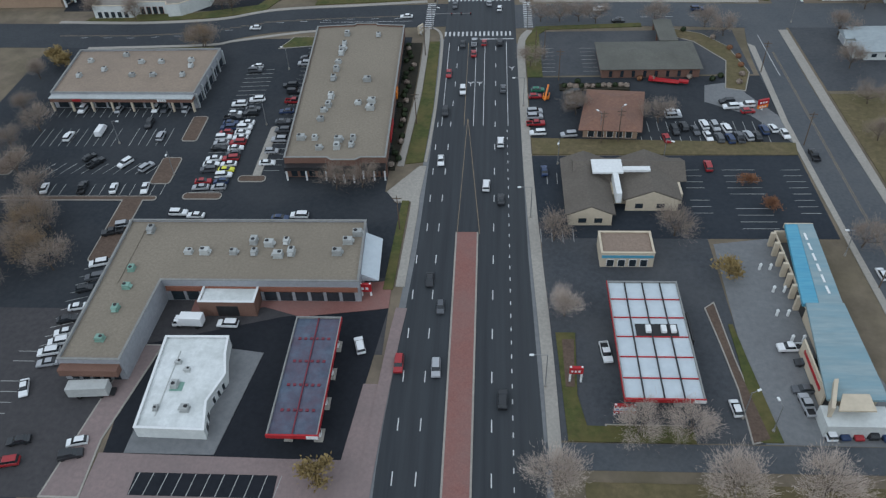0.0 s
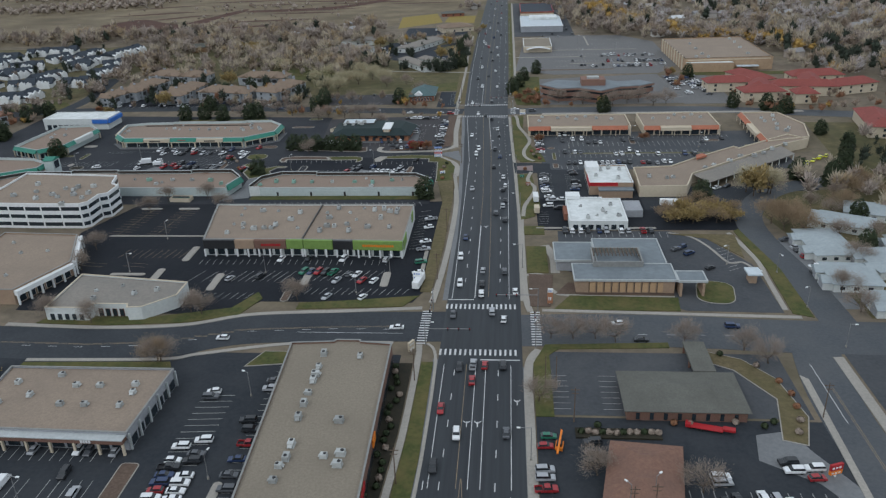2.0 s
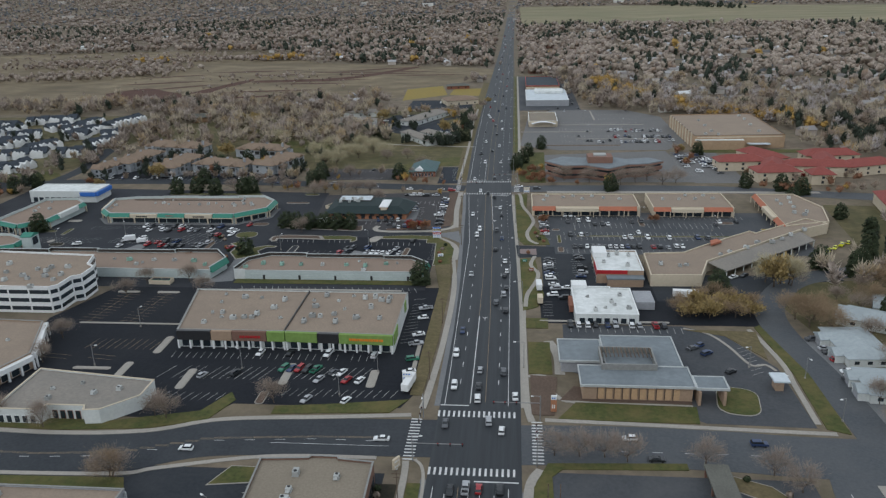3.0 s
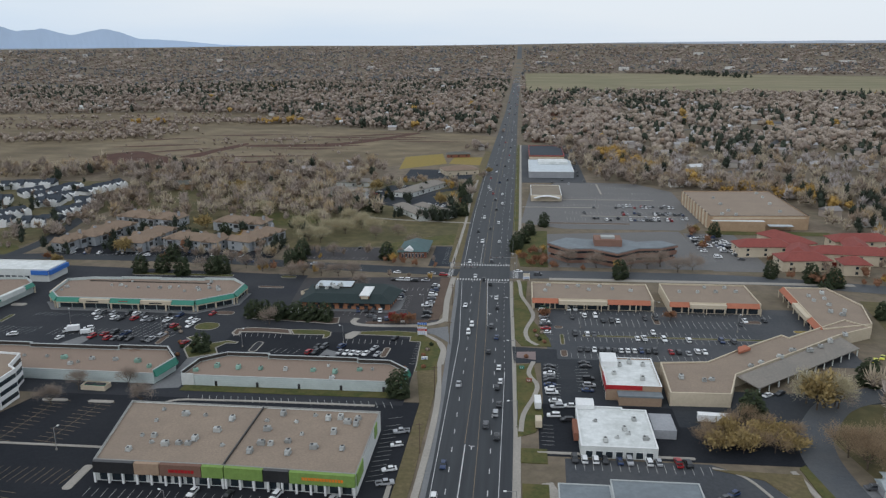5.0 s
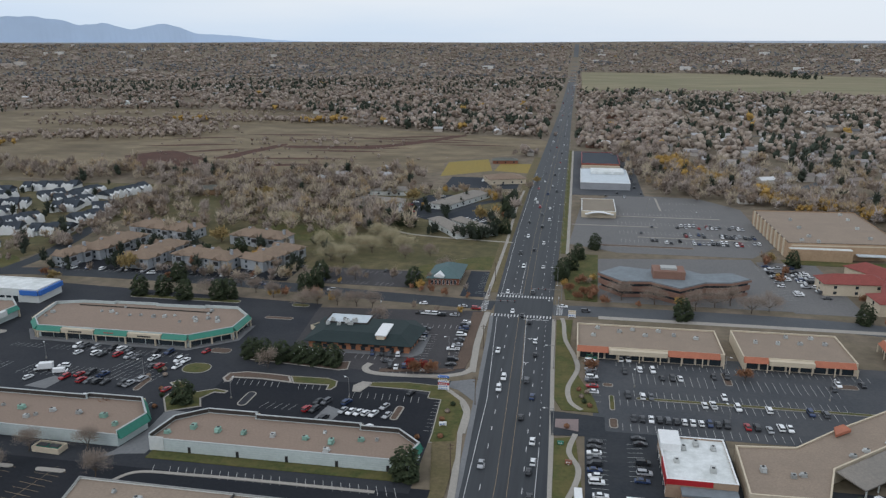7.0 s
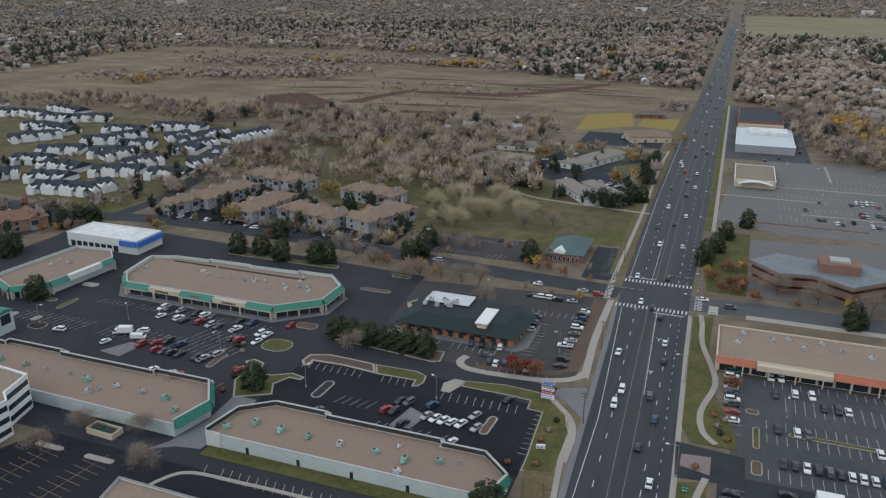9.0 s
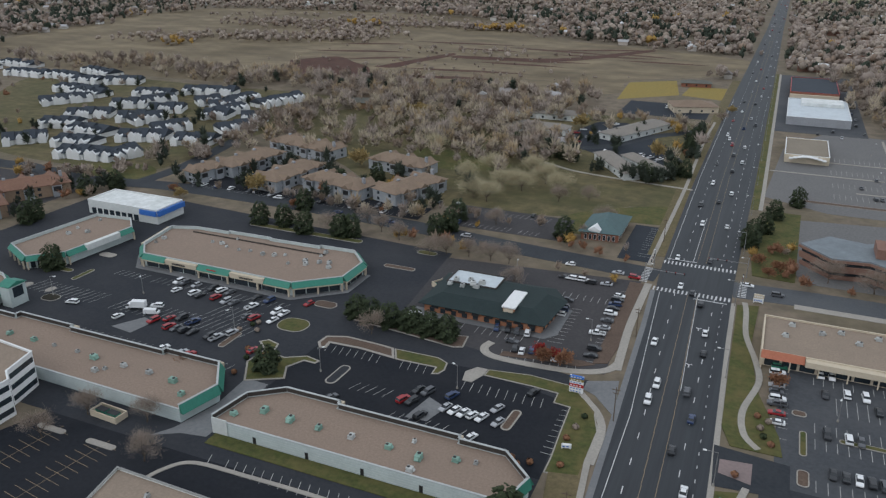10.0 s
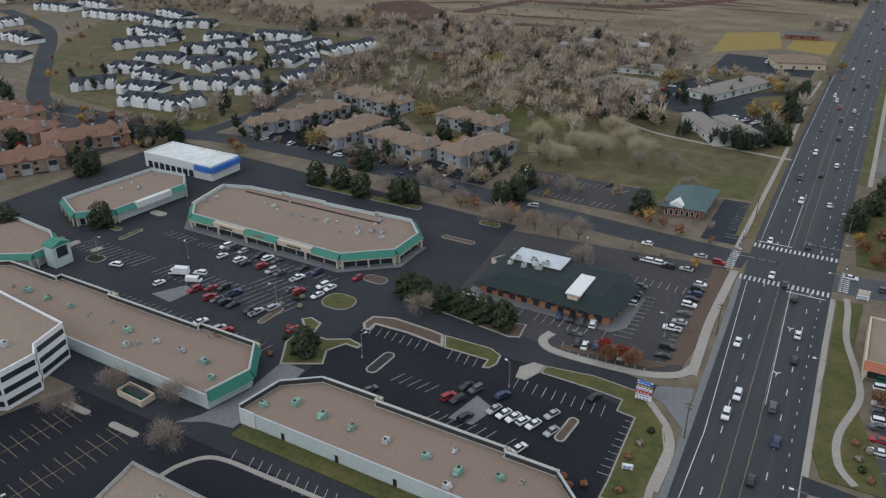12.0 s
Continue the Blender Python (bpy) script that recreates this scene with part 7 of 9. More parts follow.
roof_units("-71,-159.5 -73.5,-157.5 -72.5,-163.5 -74.5,-169.5 -68.5,-169.5", 2.85, "unit", WH, (MED, SMALL))
roof_units("149,477 149,454 149,431 187,498 187,482 185,457 151,418 142,420 184,430", 9.2, "unit", WH, (BIG,))
roof_units("15,252 26,258 37,255 49,257 58,255 32,261 43,261 17,261 82,255 91,255 100,256 110,257 106,263 96,263", 4.7, "unit", WH, (MED,))
roof_units("152,258 150,249 149,240 146,230 150,226 153,232 144,253 144,246 141,200 132,192 126,186 120,181 106,173 97,167 92,163 63,150 71,148 74,149 113,180", 4.7, "unit", WH, (BIG, MED))
roof_units("-210,111 -206,108 -203,117 -200,111 -194,113 -203,121 -196,122 -199,99 -208,119 -194,107 -220,115 -228,110 -225,125 -215,106", 11.0, "unit", WH, (BIG, MED))
roof_units("41,158 45,161 38,150 50,159 48,146", 5.5, "unit", WH, (MED, BIG))
roof_units("37,109.5 38,106.5 34,103.5 41,116.5 30,101.5 28,114.5 43,103.5", 3.65, "unit", WH, (MED, SMALL))
roof_units("-101,242 -100,246 -96,242 -95,248 -91,243 -90,247 -93,245", 6.52, "unit", WH, (BIG, MED))
roof_units("-190,40 -196,60 -186,62 -200,45 -205,70", 5.5, "unit", WH, (MED, SMALL))
roof_units("-150,30 -142,34 -135,28 -128,31 -148,24", 4.6, "unit", WH, (MED, SMALL))


# ---- townhouses and apartments ----
M["slate_blue"] = mat("dark_slate_shingle", (0.045, 0.055, 0.07), (0.033, 0.041, 0.053), 0.8, 0.9, 0.1, 0.1, 0.4)
M["apt_roof"] = mat("tan_shingle", (0.245, 0.18, 0.132), (0.185, 0.137, 0.1), 0.8, 0.95, 0.1, 0.1, 0.4)
M["apt_wall"] = mat("grey_siding", (0.38, 0.4, 0.42), (0.3, 0.32, 0.34), 0.8, 0.9, 0.05, 0.2, 0.4)
M["apt_roof_red"] = mat("russet_shingle", (0.22, 0.125, 0.085), (0.17, 0.095, 0.07), 0.8, 0.95, 0.1, 0.1, 0.4)


def townhouse_row(x, y, deg, units):
    """A terrace: homes of stepped depth and height under broad slate roofs, each with a white gabled bay."""
    b = thing("townhouse_row", x, y, 0, "terrace of white townhouses under dark slate roofs", "townhouse", "townhouses", deg)
    W, D = 6.4, 17.0
    L = units * W
    for k in range(units):
        step = (0, 1.8, 0.6, 2.4, 1.0)[k % 5]
        z1 = (7.4, 6.8, 7.8, 7.1)[k % 4]
        x0, x1 = -L / 2 + W * k, -L / 2 + W * (k + 1)
        w = part("wall", boxed(x0, -D / 2 + step, 0, x1 - 0.02, D / 2 + step, 3.3), M["white"], b)
        gable_roof(w, x0, -D / 2 + step, x1 - 0.1, D / 2 + step, 3.3, z1, 0.6, "slate_blue", "x")
        cx = (x0 + x1) / 2 + (0.9 if k % 2 else -0.9)
        a, c = cx - 2.3, cx + 2.3
        y0, y1 = -D / 2 + step - 2.8 + 0.9 * (k % 3), -D / 2 + step + 4.4
        top = 4.2 + 0.6 * (k % 2)
        bm = boxed(a, y0, 0, c, y1, top)
        vs = [bm.verts.new(v) for v in ((a, y0, top), (c, y0, top), (cx, y0, top + 2.2), (a, y1, top), (c, y1, top), (cx, y1, top + 2.2))]
        for f in ((0, 1, 2), (5, 4, 3), (0, 3, 4, 1), (1, 4, 5, 2), (2, 5, 3, 0)):
            bm.faces.new([vs[i] for i in f])
        bay = part("bay", bm, M["white"], b)
        gable_roof(bay, a + .5, y0 + 1.2, c - .5, y1, top + 0.1, top + 2.45, 0.1, "slate_blue", "y")
    return b


ROWS = {}
# each terrace by the two ends of its front
FRONTS = ((-782, 537, -724, 544), (-693, 533, -650, 534), (-645, 540, -610, 536), (-600, 524, -573, 529), (-566, 533, -539, 545), (-584, 491, -534, 489), (-537, 440, -517, 471), (-482, 454, -457, 467), (-465, 474, -449, 496),
          (-474, 523, -422, 537), (-479, 384, -451, 390), (-482, 413, -456, 426), (-444, 379, -414, 377), (-440, 452, -419, 462), (-392, 453, -371, 458), (-382, 466, -374, 489), (-396, 376, -368, 386), (-388, 401, -373, 424),
          (-357, 384, -333, 389), (-399, 330, -364, 335), (-359, 338, -355, 355), (-454, 338, -438, 354), (-708, 452, -706, 475), (-654, 423, -617, 416), (-580, 365, -560, 373), (-358, 456, -340, 468), (-371, 503, -358, 546),
          (-424, 490, -412, 504), (-553, 482, -524, 481), (-400, 505, -392, 530), (-420, 415, -408, 440), (-345, 420, -332, 440), (-760, 575, -700, 570), (-640, 575, -590, 560), (-425, 350, -400, 352), (-440, 420, -424, 428), (-405, 480, -390, 495), (-500, 500, -470, 505))
for x0, y0, x1, y1 in FRONTS:
    L = math.hypot(x1 - x0, y1 - y0)
    u = max(3, min(7, round(L / 6.4)))
    ux, uy = (x1 - x0) / L, (y1 - y0) / L
    m = pose((x0 + x1) / 2 - uy * 8.5, (y0 + y1) / 2 + ux * 8.5, 0, 0, 0, math.degrees(math.atan2(uy, ux)))
    if u in ROWS:
        copy_thing(ROWS[u], m)
    else:
        ROWS[u] = townhouse_row(0, 0, 0, u)
        ROWS[u].matrix_basis = m


def apartment(x, y, w, d, deg, roofm="apt_roof", wall="apt_wall", h=6.2, rise=3.4, label="two-storey grey apartment house with a tan roof"):
    b, lp = tiled_block("apartment_house", x, y, w, d, deg, h, wall, roofm, label, rise)
    tagged(b, group="apartment houses")
    for k in range(max(2, int(w / 11))):
        cx = -w / 2 + w * (k + 0.5) / max(2, int(w / 11))
        for s in (-1, 1):
            y0, y1 = (-d / 2 - 1.8, -d / 2 + 4) if s < 0 else (d / 2 - 4, d / 2 + 1.8)
            porch = part("gable_bay", boxed(cx - 2.3, y0, 0, cx + 2.3, y1, h), M["apt_wall"], b)
            gable_roof(porch, cx - 2.3, y0, cx + 2.3, y1, h, h + 2.2, 0.5, roofm, "y")
            part("balcony", boxed(cx - 1.8, y0 - .12 if s < 0 else y1 - .02, 3.0, cx + 1.8, y0 + .02 if s < 0 else y1 + .12, 5.4), M["dark_band"], porch)
        part("chimney", boxed(cx + 3.2, -0.7, h + 1.0, cx + 4.6, 0.7, h + rise + 0.9), M["wall_grey"], b)
    return b


for x, y, w, d, deg in ((-279, 361, 42, 17, 79), (-242, 347, 42, 17, 84), (-207, 342, 40, 16, -13), (-170, 352, 38, 17, 70), (-194, 392, 38, 16, -10), (-266, 403, 50, 17, -12), (-288, 332, 20, 10, 75)):
    apartment(x, y, w, d, deg)
for x, y, w, d, deg in ((-354, 270, 40, 20, 57), (-394, 262, 34, 18, 10), (-427, 278, 34, 18, 0), (-350, 232, 34, 20, 60), (-400, 230, 34, 18, 20), (-445, 245, 34, 18, 30)):
    apartment(x, y, w, d, deg, "apt_roof_red", "wall_tan", label="two-storey tan apartment house with a russet roof")
# care home
for x, y, w, d, deg in ((-155, 566, 52, 13, 2), (-150, 521, 42, 13, -3), (-86, 541, 62, 17, 65), (-80, 446, 46, 11, -56), (-64, 451, 40, 9, -48)):
    tagged(tiled_block("care_home", x, y, w, d, deg, 4.2, "wall_white", "roof_gravel", "low care home wing with a grey shingle roof", 2.6)[0], group="care home wings")
b, lp = tiled_block("clubhouse", -60, 640, 34, 24, 20, 4.6, "wall_cream", "apt_roof", "cream single-storey house with a tan hipped roof", 3.4)
b, lp = tiled_block("farm_house", -70, 752, 26, 12, 10, 3.4, "brick", "roof_slate", "small brick house beside a yellow lawn", 2.4)
# shops along the road, far east side
b, lp = flat_building("metal_showroom", "low showroom with a pale blue-white metal roof", rect(9, 616, 52, 694), 6.0, "canopy_top", "wall_grey", 0.3, "white")
part("roof_monitor", boxed(-12, 8, 5.8, 18, 30, 8.2), M["roof_white"], b)
b, lp = flat_building("dark_roof_shop", "shop with a dark roof and red trim", rect(10, 724, 48, 806), 6.0, "slate_blue", "brick", 0.3, "red")
part("front_block", boxed(-19, -44, 0, 19, -41.2, 4.4), M["wall_cream"], b)
b, lp = flat_building("arched_shop", "pale shop with a curved front roof", rect(10, 504, 35, 550), 5.0, "roof_brown", "wall_cream", 0.4, "white")
bm = bmesh.new()
for k in range(9):
    a = math.pi * k / 8
    box(bm, -10 + 2.3 * k, -27, 3.0 + 1.6 * math.sin(a), -7.7 + 2.3 * k, -23.2, 3.5 + 1.6 * math.sin(a))
part("arched_canopy", bm, M["white"], b)
for x, y, w, d in ((110, 1130, 36, 60), (60, 1260, 40, 30), (110, 1230, 50, 26), (55, 1130, 26, 40), (30, 900, 30, 30), (80, 1010, 40, 30)):
    flat_building("far_shop", "long low building with a pale flat roof among trees", rect(x - w / 2, y - d / 2, x + w / 2, y + d / 2), 6.0, "roof_white" if d < 35 else "roof_tan", "brick_brown", 0.3, None)
flat_building("far_school", "long low white building far beyond the meadow", rect(-910, 1370, -850, 1395), 6.0, "roof_white", "wall_white", 0.3, None)
# houses on the east lane
M["home_pale"] = mat("pale_grey_shingle", (0.36, 0.4, 0.415), (0.29, 0.325, 0.34), 0.8, 0.85, 0.1, 0.1, 0.4)
for x, y, w, d, deg in ((118, 78, 15, 24, 2), (117, 50, 16, 17, -4), (134, 62, 14, 20, 4), (134, 100, 20, 13, -28), (151, 112, 18, 14, -20), (150, 74, 15, 20, 0), (168, 96, 16, 18, 10), (122, -14, 15, 17, 0), (142, -24, 17, 17, 0), (150, 20, 20, 14, 0), (126, 30, 15, 13, 0)):
    hb = thing("duplex_house", x, y, 0, "white duplex with a low pale grey roof", "house", "duplex houses", deg)
    lp = rect(-w / 2, -d / 2, w / 2, d / 2)
    part("wall", prism(bmesh.new(), lp, 0, 3.2), M["wall_white"], hb)
    hip_roof(hb, lp, 3.2, 5.2, 0.8, "home_pale", min(w, d) / 2 - 0.6)
    for s in (-1, 1):
        wing = part("garage_wing", boxed(-w / 2 - 3.2, s * d / 4 - 3.0, 0, -w / 2 - .02, s * d / 4 + 3.0, 2.8), M["wall_white"], hb)
        gable_roof(wing, -w / 2 - 3.2, s * d / 4 - 3.0, -w / 2 + 3, s * d / 4 + 3.0, 2.8, 4.5, 0.5, "home_pale", "x", "wing_roof")
        part("garage_door", boxed(-w / 2 - 3.26, s * d / 4 - 2.2, 0.1, -w / 2 - 3.19, s * d / 4 + 2.2, 2.2), M["wall_grey"], wing)
    for k in range(3):
        part("window", boxed(-w / 2 + 2 + k * w / 3.5, -d / 2 - .06, 1.0, -w / 2 + 3.6 + k * w / 3.5, -d / 2 + .02, 2.2), M["glass"], hb)
slab("house_lawn", [(114, 30), (112, 60), (110, 88), (104, 122), (122, 142), (175, 150), (180, 24), (114, 24)], -0.2, -0.004, M["grass_mixed"], "dry lawn round the duplex houses", "grass")


# ---- poles, lamps, signals and signs ----
def lamp_post(x, y, h=8.0, deg=0, arm=1.6, name="lamp_post", label="tall metal parking-lot lamp post"):
    b = thing(name, x, y, 0, label, "lamp post", "lamp posts", deg)
    part("base", cyl(bmesh.new(), 0, 0, 0, 0.7, 0.3, 0.28), M["concrete"], b)
    part("pole", cyl(bmesh.new(), 0, 0, 0.7, h, 0.12, 0.08), M["pole"], b)
    part("arm", boxed(0, -0.05, h - 0.12, arm, 0.05, h), M["pole"], b)
    part("lamp_head", bevel(boxed(arm - 0.3, -0.25, h - 0.18, arm + 0.6, 0.25, h + 0.06), 0.05), M["white"], b)


LAMPS = [(-150, 55), (-148, 87), (-96, 55), (-58, 39), (-48, 55), (42, -167), (47, -170), (77, -119), (11, -81), (40, -81), (30, -64), (24, -67), (96, 31), (94, 57), (99, 6), (-118, 178), (-75, 186), (-160, 190), (-210, 200), (-240, 185), (-84, 270), (-45, 232), (30, 213), (66, 230), (100, 213), (60, 186), (78, 64), (-98, -86), (-120, -70), (-77, -60), (-77, -25), (60, 470), (90, 500), (60, 540)]
for i, (x, y) in enumerate(LAMPS):
    lamp_post(x, y, 8.0, (i * 77) % 360)
for y in range(-160, 1000, 55):
    if -10 < y < 45 or 280 < y < 320:
        continue
    lamp_post(along(RIGHT, y) + 1.2, y, 10.0, 180, 3.0, "street_lamp", "tall metal street lamp arching over the road")


def utility_pole(x, y, h=11.0, deg=0):
    b = thing("utility_pole", x, y, 0, "weathered wooden utility pole with crossarm", "utility pole", "utility poles", deg)
    part("pole", cyl(bmesh.new(), 0, 0, 0, h, 0.17, 0.11), M["wood_pole"], b)
    part("crossarm", boxed(-1.2, -0.07, h - 0.9, 1.2, 0.07, h - 0.72), M["wood_pole"], b)
    part("crossarm", boxed(-0.9, -0.07, h - 2.0, 0.9, 0.07, h - 1.85), M["wood_pole"], b)


for x, y in ((-28.2, 188), (-31.5, 241), (-29.5, 140), (-29.3, 95), (-29.6, 50), (-30.8, -16), (-30.5, -60), (-31.0, -110), (7, -19), (10, -19), (14, -34), (81, -72), (79.5, -30), (24, -71), (29, -70), (-36.5, 336), (81, -130)):
    utility_pole(x, y, 11.0, 90 * ((x > 0) and (y > -30)))


def signal_mast(x, y, deg, arm):
    b = thing("traffic_signal", x, y, 0, "traffic signal on a long mast arm", "traffic signal", "traffic signals", deg)
    part("pole", cyl(bmesh.new(), 0, 0, 0, 8.5, 0.18, 0.13), M["pole"], b)
    part("mast_arm", boxed(0, -0.08, 5.9, arm, 0.08, 6.1), M["pole"], b)
    for k in range(3):
        h = part("signal_head", bevel(boxed(arm - 0.2 - k * 3.4, -0.2, 5.3, arm + 0.2 - k * 3.4, 0.2, 6.5), 0.04), M["dark"], b)
        part("lens", boxed(arm - 0.14 - k * 3.4, -0.24, 6.1, arm + 0.14 - k * 3.4, 0.24, 6.35), M["red"], h)
    part("street_lamp_arm", boxed(0, -0.05, 8.3, 2.2, 0.05, 8.45), M["pole"], b)
    part("lamp_head", bevel(boxed(2.0, -0.2, 8.2, 2.9, 0.2, 8.45), 0.04), M["white"], b)


for x, y, d, a in ((-29.5, 4, 0, 14), (6.5, 27, 180, 14), (5, 3.5, 90, 11), (-29, 26.5, 270, 11), (-37, 288, 0, 15), (0, 309, 180, 15), (-1, 287, 90, 9), (-36, 306, 270, 9)):
    signal_mast(x, y, d, a)


def pylon(name, label, x, y, deg, panels, w, posts=1, h0=1.5):
    """A sign on posts: panels from the bottom up as (height, material)."""
    b = thing(name, x, y, 0, label, "sign", rz=deg)
    z = h0
    tot = h0 + sum(p[0] for p in panels)
    for k in range(posts):
        px = 0 if posts == 1 else -w / 2 + 0.25 + k * (w - 0.5) / (posts - 1)
        part("post", boxed(px - 0.2, -0.2, 0, px + 0.2, 0.2, tot if posts > 1 else h0), M["white"], b)
    for hgt, m in panels:
        p = part("panel", bevel(boxed(-w / 2, -0.35, z, w / 2, 0.35, z + hgt - 0.08), 0.04), M[m], b)
        n = max(2, int(w / 0.9))
        for k in range(n):
            part("bar", boxed(-w / 2 + .3 + k * (w - .6) / n, -0.4, z + hgt * .3, -w / 2 + .3 + (k + .6) * (w - .6) / n, 0.4, z + hgt * .6), M["blue" if m == "white" else "white"], p)
        z += hgt
    return b


pylon("pylon_sign", "tall multi-panel shop sign in white, blue and red", -41.5, 198, 0, [(0.9, "white"), (0.9, "white"), (1.1, "red"), (0.9, "white"), (0.9, "yellow_grass"), (0.9, "blue")], 4.2, 2, 0.4)
pylon("pylon_sign", "orange-brown sign pillar with a pale lit top", 10.8, 32, 0, [(4.2, "brick_orange"), (1.4, "white")], 1.8, 1, 0.3)
pylon("pylon_sign", "red and yellow roadside sign on a low base", 74, -53, 20, [(1.2, "orange"), (1.8, "red")], 3.4, 1, 0.8)
pylon("pylon_sign", "white fuel sign frame with a red panel", 10, -158.5, 0, [(1.9, "red")], 2.8, 2, 2.8)
pylon("price_sign", "low red and white fuel price board", 19, -166.5, 0, [(0.9, "red"), (0.9, "white"), (0.7, "red")], 4.2, 2, 0.6)
pylon("pylon_sign", "white sign frame with a red panel on brick paving", -36.5, -134, 0, [(2.4, "red")], 2.6, 2, 1.6)
pylon("pylon_sign", "white double-sided sign beside the verge", -37.0, 170, 15, [(1.2, "white")], 2.6, 2, 0.5)
pylon("pylon_sign", "tall white shop sign beside the verge", -36.5, 46, 0, [(1.4, "white"), (1.4, "white"), (1.4, "white")], 3.2, 2, 1.0)
pylon("pylon_sign", "white shop sign on a verge corner", -33.5, 0, 60, [(1.6, "wall_cream"), (1.6, "wall_cream")], 2.8, 1, 0.6)
pylon("pylon_sign", "pale plaza sign beside the crossing", 5.5, 286, 0, [(1.6, "white"), (1.6, "wall_cream")], 3.6, 2, 0.4)
pylon("pylon_sign", "small red sign on the verge", 6, 152, 0, [(1.4, "brick")], 2.2, 1, 0.4)
pylon("pylon_sign", "small green panel sign on the verge", 3.2, 164, 0, [(1.2, "green")], 2.0, 1, 0.3)

# trailers and enclosures
def trailer(x, y, deg, L=9.0, W=2.5, material="white", label="white box trailer parked on the asphalt"):
    b = thing("box_trailer", x, y, 0, label, "trailer", rz=deg)
    part("box", bevel(boxed(-L / 2, -W / 2, 0.9, L / 2, W / 2, 3.4), 0.06), M[material], b)
    part("chassis", boxed(-L / 2 + .2, -W / 2 + .3, 0.6, L / 2 + 1, W / 2 - .3, 0.9), M["dark"], b)
    for sy in (-1, 1):
        w = new("wheel", WHEEL[0.38])
        w.parent = b
        w.matrix_basis = pose(-L * .25, sy * (W / 2 - .2), .38)
        w = new("wheel", WHEEL[0.38])
        w.parent = b
        w.matrix_basis = pose(L * .3, sy * (W / 2 - .2), .38)


trailer(-91, -164, 4, 8.5, 2.6, "unit", "grey weathered box trailer in a yard")
trailer(69, 124, -4, 10.5, 2.6)
trailer(-36, 45, 80, 9.0)
trailer(9, 131, 92, 6.5, 2.3)
trailer(9, 116, 92, 4.5, 2.2, "wall_cream", "beige utility trailer on the verge")
b = thing("open_trailer", 49, -36.5, 0, "red lowbed trailer beside the hall", "trailer", rz=-14)
part("bed", bevel(boxed(-5, -1.1, 0.7, 3, 1.1, 1.0), 0.04), M["red"], b)
part("gooseneck", bevel(boxed(3, -0.8, 0.9, 6, 0.8, 1.6), 0.06), M["red"], b)
part("ramp", boxed(-6.4, -1.0, 0.6, -5.05, 1.0, 1.5), M["red"], b)
for sy in (-1, 1):
    for sx in (-3.2, -2.2):
        w = new("wheel", WHEEL[0.38])
        w.parent = b
        w.matrix_basis = pose(sx, sy * 0.95, .38)
b = thing("boom_lift", 9.5, -45, 0, "orange boom lift folded in the dealer lot", "lift", rz=80)
part("chassis", bevel(boxed(-1.6, -1, 0.3, 1.6, 1, 1.2), 0.1), M["orange"], b)
part("boom", bevel(boxed(-4.5, -0.25, 1.6, 5.0, 0.25, 2.1), 0.06), M["orange"], b)
part("turret", bevel(boxed(-1.0, -0.7, 1.2, 1.0, 0.7, 2.0), 0.1), M["dark"], b)
def dumpster_pen(x, y, deg):
    b = thing("dumpster_pen", x, y, 0, "walled waste enclosure with green bins", "enclosure", rz=deg)
    part("screen_wall", ring(bmesh.new(), rect(-5, -2.2, 5, 2.2), rect(-4.7, -1.9, 4.7, 1.9), 0, 1.9), M["wall_cream"], b)
    for x0 in (-4, 0.3):
        d = part("bin", bevel(profile([(x0, 0.1), (x0 + 3.4, 0.1), (x0 + 3.6, 1.7), (x0 - .2, 1.7)], 1.8, 2.0, 1.0), 0.05), M["green"], b)
        part("lid", boxed(x0 - .1, -1.0, 1.72, x0 + 3.5, 1.0, 1.85), M["dark"], d)


dumpster_pen(-160, 133, -3)
dumpster_pen(-108, 254, 60)
for i in range(4):
    b = thing("vacuum_station", 57 + (i % 2) * 1.2, -124 - 7.5 * i, 0, "white car-wash vacuum post", "vacuum", "vacuum stations")
    for k in (-1.2, 1.2):
        part("canister", cyl(bmesh.new(), k, 0, 0.0, 1.5, 0.35, 0.3), M["white"], b)
        part("dome", cyl(bmesh.new(), k, 0, 1.5, 1.9, 0.42, 0.15), M["white"], b)

# mountains far behind the land, on the north-west skyline
def ridge(name, knots, r, color, seed):
    """A skyline: knots of (degrees left of north, height over the level skyline)."""
    bm = bmesh.new()
    prev = None
    a0, a1 = knots[0][0], knots[-1][0]
    n = 160
    for i in range(n + 1):
        a = a0 + (a1 - a0) * i / n
        h = float(np.interp(a, [k[0] for k in knots], [k[1] for k in knots]))
        h = 97 + h * (1 + 0.12 * noise.noise(Vector((a * 0.9, seed, 0)))) + 2.5 * noise.noise(Vector((a * 2.5, seed, 7)))
        x, y = CX - r * math.sin(radians(a)), CY + r * math.cos(radians(a))
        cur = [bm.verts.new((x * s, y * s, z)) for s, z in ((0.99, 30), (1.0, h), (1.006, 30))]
        if prev:
            for j in range(2):
                bm.faces.new((prev[j], cur[j], cur[j + 1], prev[j + 1]))
        prev = cur
    m = mat(name + "_haze_tint", color, tuple(v * 0.94 for v in color), 0.01, 1.0, 0, 0.002, 0.3, stain=tuple(v * 0.92 for v in color), spec=0)
    tagged(part(name, bm, m), "skyline mountains with haze painted into their blue", "mountains", kind="structure")


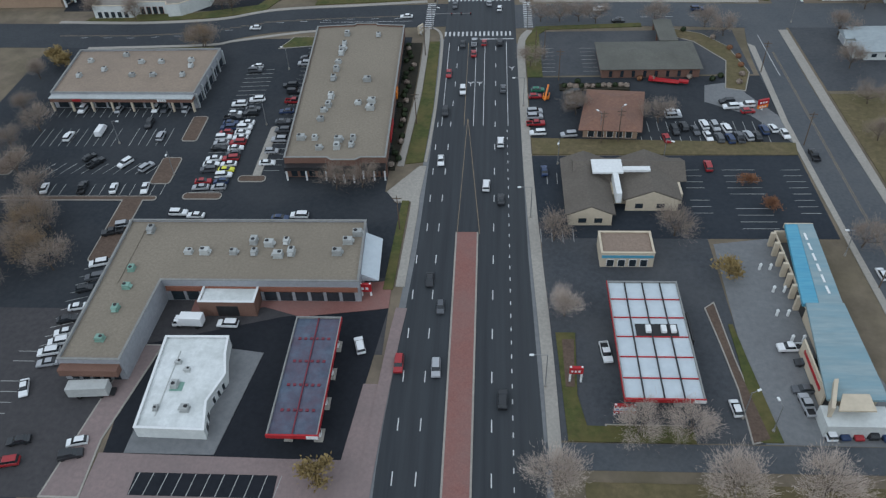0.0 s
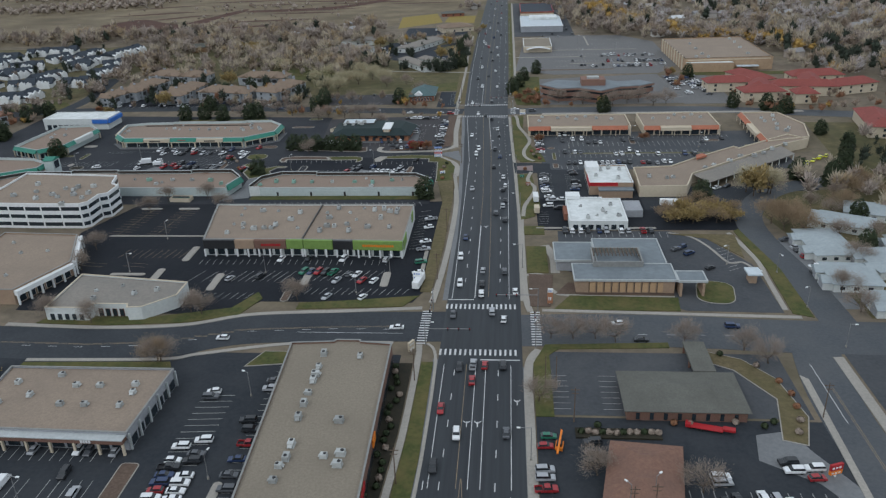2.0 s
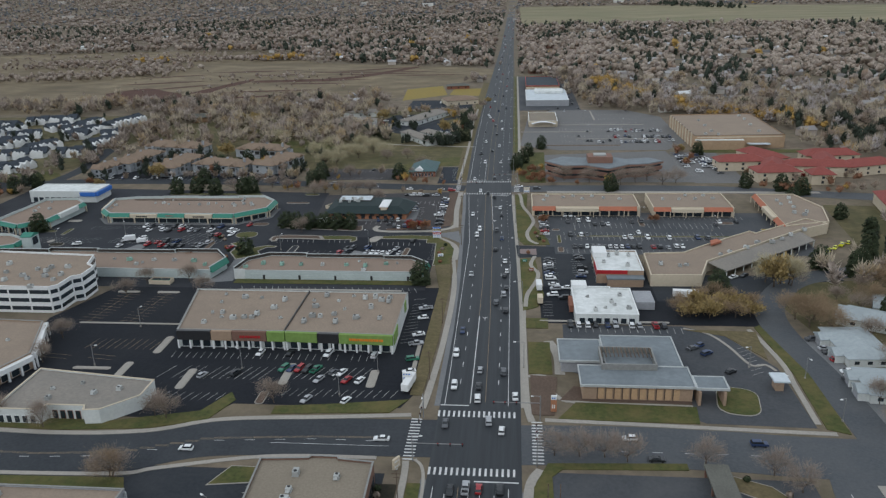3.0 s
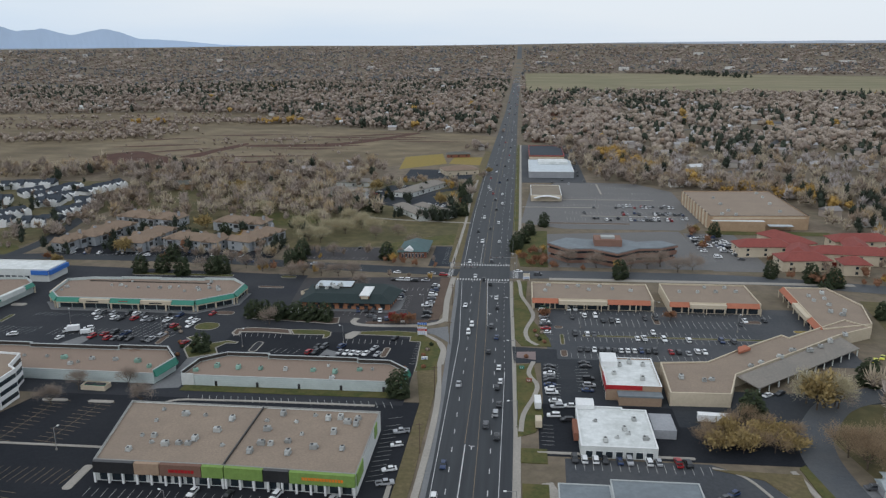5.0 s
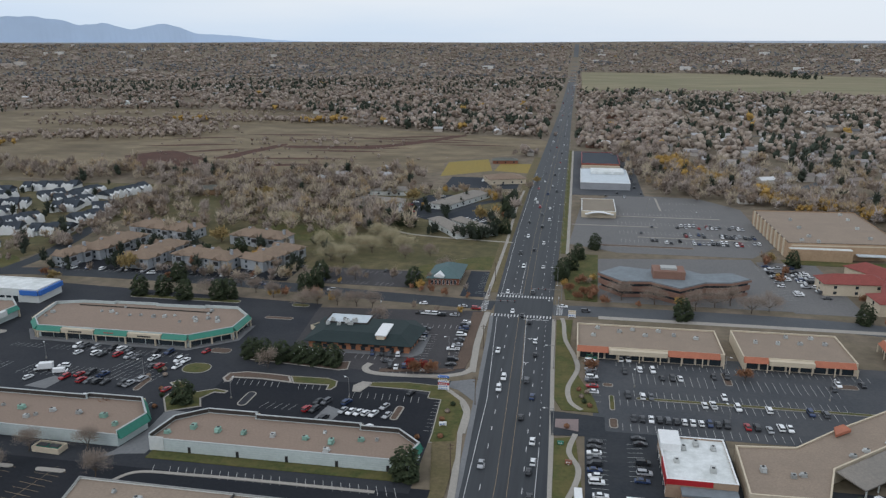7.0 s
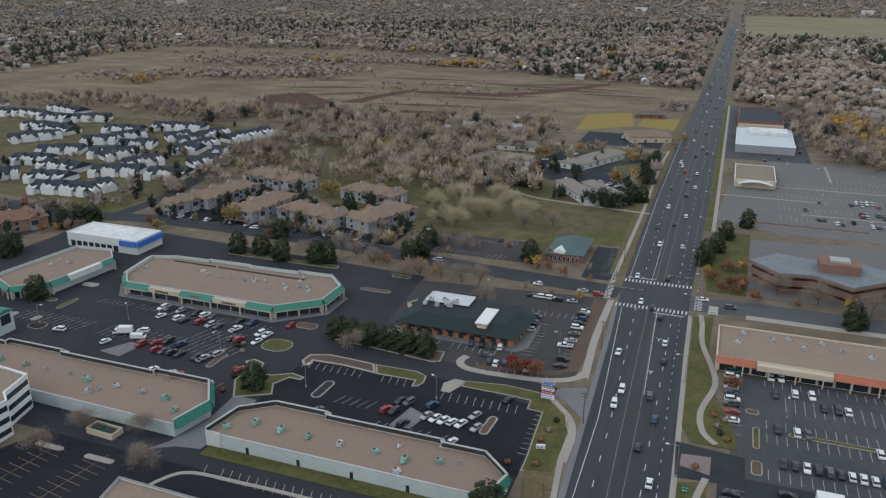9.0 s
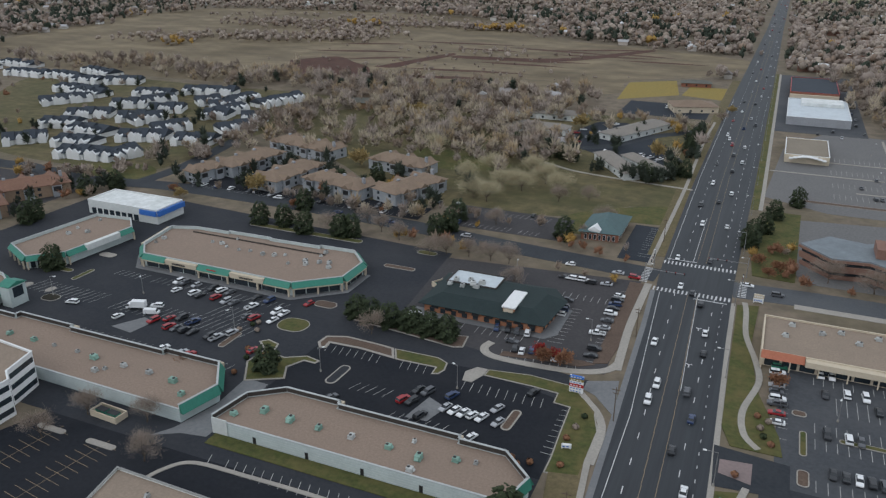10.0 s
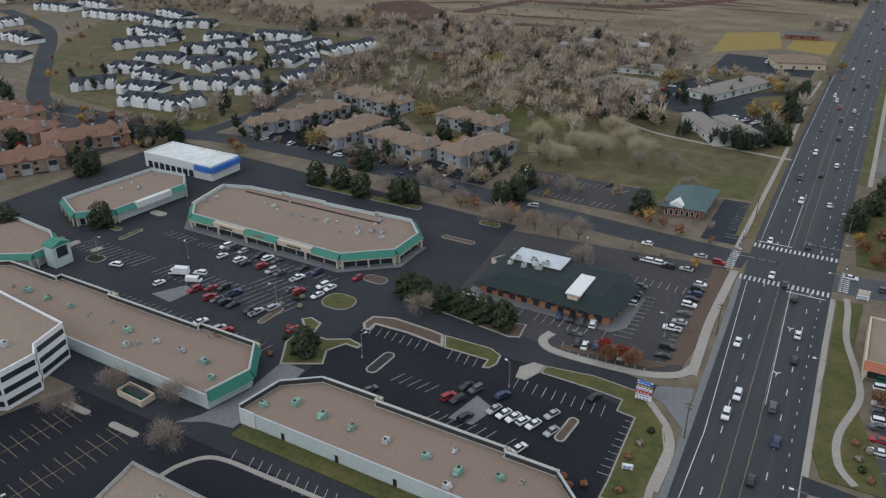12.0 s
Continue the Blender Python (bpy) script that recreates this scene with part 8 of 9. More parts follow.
# haze is painted in: both skylines get a pale blue base colour
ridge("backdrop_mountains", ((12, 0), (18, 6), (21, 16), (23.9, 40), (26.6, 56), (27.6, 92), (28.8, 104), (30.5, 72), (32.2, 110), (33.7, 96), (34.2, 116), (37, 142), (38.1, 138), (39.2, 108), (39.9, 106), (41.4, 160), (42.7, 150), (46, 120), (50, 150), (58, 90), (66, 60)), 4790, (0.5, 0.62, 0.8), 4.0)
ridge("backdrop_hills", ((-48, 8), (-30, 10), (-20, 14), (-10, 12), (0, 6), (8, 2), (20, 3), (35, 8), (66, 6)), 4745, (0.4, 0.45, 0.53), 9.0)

# ---- trees ----
TREE = {
    "bare": [(0.21, 0.168, 0.138), (0.3, 0.245, 0.2), (0.25, 0.2, 0.165), (0.36, 0.3, 0.25)],
    "umber": [(0.24, 0.175, 0.115), (0.34, 0.25, 0.16), (0.19, 0.14, 0.095)],
    "pale": [(0.42, 0.35, 0.3), (0.52, 0.445, 0.385), (0.36, 0.295, 0.25)],
    "willow": [(0.38, 0.335, 0.22), (0.5, 0.45, 0.31), (0.36, 0.31, 0.2)],
    "gold": [(0.26, 0.19, 0.08), (0.36, 0.27, 0.12), (0.2, 0.155, 0.08)],
    "rust": [(0.2, 0.1, 0.06), (0.27, 0.14, 0.075), (0.16, 0.085, 0.06)],
    "scarlet": [(0.3, 0.03, 0.025), (0.22, 0.035, 0.03)],
    "green": [(0.03, 0.042, 0.022), (0.05, 0.062, 0.032), (0.022, 0.031, 0.018)],
}
for k, cols in TREE.items():
    M["leaf_" + k] = island_mat("foliage_" + k, cols)
M["bark"] = mat("bark", (0.11, 0.085, 0.065), (0.075, 0.058, 0.045), 3, 0.95, 0.2, 0.5, 0.3)


def mesh_from(name, verts, faces, material):
    me = bpy.data.meshes.new(name)
    nf, k = faces.shape
    me.vertices.add(len(verts))
    me.vertices.foreach_set("co", np.asarray(verts, np.float32).ravel())
    me.loops.add(nf * k)
    me.loops.foreach_set("vertex_index", faces.astype(np.int32).ravel())
    me.polygons.add(nf)
    me.polygons.foreach_set("loop_start", np.arange(0, nf * k, k, dtype=np.int32))
    me.polygons.foreach_set("loop_total", np.full(nf, k, np.int32))
    me.update(calc_edges=True)
    me.materials.append(material)
    return me


def quads_at(centres, a, b):
    """Free quads: centres (n,3) and half-axes a, b (n,3)."""
    v = np.stack([centres - a - b * 0.35, centres + a * 0.2 - b, centres + a + b * 0.3, centres - a * 0.1 + b], 1).reshape(-1, 3)
    return v, np.arange(len(v)).reshape(-1, 4)


def limb(bm, p, q, r0, r1):
    d = (q - p).normalized()
    u = d.orthogonal().normalized()
    w = d.cross(u)
    lo = [bm.verts.new(p + (u * math.cos(t) + w * math.sin(t)) * r0) for t in (0, 1.571, 3.142, 4.712)]
    hi = [bm.verts.new(q + (u * math.cos(t) + w * math.sin(t)) * r1) for t in (0, 1.571, 3.142, 4.712)]
    for i in range(4):
        bm.faces.new((lo[i], lo[(i + 1) % 4], hi[(i + 1) % 4], hi[i]))
    bm.faces.new(lo[::-1])
    bm.faces.new(hi)


def make_tree(kind, seed, h, r, label):
    rng = np.random.default_rng(seed)
    rr = random.Random(seed)
    t = thing("tree" if kind != "green" else "evergreen_tree", 0, 0, 0, label, "tree", "trees")
    bm = bmesh.new()
    crown = None
    if kind == "green":
        limb(bm, Vector((0, 0, 0)), Vector((0, 0, h * 0.9)), 0.22, 0.05)
        n = 1300
        k = rng.random(n)
        z = h * (0.04 + 0.94 * (1 - k ** 0.62)) + rng.normal(0, 0.2, n)
        u = np.clip(z / h, 0, 1)
        ang = rng.random(n) * 6.2832
        lobes = 1 + 0.22 * np.sin(ang * 3 + seed + 4 * u) + 0.18 * np.sin(ang * 5 - z * 1.7)
        rad = r * np.clip(1 - ((u - 0.36) / 0.66) ** 2, 0.02, 1) ** 0.6 * lobes * (0.6 + 0.4 * rng.random(n) ** 0.5)
        c = np.stack([rad * np.cos(ang), rad * np.sin(ang), z - 0.15 * rad], 1)
        out = np.stack([np.cos(ang), np.sin(ang), np.full(n, -0.35)], 1)
        side = np.stack([-np.sin(ang), np.cos(ang), rng.normal(0, 0.3, n)], 1)
        s = (0.22 + 0.26 * rng.random(n))[:, None] * r / 3.0
        v, f = quads_at(c, out * s * 1.2, side * s)
    else:
        top = Vector((rr.uniform(-.3, .3), rr.uniform(-.3, .3), h * 0.2))
        limb(bm, Vector((0, 0, 0)), top, 0.24 * h / 9, 0.16 * h / 9)
        tips = []
        for i in range(8):
            a = i * 2.4 + rr.uniform(-.3, .3)
            ln = h * rr.uniform(0.3, 0.52)
            el = rr.uniform(0.5, 1.4)
            q = top + Vector((math.cos(a) * math.cos(el) * ln * r / (h * .42), math.sin(a) * math.cos(el) * ln * r / (h * .42), math.sin(el) * ln))
            limb(bm, top, q, 0.11 * h / 9, 0.05 * h / 9)
            for j in range(4):
                d = Vector((rr.gauss(0, 1), rr.gauss(0, 1), rr.uniform(0.2, 1.4))).normalized() * h * 0.18
                limb(bm, q, q + d, 0.045 * h / 9, 0.025)
                tips.append(q + d * 0.5)
                tips.append(q + d)
            tips.append(q)
        n = {"bare": 3000, "pale": 4800, "willow": 4000, "umber": 4000, "gold": 900, "rust": 900, "scarlet": 500}[kind]
        tip = np.array([tuple(p) for p in tips])[rng.integers(0, len(tips), n)]
        wide = 0.2 if kind in ("bare", "pale", "willow", "umber") else 0.26
        c = tip + rng.normal(0, 1, (n, 3)) * np.array([r * wide, r * wide, h * .1])
        c[:, 2] = np.maximum(c[:, 2], h * 0.14)
        cz = np.array([0, 0, h * 0.42])
        out = c - cz
        out /= np.linalg.norm(out, axis=1)[:, None] + 1e-6
        out += rng.normal(0, 0.55, (n, 3)) + np.array([0, 0, 0.45])
        side = np.cross(out, rng.normal(0, 1, (n, 3)))
        side /= np.linalg.norm(side, axis=1)[:, None] + 1e-6
        if kind in ("bare", "pale", "willow", "umber"):
            ln = (0.3 + 0.5 * rng.random(n))[:, None] * h / 10
            w = side * (0.026 + 0.034 * rng.random(n))[:, None] * h / 10
            v = np.stack([c - w, c + w, c + out * ln], 1).reshape(-1, 3)
            f = np.arange(len(v)).reshape(-1, 3)
        else:
            s = (0.22 + 0.25 * rng.random(n))[:, None] * h / 9
            v, f = quads_at(c, out * s, side * s)
    part("trunk", bm, M["bark"], t)
    crown = new("crown", mesh_from("crown", v, f, M["leaf_" + kind]))
    crown.parent = t
    return t


LABEL = {"pale": "large pale bare tree with fine twigs by the lane", "umber": "large brown tree keeping its last dry leaves", "bare": "bare grey-brown deciduous tree in a bed", "willow": "large pale bare tree on rough grass", "gold": "tree with golden autumn leaves", "rust": "tree with rust-brown autumn leaves", "scarlet": "small tree with scarlet autumn leaves", "green": "bushy dark green conifer tree"}
GROVE = {}


def plant(kind, text, h, r, z=0.05):
    for s in text.split():
        x, y = (float(v) for v in s.split(","))
        key = (kind, h, random.randrange(3))
        m = pose(x, y, z, 0, 0, random.uniform(0, 360))
        if key not in GROVE:
            GROVE[key] = make_tree(kind, len(kind) + key[2] * 13 + int(h * 10), h, r, LABEL[kind])
            GROVE[key].matrix_basis = m
            continue
        copy_thing(GROVE[key], m @ Matrix.Diagonal((1, 1, 1, 1)))


plant("green", "-126,216 -120,215 -112,214.5 -104,214.5 -97,214 -90,213.5 -134,172", 9.5, 3.7)
plant("green", "-261,204 -204,285 -216,283 -173,284 -168,286 -190,281 -79,322 -133,302 -130,311 -318,296 -327,284 -317,239 -320,246 -290,184 -208,309 -132,326 57,292 83,129 -42.5,136 135,160 159,292 168,284", 11.5, 4.0)
plant("green", "-117,456 -109,453 -63,433 -59,428 -48,447 -47,522 -43,538 -41,445 0,354 4,366 8,388 18,414 -382,249 -211,350 -198,368 140,300 131,392 -1,345 -150,470 -46,500", 11.0, 3.6)
plant("bare", "-126,279 -120,283 -110,284 -100,284 -92,284 -67,352 -113,327 -95,372 -81,380 -34,600 -83,264 -239,362 -181,290 -170,305 -146,290 -158,296", 9.0, 4.6)
plant("bare", "-136,121 -166,131 -148,135 -115,206 -78,33 -170,56 -174,76 -169,118 -145,15 -109,22 -113,23 -162,19", 8.5, 4.4)
plant("pale", "5,-184 36.5,-184 52,-184 67,-184", 10.5, 5.6)
plant("pale", "21,-171.3 31,-171 9,-140", 8.0, 4.2)
plant("bare", "38,-112 -111,-8 -148,-63 -144,-86 -124,-110 -131,-106 -116,-126 -127,-120", 9.5, 4.8)
plant("bare", "5,-25 8,-114 82,-116 -128,-134 -134,-95 18,-55 42,-60 17,9 24,9 51,7 68,3 73,-4 10,9 -43,-92 -50,-93 30,7", 8.6, 4.2)
plant("umber", "109,97 115,93 113,104 106,104", 12.0, 6.2)
plant("umber", "-112,-8 -141,-112 -150,-120 -136,-128 -128,-112 -146,-132 -122,-122", 9.0, 4.8)
plant("bare", "91,306 46,312 30,316 83,316 100,310 65,306 75,312 115,140", 11.0, 6.2)
plant("willow", "-138,361 -129,381 -118,382 -110,399 -145,410 -193,440 -123,416 -129,357 -152,388 -100,388", 12.5, 7.0)
plant("bare", "106,-50 102,-70 110,-96 104,-128 108,-150 102,-178 -140,-116 -150,-88 -158,-52 -163,-30 -208,30 -222,52 -240,76 -256,96 128,122 142,134 158,142 172,156 186,176 200,190 216,208 134,114 180,164 -146,-104 -153,-72", 8.0, 4.0)
plant("green", "150,160 168,190 178,212 172,236 158,270 146,150 155,166 163,176", 9.0, 3.2)
plant("bare", "112,28 111,42 126,66 127,88 140,86 143,50 160,84 128,16 134,-6 112,-4 108,-28", 9.0, 4.6)
plant("umber", "140,118 150,134 164,128 176,140 186,152 158,146", 10.0, 5.0)
plant("green", "133,76 142,108 160,110 170,118", 10.0, 3.2)
plant("rust", "61,-91 64,-101 24,-52", 3.6, 2.2)
plant("gold", "67,105 74,104 90,106 80,112 71,113 88,114", 7.5, 4.4)
plant("umber", "63,107 84,105 77,108 66,113 84,118 92,112 74,118 80,124", 7.0, 4.6)
plant("gold", "108,137 112,141", 14.0, 5.0)
plant("willow", "116,139 106,142", 14.0, 5.0)
plant("gold", "-246,530 -240,524 -254,526 -222,391 -125,541 -62,480 -247,323", 11.0, 4.6)
plant("gold", "-277,298 -162,-18 -157,-22 48,-127 -40,-183 120,400 -30,640", 6.0, 2.6)
plant("rust", "-45,489 -119,418 73,226 11,320 4,325 8,312 150,330 -286,304 -214,309 -128,395 -49,212 -56,212 -158,162 14,226", 5.0, 2.5)
plant("scarlet", "-363,250 -358,258 -374,246 -58,214.5 -52,213.5 -330,300 180,318 185,312", 5.0, 2.2)

# shrubs, as low rounded clumps of leaves
def shrub(x, y, kind):
    key = ("shrub", kind)
    m = pose(x, y, 0.12, 0, 0, random.uniform(0, 360))
    if key not in GROVE:
        rng = np.random.default_rng(5)
        n = 170
        d = rng.normal(0, 1, (n, 3))
        d /= np.linalg.norm(d, axis=1)[:, None]
        c = d * np.array([1, 1, 0.75]) * (0.6 + 0.4 * rng.random((n, 1))) + np.array([0, 0, 0.7])
        sd = np.cross(d, rng.normal(0, 1, (n, 3)))
        v, f = quads_at(c, np.cross(d, sd) * 0.22, sd * 0.22)
        ob = new("shrub", mesh_from("shrub", v, f, M["leaf_" + kind]))
        tagged(ob, {"green": "dark green shrub", "rust": "rust-brown autumn shrub", "bare": "dry bare shrub"}[kind] + " in a planting bed", "shrub", "shrubs")
        GROVE[key] = ob
        ob.matrix_basis = m
        return
    copy_thing(GROVE[key], m)


for i in range(26):
    shrub(-36.2 + random.uniform(-1.6, 2.2), -82 + i * 2.9, "green" if i % 4 else "bare")
for i in range(12):
    shrub(15.5 + i * 1.8, -39 + random.uniform(-.6, .6), "bare" if i % 3 else "green")
for x, y in ((73, -14), (74.5, -20), (74, -26), (73, -32), (71, -37), (69, -6), (60, 0), (56, -33.5), (63, -35), (66, -33), (20, -36), (40, -34.5), (44, -34.5), (24, -46), (22, -55), (-152, 192), (-156, 195), (-158, 190), (-155, 197), (-140, 178), (-144, 175), (-147, 180), (-142, 166), (-146, 163), (-150, 160), (-262, 186), (-264, 188), (-260, 184), (-36, 186), (-37, 180), (-38, 174), (-36.5, 162), (-44, 160), (-47, 158), (-49, 160), (10, 200), (12, 204), (9, 206), (11, 196), (13, 193), (5, 176), (-157, 165)):
    shrub(x, y, random.choice(("green", "rust", "rust", "bare")))

# ---- far woods: stuff ----
WOOD_OUT = [
    [(-300, 440), (-135, 425), (-120, 470), (-150, 545), (-290, 540)], [(-480, 570), (-800, 585), (-960, 760), (-960, 930), (-655, 805), (-439, 650)],
    [(-655, 800), (-1000, 950), (-1000, 1230), (-700, 1290), (-500, 1270), (-360, 1190), (-316, 1061), (-30, 960), (-30, 834), (-120, 757), (-125, 675), (-293, 650), (-439, 645)],
    [(-135, 650), (-135, 790), (-30, 790), (-30, 560), (-60, 425), (-90, 425), (-130, 500), (-190, 530), (-190, 575), (-125, 600)],
    [(-30, 300), (-30, 860), (70, 860), (64, 600), (140, 560), (215, 512), (215, 395), (260, 300), (200, 160), (88, 130), (88, -300), (-30, -300)],
    [(-345, 300), (-345, 130), (-340, -300), (-30, -300), (-30, 420), (-60, 425), (-100, 425), (-140, 425), (-200, 432), (-290, 440), (-300, 370)],
    [(-345, 310), (-325, 560), (-480, 565), (-800, 585), (-800, 430), (-600, 360), (-460, 300)],
    [(8, 1875), (200, 1865), (437, 1845), (794, 1740), (1200, 1695), (1500, 2400), (1100, 2600), (657, 2780), (350, 2860), (8, 2890)],
    [(90, -10), (190, 0), (190, 120), (95, 140)], [(-40, 1800), (-40, 420), (2, 420), (2, 1800)],
    [(-460, 220), (-330, 220), (-330, 300), (-460, 310)],
]


def inside(px, py, poly):
    res = np.zeros(len(px), bool)
    n = len(poly)
    for i in range(n):
        x0, y0 = poly[i]
        x1, y1 = poly[(i + 1) % n]
        c = ((y0 > py) != (y1 > py)) & (px < (x1 - x0) * (py - y0) / (y1 - y0 + 1e-9) + x0)
        res ^= c
    return res


def noise2(x, y, s, off):
    """Smooth value noise on arrays, 0 to 1."""
    x, y = x / s + off, y / s + off * 1.7
    xi, yi = np.floor(x).astype(np.int64), np.floor(y).astype(np.int64)
    fx, fy = x - xi, y - yi
    fx, fy = fx * fx * (3 - 2 * fx), fy * fy * (3 - 2 * fy)

    def hsh(a, b):
        h = (a * 374761393 + b * 668265263) & 0x7fffffff
        h = ((h ^ (h >> 13)) * 1274126177) & 0x7fffffff
        return (h & 0xffff) / 65535.0
    return (hsh(xi, yi) * (1 - fx) + hsh(xi + 1, yi) * fx) * (1 - fy) + (hsh(xi, yi + 1) * (1 - fx) + hsh(xi + 1, yi + 1) * fx) * fy


rng = np.random.default_rng(11)


def wood_points(r0, r1, area):
    """Tree places in the wedge of country north of the road, one for so many square metres."""
    a0, a1 = radians(-40), radians(66)
    n = int((a1 - a0) / 2 * (r1 ** 2 - r0 ** 2) / area)
    r = np.sqrt(rng.random(n) * (r1 ** 2 - r0 ** 2) + r0 ** 2)
    a = a0 + (a1 - a0) * rng.random(n)
    x, y = CX - r * np.sin(a), CY + r * np.cos(a)
    ok = np.ones(n, bool)
    for p in WOOD_OUT:
        ok &= ~inside(x, y, p)
    ok &= ~((x > along(LEFT, 900) - 7) & (x < along(RIGHT, 900) + 7))
    clump = noise2(x, y, 60, 3.1) * 0.6 + noise2(x, y, 22, 8.2) * 0.4
    ok &= rng.random(n) < np.clip(clump * 2.6 - 0.35, 0.12, 1) * np.where((x > 110) & (y > 590) & (y < 1650), 0.72, 1.0)
    return x[ok], y[ok]


PHI = (1 + 5 ** 0.5) / 2
ICO_V = np.array([(-1, PHI, 0), (1, PHI, 0), (-1, -PHI, 0), (1, -PHI, 0), (0, -1, PHI), (0, 1, PHI), (0, -1, -PHI), (0, 1, -PHI), (PHI, 0, -1), (PHI, 0, 1), (-PHI, 0, -1), (-PHI, 0, 1)]) / 1.902
ICO_F = np.array([(i, j, k) for i in range(12) for j in range(i + 1, 12) for k in range(j + 1, 12) if max(np.linalg.norm(ICO_V[p] - ICO_V[q]) for p, q in ((i, j), (j, k), (i, k))) < 1.1])
OCT_V = np.array([(1, 0, 0), (-1, 0, 0), (0, 1, 0), (0, -1, 0), (0, 0, 1), (0, 0, -1)], float)
OCT_F = np.array([(0, 2, 4), (2, 1, 4), (1, 3, 4), (3, 0, 4), (2, 0, 5), (1, 2, 5), (3, 1, 5), (0, 3, 5)])


def outward(v, f):
    """Turns every triangle of a round solid to face away from its middle."""
    n = np.cross(v[f[:, 1]] - v[f[:, 0]], v[f[:, 2]] - v[f[:, 0]])
    flip = (n * v[f].mean(1)).sum(1) < 0
    f[flip] = f[flip][:, ::-1]
    return f


ICO_F, OCT_F = outward(ICO_V, ICO_F), outward(OCT_V, OCT_F)


def wood(name, x, y, lumps, leaves, size, height, half, kind, label):
    """Joined crowns: each tree a few dense knots of branches and, round them, fans of rising twigs."""
    n = len(x)
    if not n:
        return
    near = leaves > 100
    leafy = kind in ("green", "slate", "gold", "russet")
    s = rng.uniform(0.6, 1.3, (n, 1, 1))
    foot = np.stack([x, y, np.array([ground_z(a, b) for a, b in zip(x, y)])], 1)[:, None, :]
    lump = rng.normal(0, 1, (n, lumps, 3))
    lump /= np.linalg.norm(lump, axis=2)[:, :, None]
    lump *= np.array([0.62, 0.62, 0.5]) * rng.uniform(0.5, 1.1, (n, lumps, 1))
    r = rng.uniform(0.34, 0.56, (n, lumps, 1)) * (0.8 if near else 1.0)
    if kind in ("green", "slate"):
        k = 0.62 - 0.5 * lump[:, :, 2:3]
        lump = lump * np.concatenate([k, k, np.ones_like(k) * 1.3], 2)
        r = r * (0.95 - 0.45 * lump[:, :, 2:3])
    elif not leafy:
        k = 0.8 + 0.35 * lump[:, :, 2:3]
        lump = lump * np.concatenate([k, k, np.ones_like(k)], 2)
    core = r if leafy or not near else r * 0.72
    unit = np.array([size, size, height * 0.5])
    V, F = (ICO_V, ICO_F) if half < 2.3 and not (near and not leafy) else (OCT_V, OCT_F)
    vs = lump[:, :, None, :] + V * core[:, :, None, :] * rng.uniform(0.6, 1.35, (n, lumps, len(V), 1))
    vs = vs * unit * s[:, :, :, None] + np.array([0, 0, height * 0.55]) * s[:, :, :, None] + foot[:, :, None, :]
    nl = n * lumps
    v1 = vs.reshape(-1, 3)
    f1 = (F[None] + (np.arange(nl) * len(V))[:, None, None]).reshape(-1, 3)
    pick = rng.integers(0, lumps, (n, leaves))
    d = rng.normal(0, 1, (n, leaves, 3))
    d /= np.linalg.norm(d, axis=2)[:, :, None]
    rows = np.arange(n)[:, None]
    c = lump[rows, pick] + d * r[rows, pick] * (0.9 if leafy else 0.75)
    c = c * unit * s + np.array([0, 0, height * 0.55]) * s + foot
    side = np.cross(d, rng.normal(0, 1, d.shape))
    side /= np.linalg.norm(side, axis=2)[:, :, None] + 1e-6
    hs = half * rng.uniform(0.5, 1.2, (n, leaves, 1)) * s
    up = (d + np.array([0, 0, 0.5])) * hs if leafy else (d * 0.9 + np.array([0, 0, 0.7 if near else 0.35])) * hs * (1.15 if near else 0.7)
    thin = 0.2 if near else 0.3
    v2 = np.stack([c - side * hs * thin, c + side * hs * thin, c + up * 1.3], 2).reshape(-1, 3)
    f2 = np.arange(len(v2)).reshape(-1, 3) + len(v1)
    skin = M["wood_" + kind] if near or leafy else M["wood_motley_pale" if kind in ("straw", "buff", "haze_grey") else "wood_motley"]
    me = mesh_from(name, np.concatenate([v1, v2]), np.concatenate([f1, f2]), skin)
    # shade within the crown is painted: inner knots get a mostly darker brown
    if near and not leafy:
        me.materials.append(M["wood_core_shade"])
        me.polygons.foreach_set("material_index", (np.arange(len(me.polygons)) < len(f1)).astype(np.int32))
    tagged(new(name, me), label, "woods", kind="stuff")


def tones(c):
    return [tuple(v * k for v in c) for k in (0.82, 1.0, 1.14)]


# the last two tones put the haze of distance into the tree colour
for k, c in (("straw", (0.43, 0.37, 0.28)), ("mauve", (0.37, 0.315, 0.275)), ("brown", (0.3, 0.235, 0.18)), ("buff", (0.38, 0.295, 0.19)), ("dusk", (0.22, 0.18, 0.152)), ("core_shade", (0.25, 0.205, 0.17)),
             ("green", (0.046, 0.056, 0.042)), ("gold", (0.34, 0.22, 0.07)), ("russet", (0.22, 0.115, 0.07)), ("haze_grey", (0.42, 0.385, 0.375)), ("slate", (0.15, 0.155, 0.165))):
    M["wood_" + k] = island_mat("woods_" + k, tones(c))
M["wood_motley"] = island_mat("woods_motley", [(0.13, 0.105, 0.09), (0.3, 0.25, 0.215), (0.19, 0.148, 0.12), (0.33, 0.28, 0.245), (0.16, 0.125, 0.105), (0.27, 0.2, 0.15)])
M["wood_motley_pale"] = island_mat("woods_motley_pale", [(0.2, 0.165, 0.135), (0.38, 0.325, 0.275), (0.25, 0.2, 0.155), (0.35, 0.3, 0.26)])
BARE = ("straw", "mauve", "mauve", "brown", "buff", "brown", "dusk", "mauve", "straw", "dusk")
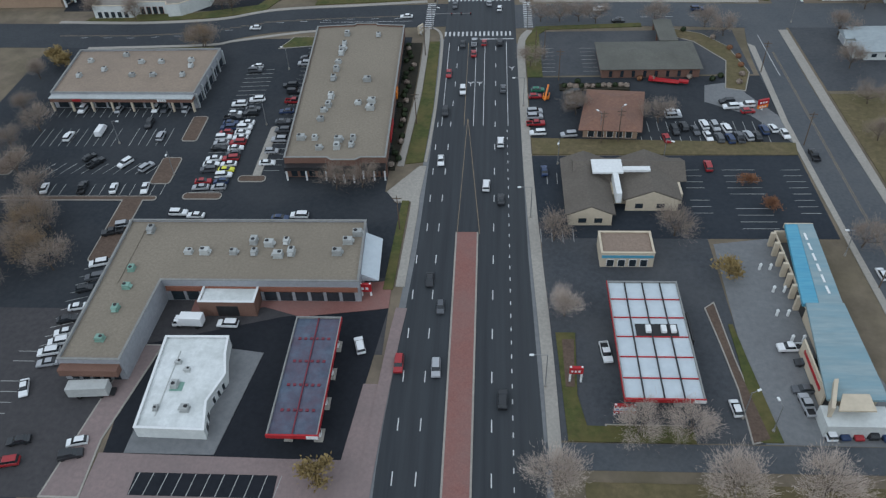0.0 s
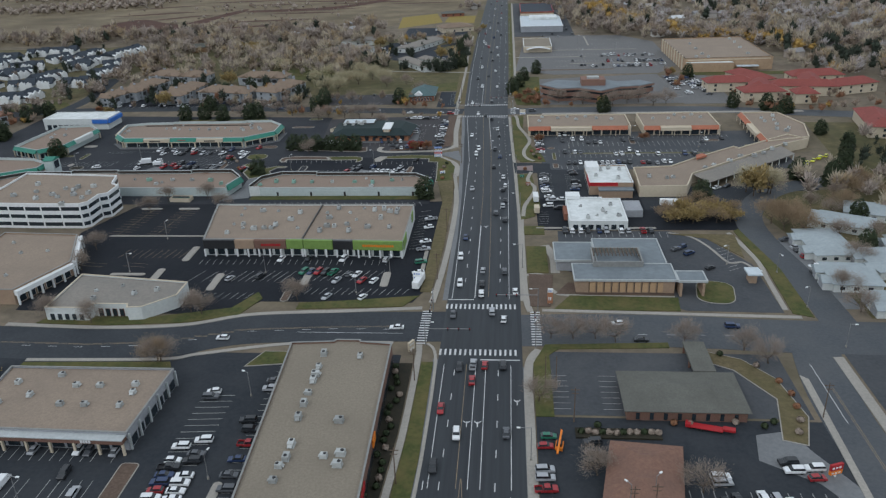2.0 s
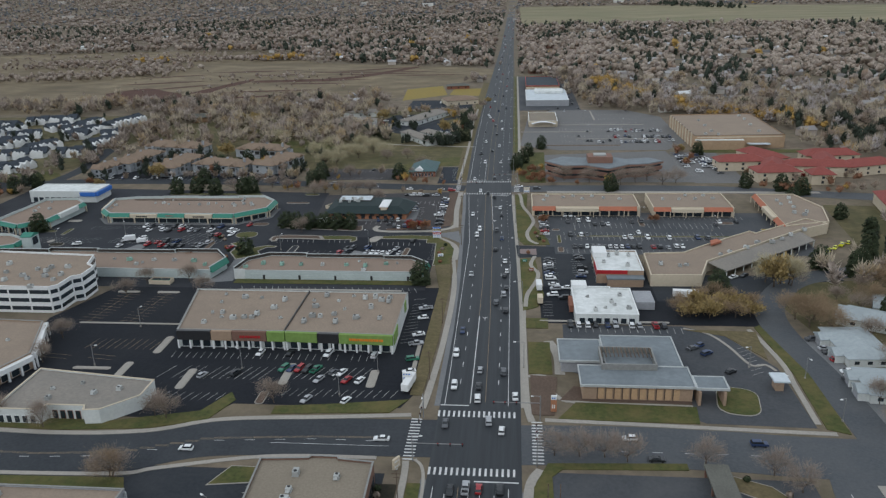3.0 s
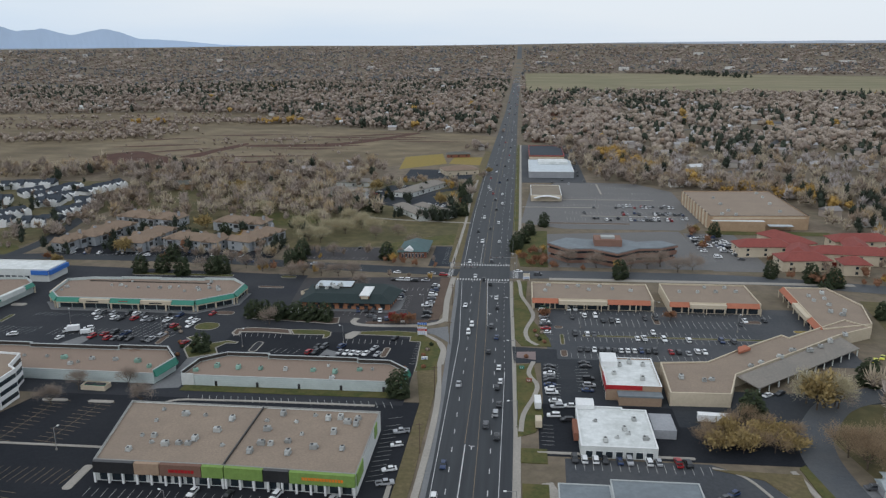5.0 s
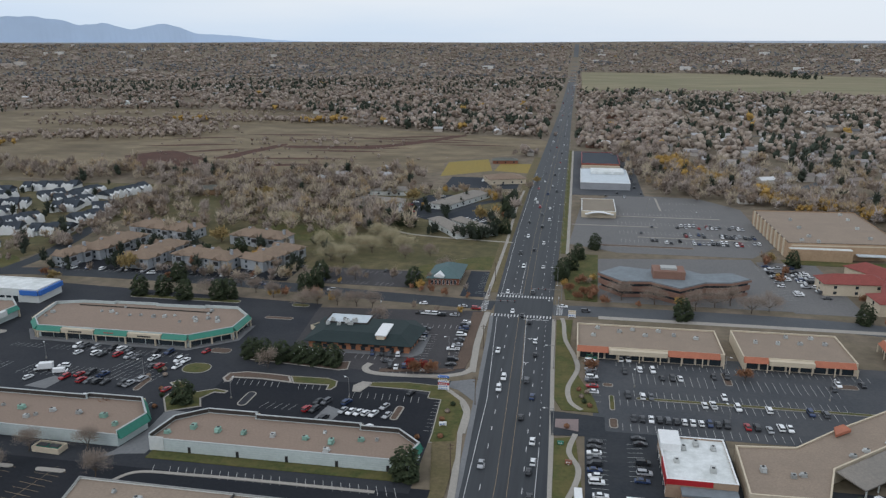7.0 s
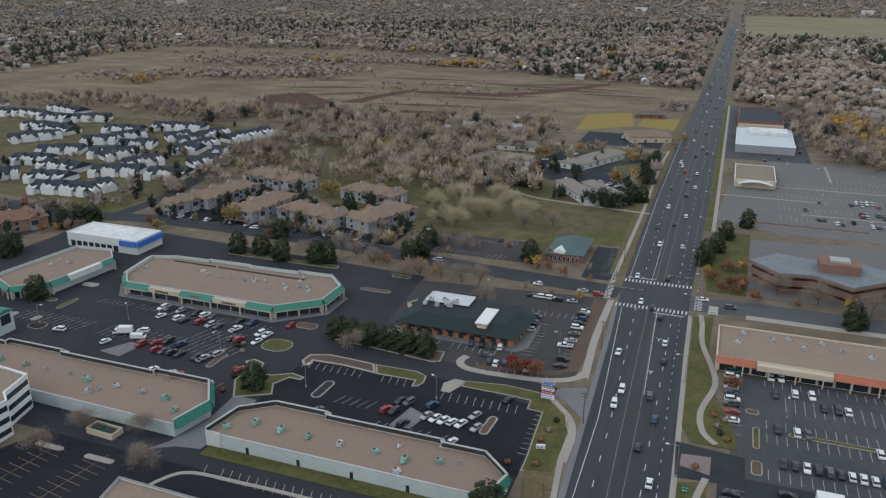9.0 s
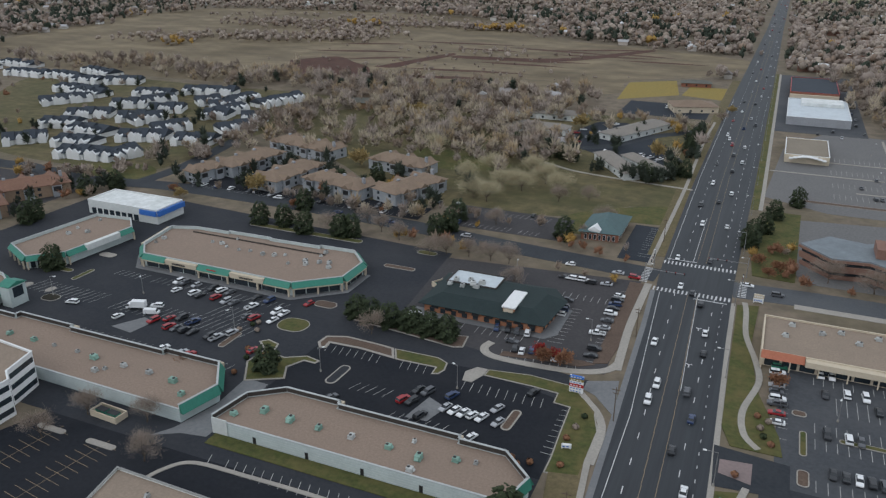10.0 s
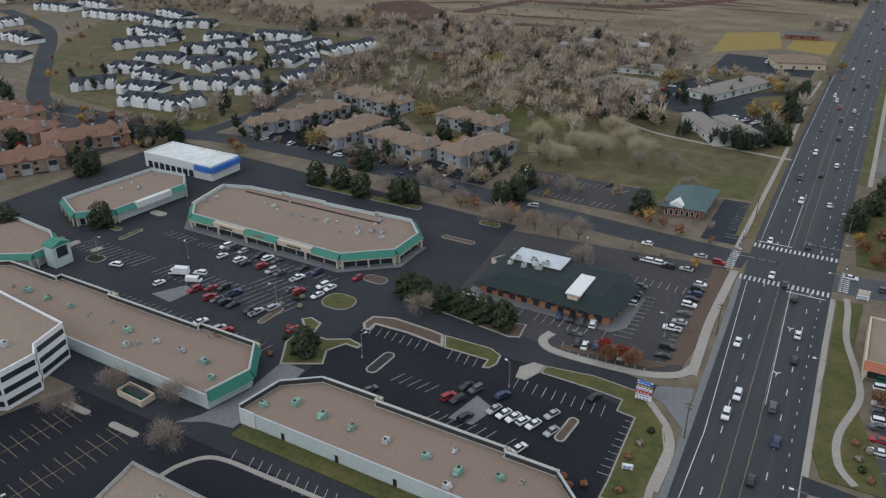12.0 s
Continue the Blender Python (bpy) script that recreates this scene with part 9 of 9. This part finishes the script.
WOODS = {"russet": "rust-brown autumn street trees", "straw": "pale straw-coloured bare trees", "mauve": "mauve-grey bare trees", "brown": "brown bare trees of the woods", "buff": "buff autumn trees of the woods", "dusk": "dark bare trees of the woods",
         "green": "dark conifers among bare woods", "gold": "golden autumn trees among bare woods", "haze_grey": "pale grey bare trees in a painted haze tone", "slate": "far conifers near the skyline, bluish with painted-in haze"}


def mixed(name, x, y, lumps, leaves, size, height, half, kinds):
    which = rng.integers(0, len(kinds), len(x))
    for k in dict.fromkeys(kinds):
        ok = np.array([kinds[i] == k for i in which], bool)
        if ok.any():
            wood(name, x[ok], y[ok], lumps, leaves, size, height, half, k, WOODS[k])


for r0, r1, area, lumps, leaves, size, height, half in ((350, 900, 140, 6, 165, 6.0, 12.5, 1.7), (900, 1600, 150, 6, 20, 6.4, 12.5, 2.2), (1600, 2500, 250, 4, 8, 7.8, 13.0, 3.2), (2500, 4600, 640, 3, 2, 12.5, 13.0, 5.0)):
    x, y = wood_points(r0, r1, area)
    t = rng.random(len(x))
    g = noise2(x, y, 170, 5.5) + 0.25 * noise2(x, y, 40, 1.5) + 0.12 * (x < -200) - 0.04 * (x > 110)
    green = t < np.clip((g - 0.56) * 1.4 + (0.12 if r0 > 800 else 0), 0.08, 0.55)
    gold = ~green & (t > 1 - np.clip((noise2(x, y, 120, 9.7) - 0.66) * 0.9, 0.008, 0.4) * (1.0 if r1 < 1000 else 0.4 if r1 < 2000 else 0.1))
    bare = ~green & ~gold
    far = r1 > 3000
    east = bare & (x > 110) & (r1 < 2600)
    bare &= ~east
    mixed("woods", x[east], y[east], lumps, leaves, size, height, half, ("straw", "straw", "haze_grey", "buff", "brown", "mauve", "straw", "haze_grey"))
    mixed("woods", x[bare], y[bare], lumps, leaves, size, height, half, ("haze_grey", "mauve", "brown", "haze_grey", "mauve", "dusk") if far else (BARE + ("haze_grey", "straw", "buff")) if r0 > 1500 else BARE)
    # conifers of the outermost ring take the haze-tinted tone
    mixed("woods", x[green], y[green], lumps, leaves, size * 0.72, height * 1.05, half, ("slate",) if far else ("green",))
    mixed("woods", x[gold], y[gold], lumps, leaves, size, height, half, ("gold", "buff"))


def belt(kind, pts, width, count, leaves=80, size=5.2, height=11.0, half=1.6):
    """A line of trees along a path."""
    p = np.array(curve_pts(pts, 10))
    k = rng.integers(0, len(p) - 1, count)
    f = rng.random((count, 1))
    c = p[k] * (1 - f) + p[k + 1] * f + rng.normal(0, width / 2, (count, 2))
    mixed("tree_belt", c[:, 0], c[:, 1], max(3, leaves // 11), leaves * 2, size, height, half, {"bare": BARE, "pale": ("straw", "straw", "mauve", "buff"), "gold": ("gold", "gold", "buff"), "green": ("green",), "autumn": ("russet", "russet", "gold", "brown")}[kind])


belt("green", [(515, 2850), (580, 2760), (650, 2680), (740, 2560)], 40, 60, 12, 9.0, 17.0, 4.0)
belt("bare", [(30, 2900), (250, 2880), (500, 2860)], 40, 50, 12, 9.0, 13.0, 4.0)
belt("bare", [(-319, 591), (-275, 556), (-248, 598), (-208, 563), (-193, 625), (-161, 567)], 50, 105)
belt("pale", [(-288, 536), (-240, 520), (-194, 496), (-146, 458), (-155, 420)], 40, 90)
belt("pale", [(-300, 450), (-230, 470), (-170, 470)], 50, 40)
belt("bare", [(-660, 640), (-540, 625), (-430, 625), (-300, 640)], 30, 130)
belt("bare", [(-330, 460), (-320, 540), (-360, 600)], 20, 60)
belt("pale", [(-790, 800), (-700, 860), (-599, 900), (-545, 925), (-510, 985)], 46, 330, 40, 4.8, 9, 1.3)
belt("bare", [(-790, 1030), (-700, 1030), (-600, 1010), (-546, 1012)], 40, 160, 30, 4.6, 9, 1.3)
belt("pale", [(-560, 596), (-500, 600), (-450, 618), (-430, 660)], 26, 50, 60)
belt("bare", [(-900, 640), (-800, 625), (-700, 605), (-640, 600)], 26, 60, 60)
belt("gold", [(-720, 780), (-690, 790)], 14, 12, 50)
belt("pale", [(-900, 1130), (-700, 1180), (-560, 1190), (-440, 1170)], 40, 90, 40, 4.0, 7, 1.2)
belt("pale", [(-479, 608), (-460, 622), (-454, 646), (-420, 640)], 14, 30, 50, 3.4, 5)
belt("bare", [(-760, 1060), (-620, 1095), (-500, 1115), (-396, 1125), (-310, 1085), (-40, 985)], 34, 420, 30, 4.4, 8, 1.1)
belt("gold", [(-625, 1092), (-575, 1094)], 12, 26, 40, 4.8, 10, 1.1)
belt("gold", [(-420, 1102), (-360, 1120)], 14, 40, 40, 4.8, 10, 1.1)
belt("gold", [(93, 752), (107, 701), (130, 650)], 16, 40, 70, 6.5, 14, 1.5)
belt("gold", [(144, 617), (157, 581), (177, 550), (216, 531), (238, 511), (247, 473)], 14, 60, 70, 5.4, 11, 1.4)
belt("bare", [(130, 590), (180, 570), (250, 540), (320, 480)], 34, 150)
belt("bare", [(70, 860), (75, 760), (90, 660), (110, 610)], 26, 110)
belt("pale", [(-423, 864), (-354, 871), (-305, 876), (-213, 866)], 40, 50, 40, 3.4, 5, 1.0)
belt("pale", [(-480, 700), (-400, 740), (-300, 720), (-200, 700)], 60, 40, 40, 2.8, 4, 0.9)
belt("bare", [(-640, 880), (-480, 930), (-330, 760), (-180, 780)], 90, 46, 30, 2.2, 3.4, 0.6)
belt("bare", [(-150, 440), (-140, 470), (-125, 480)], 12, 24)
belt("bare", [(-300, 420), (-250, 440), (-220, 480), (-280, 520)], 40, 34)
belt("pale", [(-190, 420), (-170, 450), (-160, 500), (-200, 540)], 30, 50)
belt("pale", [(-150, 575), (-240, 570), (-300, 560)], 30, 34)
belt("green", [(-290, 380), (-225, 365), (-150, 375), (-150, 330)], 18, 22, 60, 3.0, 8.5)
belt("green", [(-300, 322), (-240, 326), (-150, 322)], 4, 10, 60, 3.4, 9)
belt("bare", [(-210, 460), (-180, 500), (-195, 540)], 24, 24)
belt("green", [(-100, 440), (-60, 425), (-46, 450), (-44, 540)], 8, 26, 60, 2.4, 8)
belt("green", [(-320, 300), (-345, 280), (-335, 240)], 10, 16, 60, 2.6, 8)
belt("bare", [(-330, 300), (-345, 330), (-370, 300), (-440, 305)], 12, 30, 50, 2.8, 6)
belt("bare", [(-340, 545), (-330, 460), (-330, 380), (-320, 365)], 8, 30, 50, 2.8, 6)
belt("bare", [(-470, 340), (-420, 420), (-400, 490), (-560, 520), (-660, 470)], 60, 50, 50, 2.6, 5.5)
belt("green", [(-470, 340), (-420, 420), (-400, 490), (-560, 520)], 60, 34, 60, 2.2, 7)
belt("green", [(-150, 340), (-215, 355), (-250, 362), (-275, 352)], 14, 18, 70, 2.6, 8)
belt("bare", [(-150, 318), (-200, 318), (-260, 322), (-290, 330)], 8, 22, 60, 2.8, 6)
belt("bare", [(-140, 575), (-100, 590), (-60, 570), (-46, 560)], 14, 30, 60, 2.6, 6)
belt("green", [(-160, 535), (-110, 500), (-100, 550), (-80, 480)], 14, 16, 60, 2.2, 6)

belt("pale", [(140, 140), (175, 150), (205, 185), (225, 230)], 26, 34, 80, 4.8, 10.0)
belt("bare", [(180, 120), (205, 150), (235, 190), (250, 250)], 34, 44, 80, 4.8, 10.0)
belt("green", [(160, 150), (185, 185), (200, 220)], 22, 14, 60, 3.0, 9.0)
belt("autumn", [(160, 285), (190, 292), (235, 300)], 8, 12, 70, 3.0, 6.0, 1.0)
belt("autumn", [(-180, 322), (-130, 320), (-90, 317), (-45, 306)], 3, 12, 70, 2.6, 5.5, 1.0)
belt("autumn", [(-150, 292), (-110, 290), (-70, 284), (-46, 280)], 3, 12, 70, 2.6, 5.5, 1.0)
belt("autumn", [(-290, 346), (-250, 368), (-215, 352), (-180, 360)], 12, 10, 70, 3.0, 6.5, 1.0)
belt("autumn", [(-440, 300), (-400, 290), (-350, 295), (-320, 270)], 14, 14, 70, 2.8, 5.5, 1.0)
belt("autumn", [(150, 300), (190, 305), (240, 310), (190, 330)], 16, 14, 70, 2.8, 6.0, 1.0)
belt("autumn", [(6, 330), (14, 345), (20, 310), (60, 308)], 5, 12, 70, 2.6, 5.5, 1.0)
belt("autumn", [(118, 400), (122, 370), (108, 330)], 6, 8, 70, 2.6, 5.5, 1.0)
belt("autumn", [(-480, 350), (-620, 450), (-700, 500), (-560, 560)], 40, 20, 70, 2.8, 5.5, 1.0)
belt("gold", [(-130, 500), (-100, 580), (-60, 545), (-50, 490)], 14, 8, 70, 3.0, 6.5, 1.0)
belt("green", [(-44, 470), (-44, 520), (-46, 560)], 5, 12, 70, 3.0, 8, 1.0)
belt("bare", [(-44, 320), (-120, 330), (-170, 336)], 5, 14, 70, 2.8, 6.5, 1.0)

# homes among the far trees: joined, too small to tell apart
def far_homes():
    bm_w, bm_r = bmesh.new(), bmesh.new()
    pts = []
    while len(pts) < 620:
        a, r = radians(random.uniform(-38, 62)), math.sqrt(random.uniform(520 ** 2, 2300 ** 2))
        x, y = CX - r * math.sin(a), CY + r * math.cos(a)
        ax, ay = np.array([x]), np.array([y])
        if any(inside(ax, ay, p)[0] for p in WOOD_OUT) or noise2(ax, ay, 300, 2.2)[0] < 0.35:
            continue
        pts.append((x, y))
    for k in range(150):
        pts.append((130 + 330 * random.random() ** 0.8, 610 + 950 * random.random()))
    for x, y in pts:
        w, d, h = random.uniform(9, 15), random.uniform(7, 10), random.uniform(3, 5.5)
        p = turned(rect(x - w / 2, y - d / 2, x + w / 2, y + d / 2), x, y, random.choice((5, 95, 20, 110)))
        prism(bm_w, p, 0, h)
        e = inset(p, -0.6)
        lo = [bm_r.verts.new((u, v, h)) for u, v in e]
        m0, m1 = [((e[i][0] + e[j][0]) / 2, (e[i][1] + e[j][1]) / 2) for i, j in ((3, 0), (1, 2))]
        hi = [bm_r.verts.new((*m0, h + 2.6)), bm_r.verts.new((*m1, h + 2.6))]
        for f in ((lo[0], lo[1], hi[1], hi[0]), (lo[2], lo[3], hi[0], hi[1]), (lo[1], lo[2], hi[1]), (lo[3], lo[0], hi[0]), (lo[3], lo[2], lo[1], lo[0])):
            bm_r.faces.new(f)
    for k in range(90):
        a, r = radians(random.uniform(-38, 60)), random.uniform(3000, 4550)
        x, y = CX - r * math.sin(a), CY + r * math.cos(a)
        if inside(np.array([x]), np.array([y]), WOOD_OUT[7])[0] or -60 < x < 20:
            continue
        g, w, d = ground_z(x, y), random.uniform(10, 45), random.uniform(8, 16)
        prism(bm_w, turned(rect(x - w / 2, y - d / 2, x + w / 2, y + d / 2), x, y, random.uniform(-12, 12)), g, g + random.uniform(12, 15))
    M["home_wall"] = island_mat("home_walls", [(0.5, 0.48, 0.45), (0.3, 0.24, 0.2), (0.62, 0.62, 0.6), (0.36, 0.3, 0.25)])
    M["home_roof"] = island_mat("home_roofs", [(0.12, 0.12, 0.125), (0.24, 0.2, 0.17), (0.38, 0.38, 0.39), (0.17, 0.15, 0.14), (0.6, 0.61, 0.62)])
    tagged(part("far_home_walls", bm_w, M["home_wall"]), "many small homes among far trees", "houses", kind="stuff")
    tagged(part("far_home_roofs", bm_r, M["home_roof"]), "pitched roofs of far homes", "houses", kind="stuff")


far_homes()
b = thing("barn", -302, 541, 0, "weathered wooden barn at the edge of the meadow", "barn", rz=20)
part("wall", boxed(-8, -5, 0, 8, 5, 4.5), M["wood"], b)
gable_roof(b, -8, -5, 8, 5, 4.5, 8.0, 0.8, "roof_slate", "x")
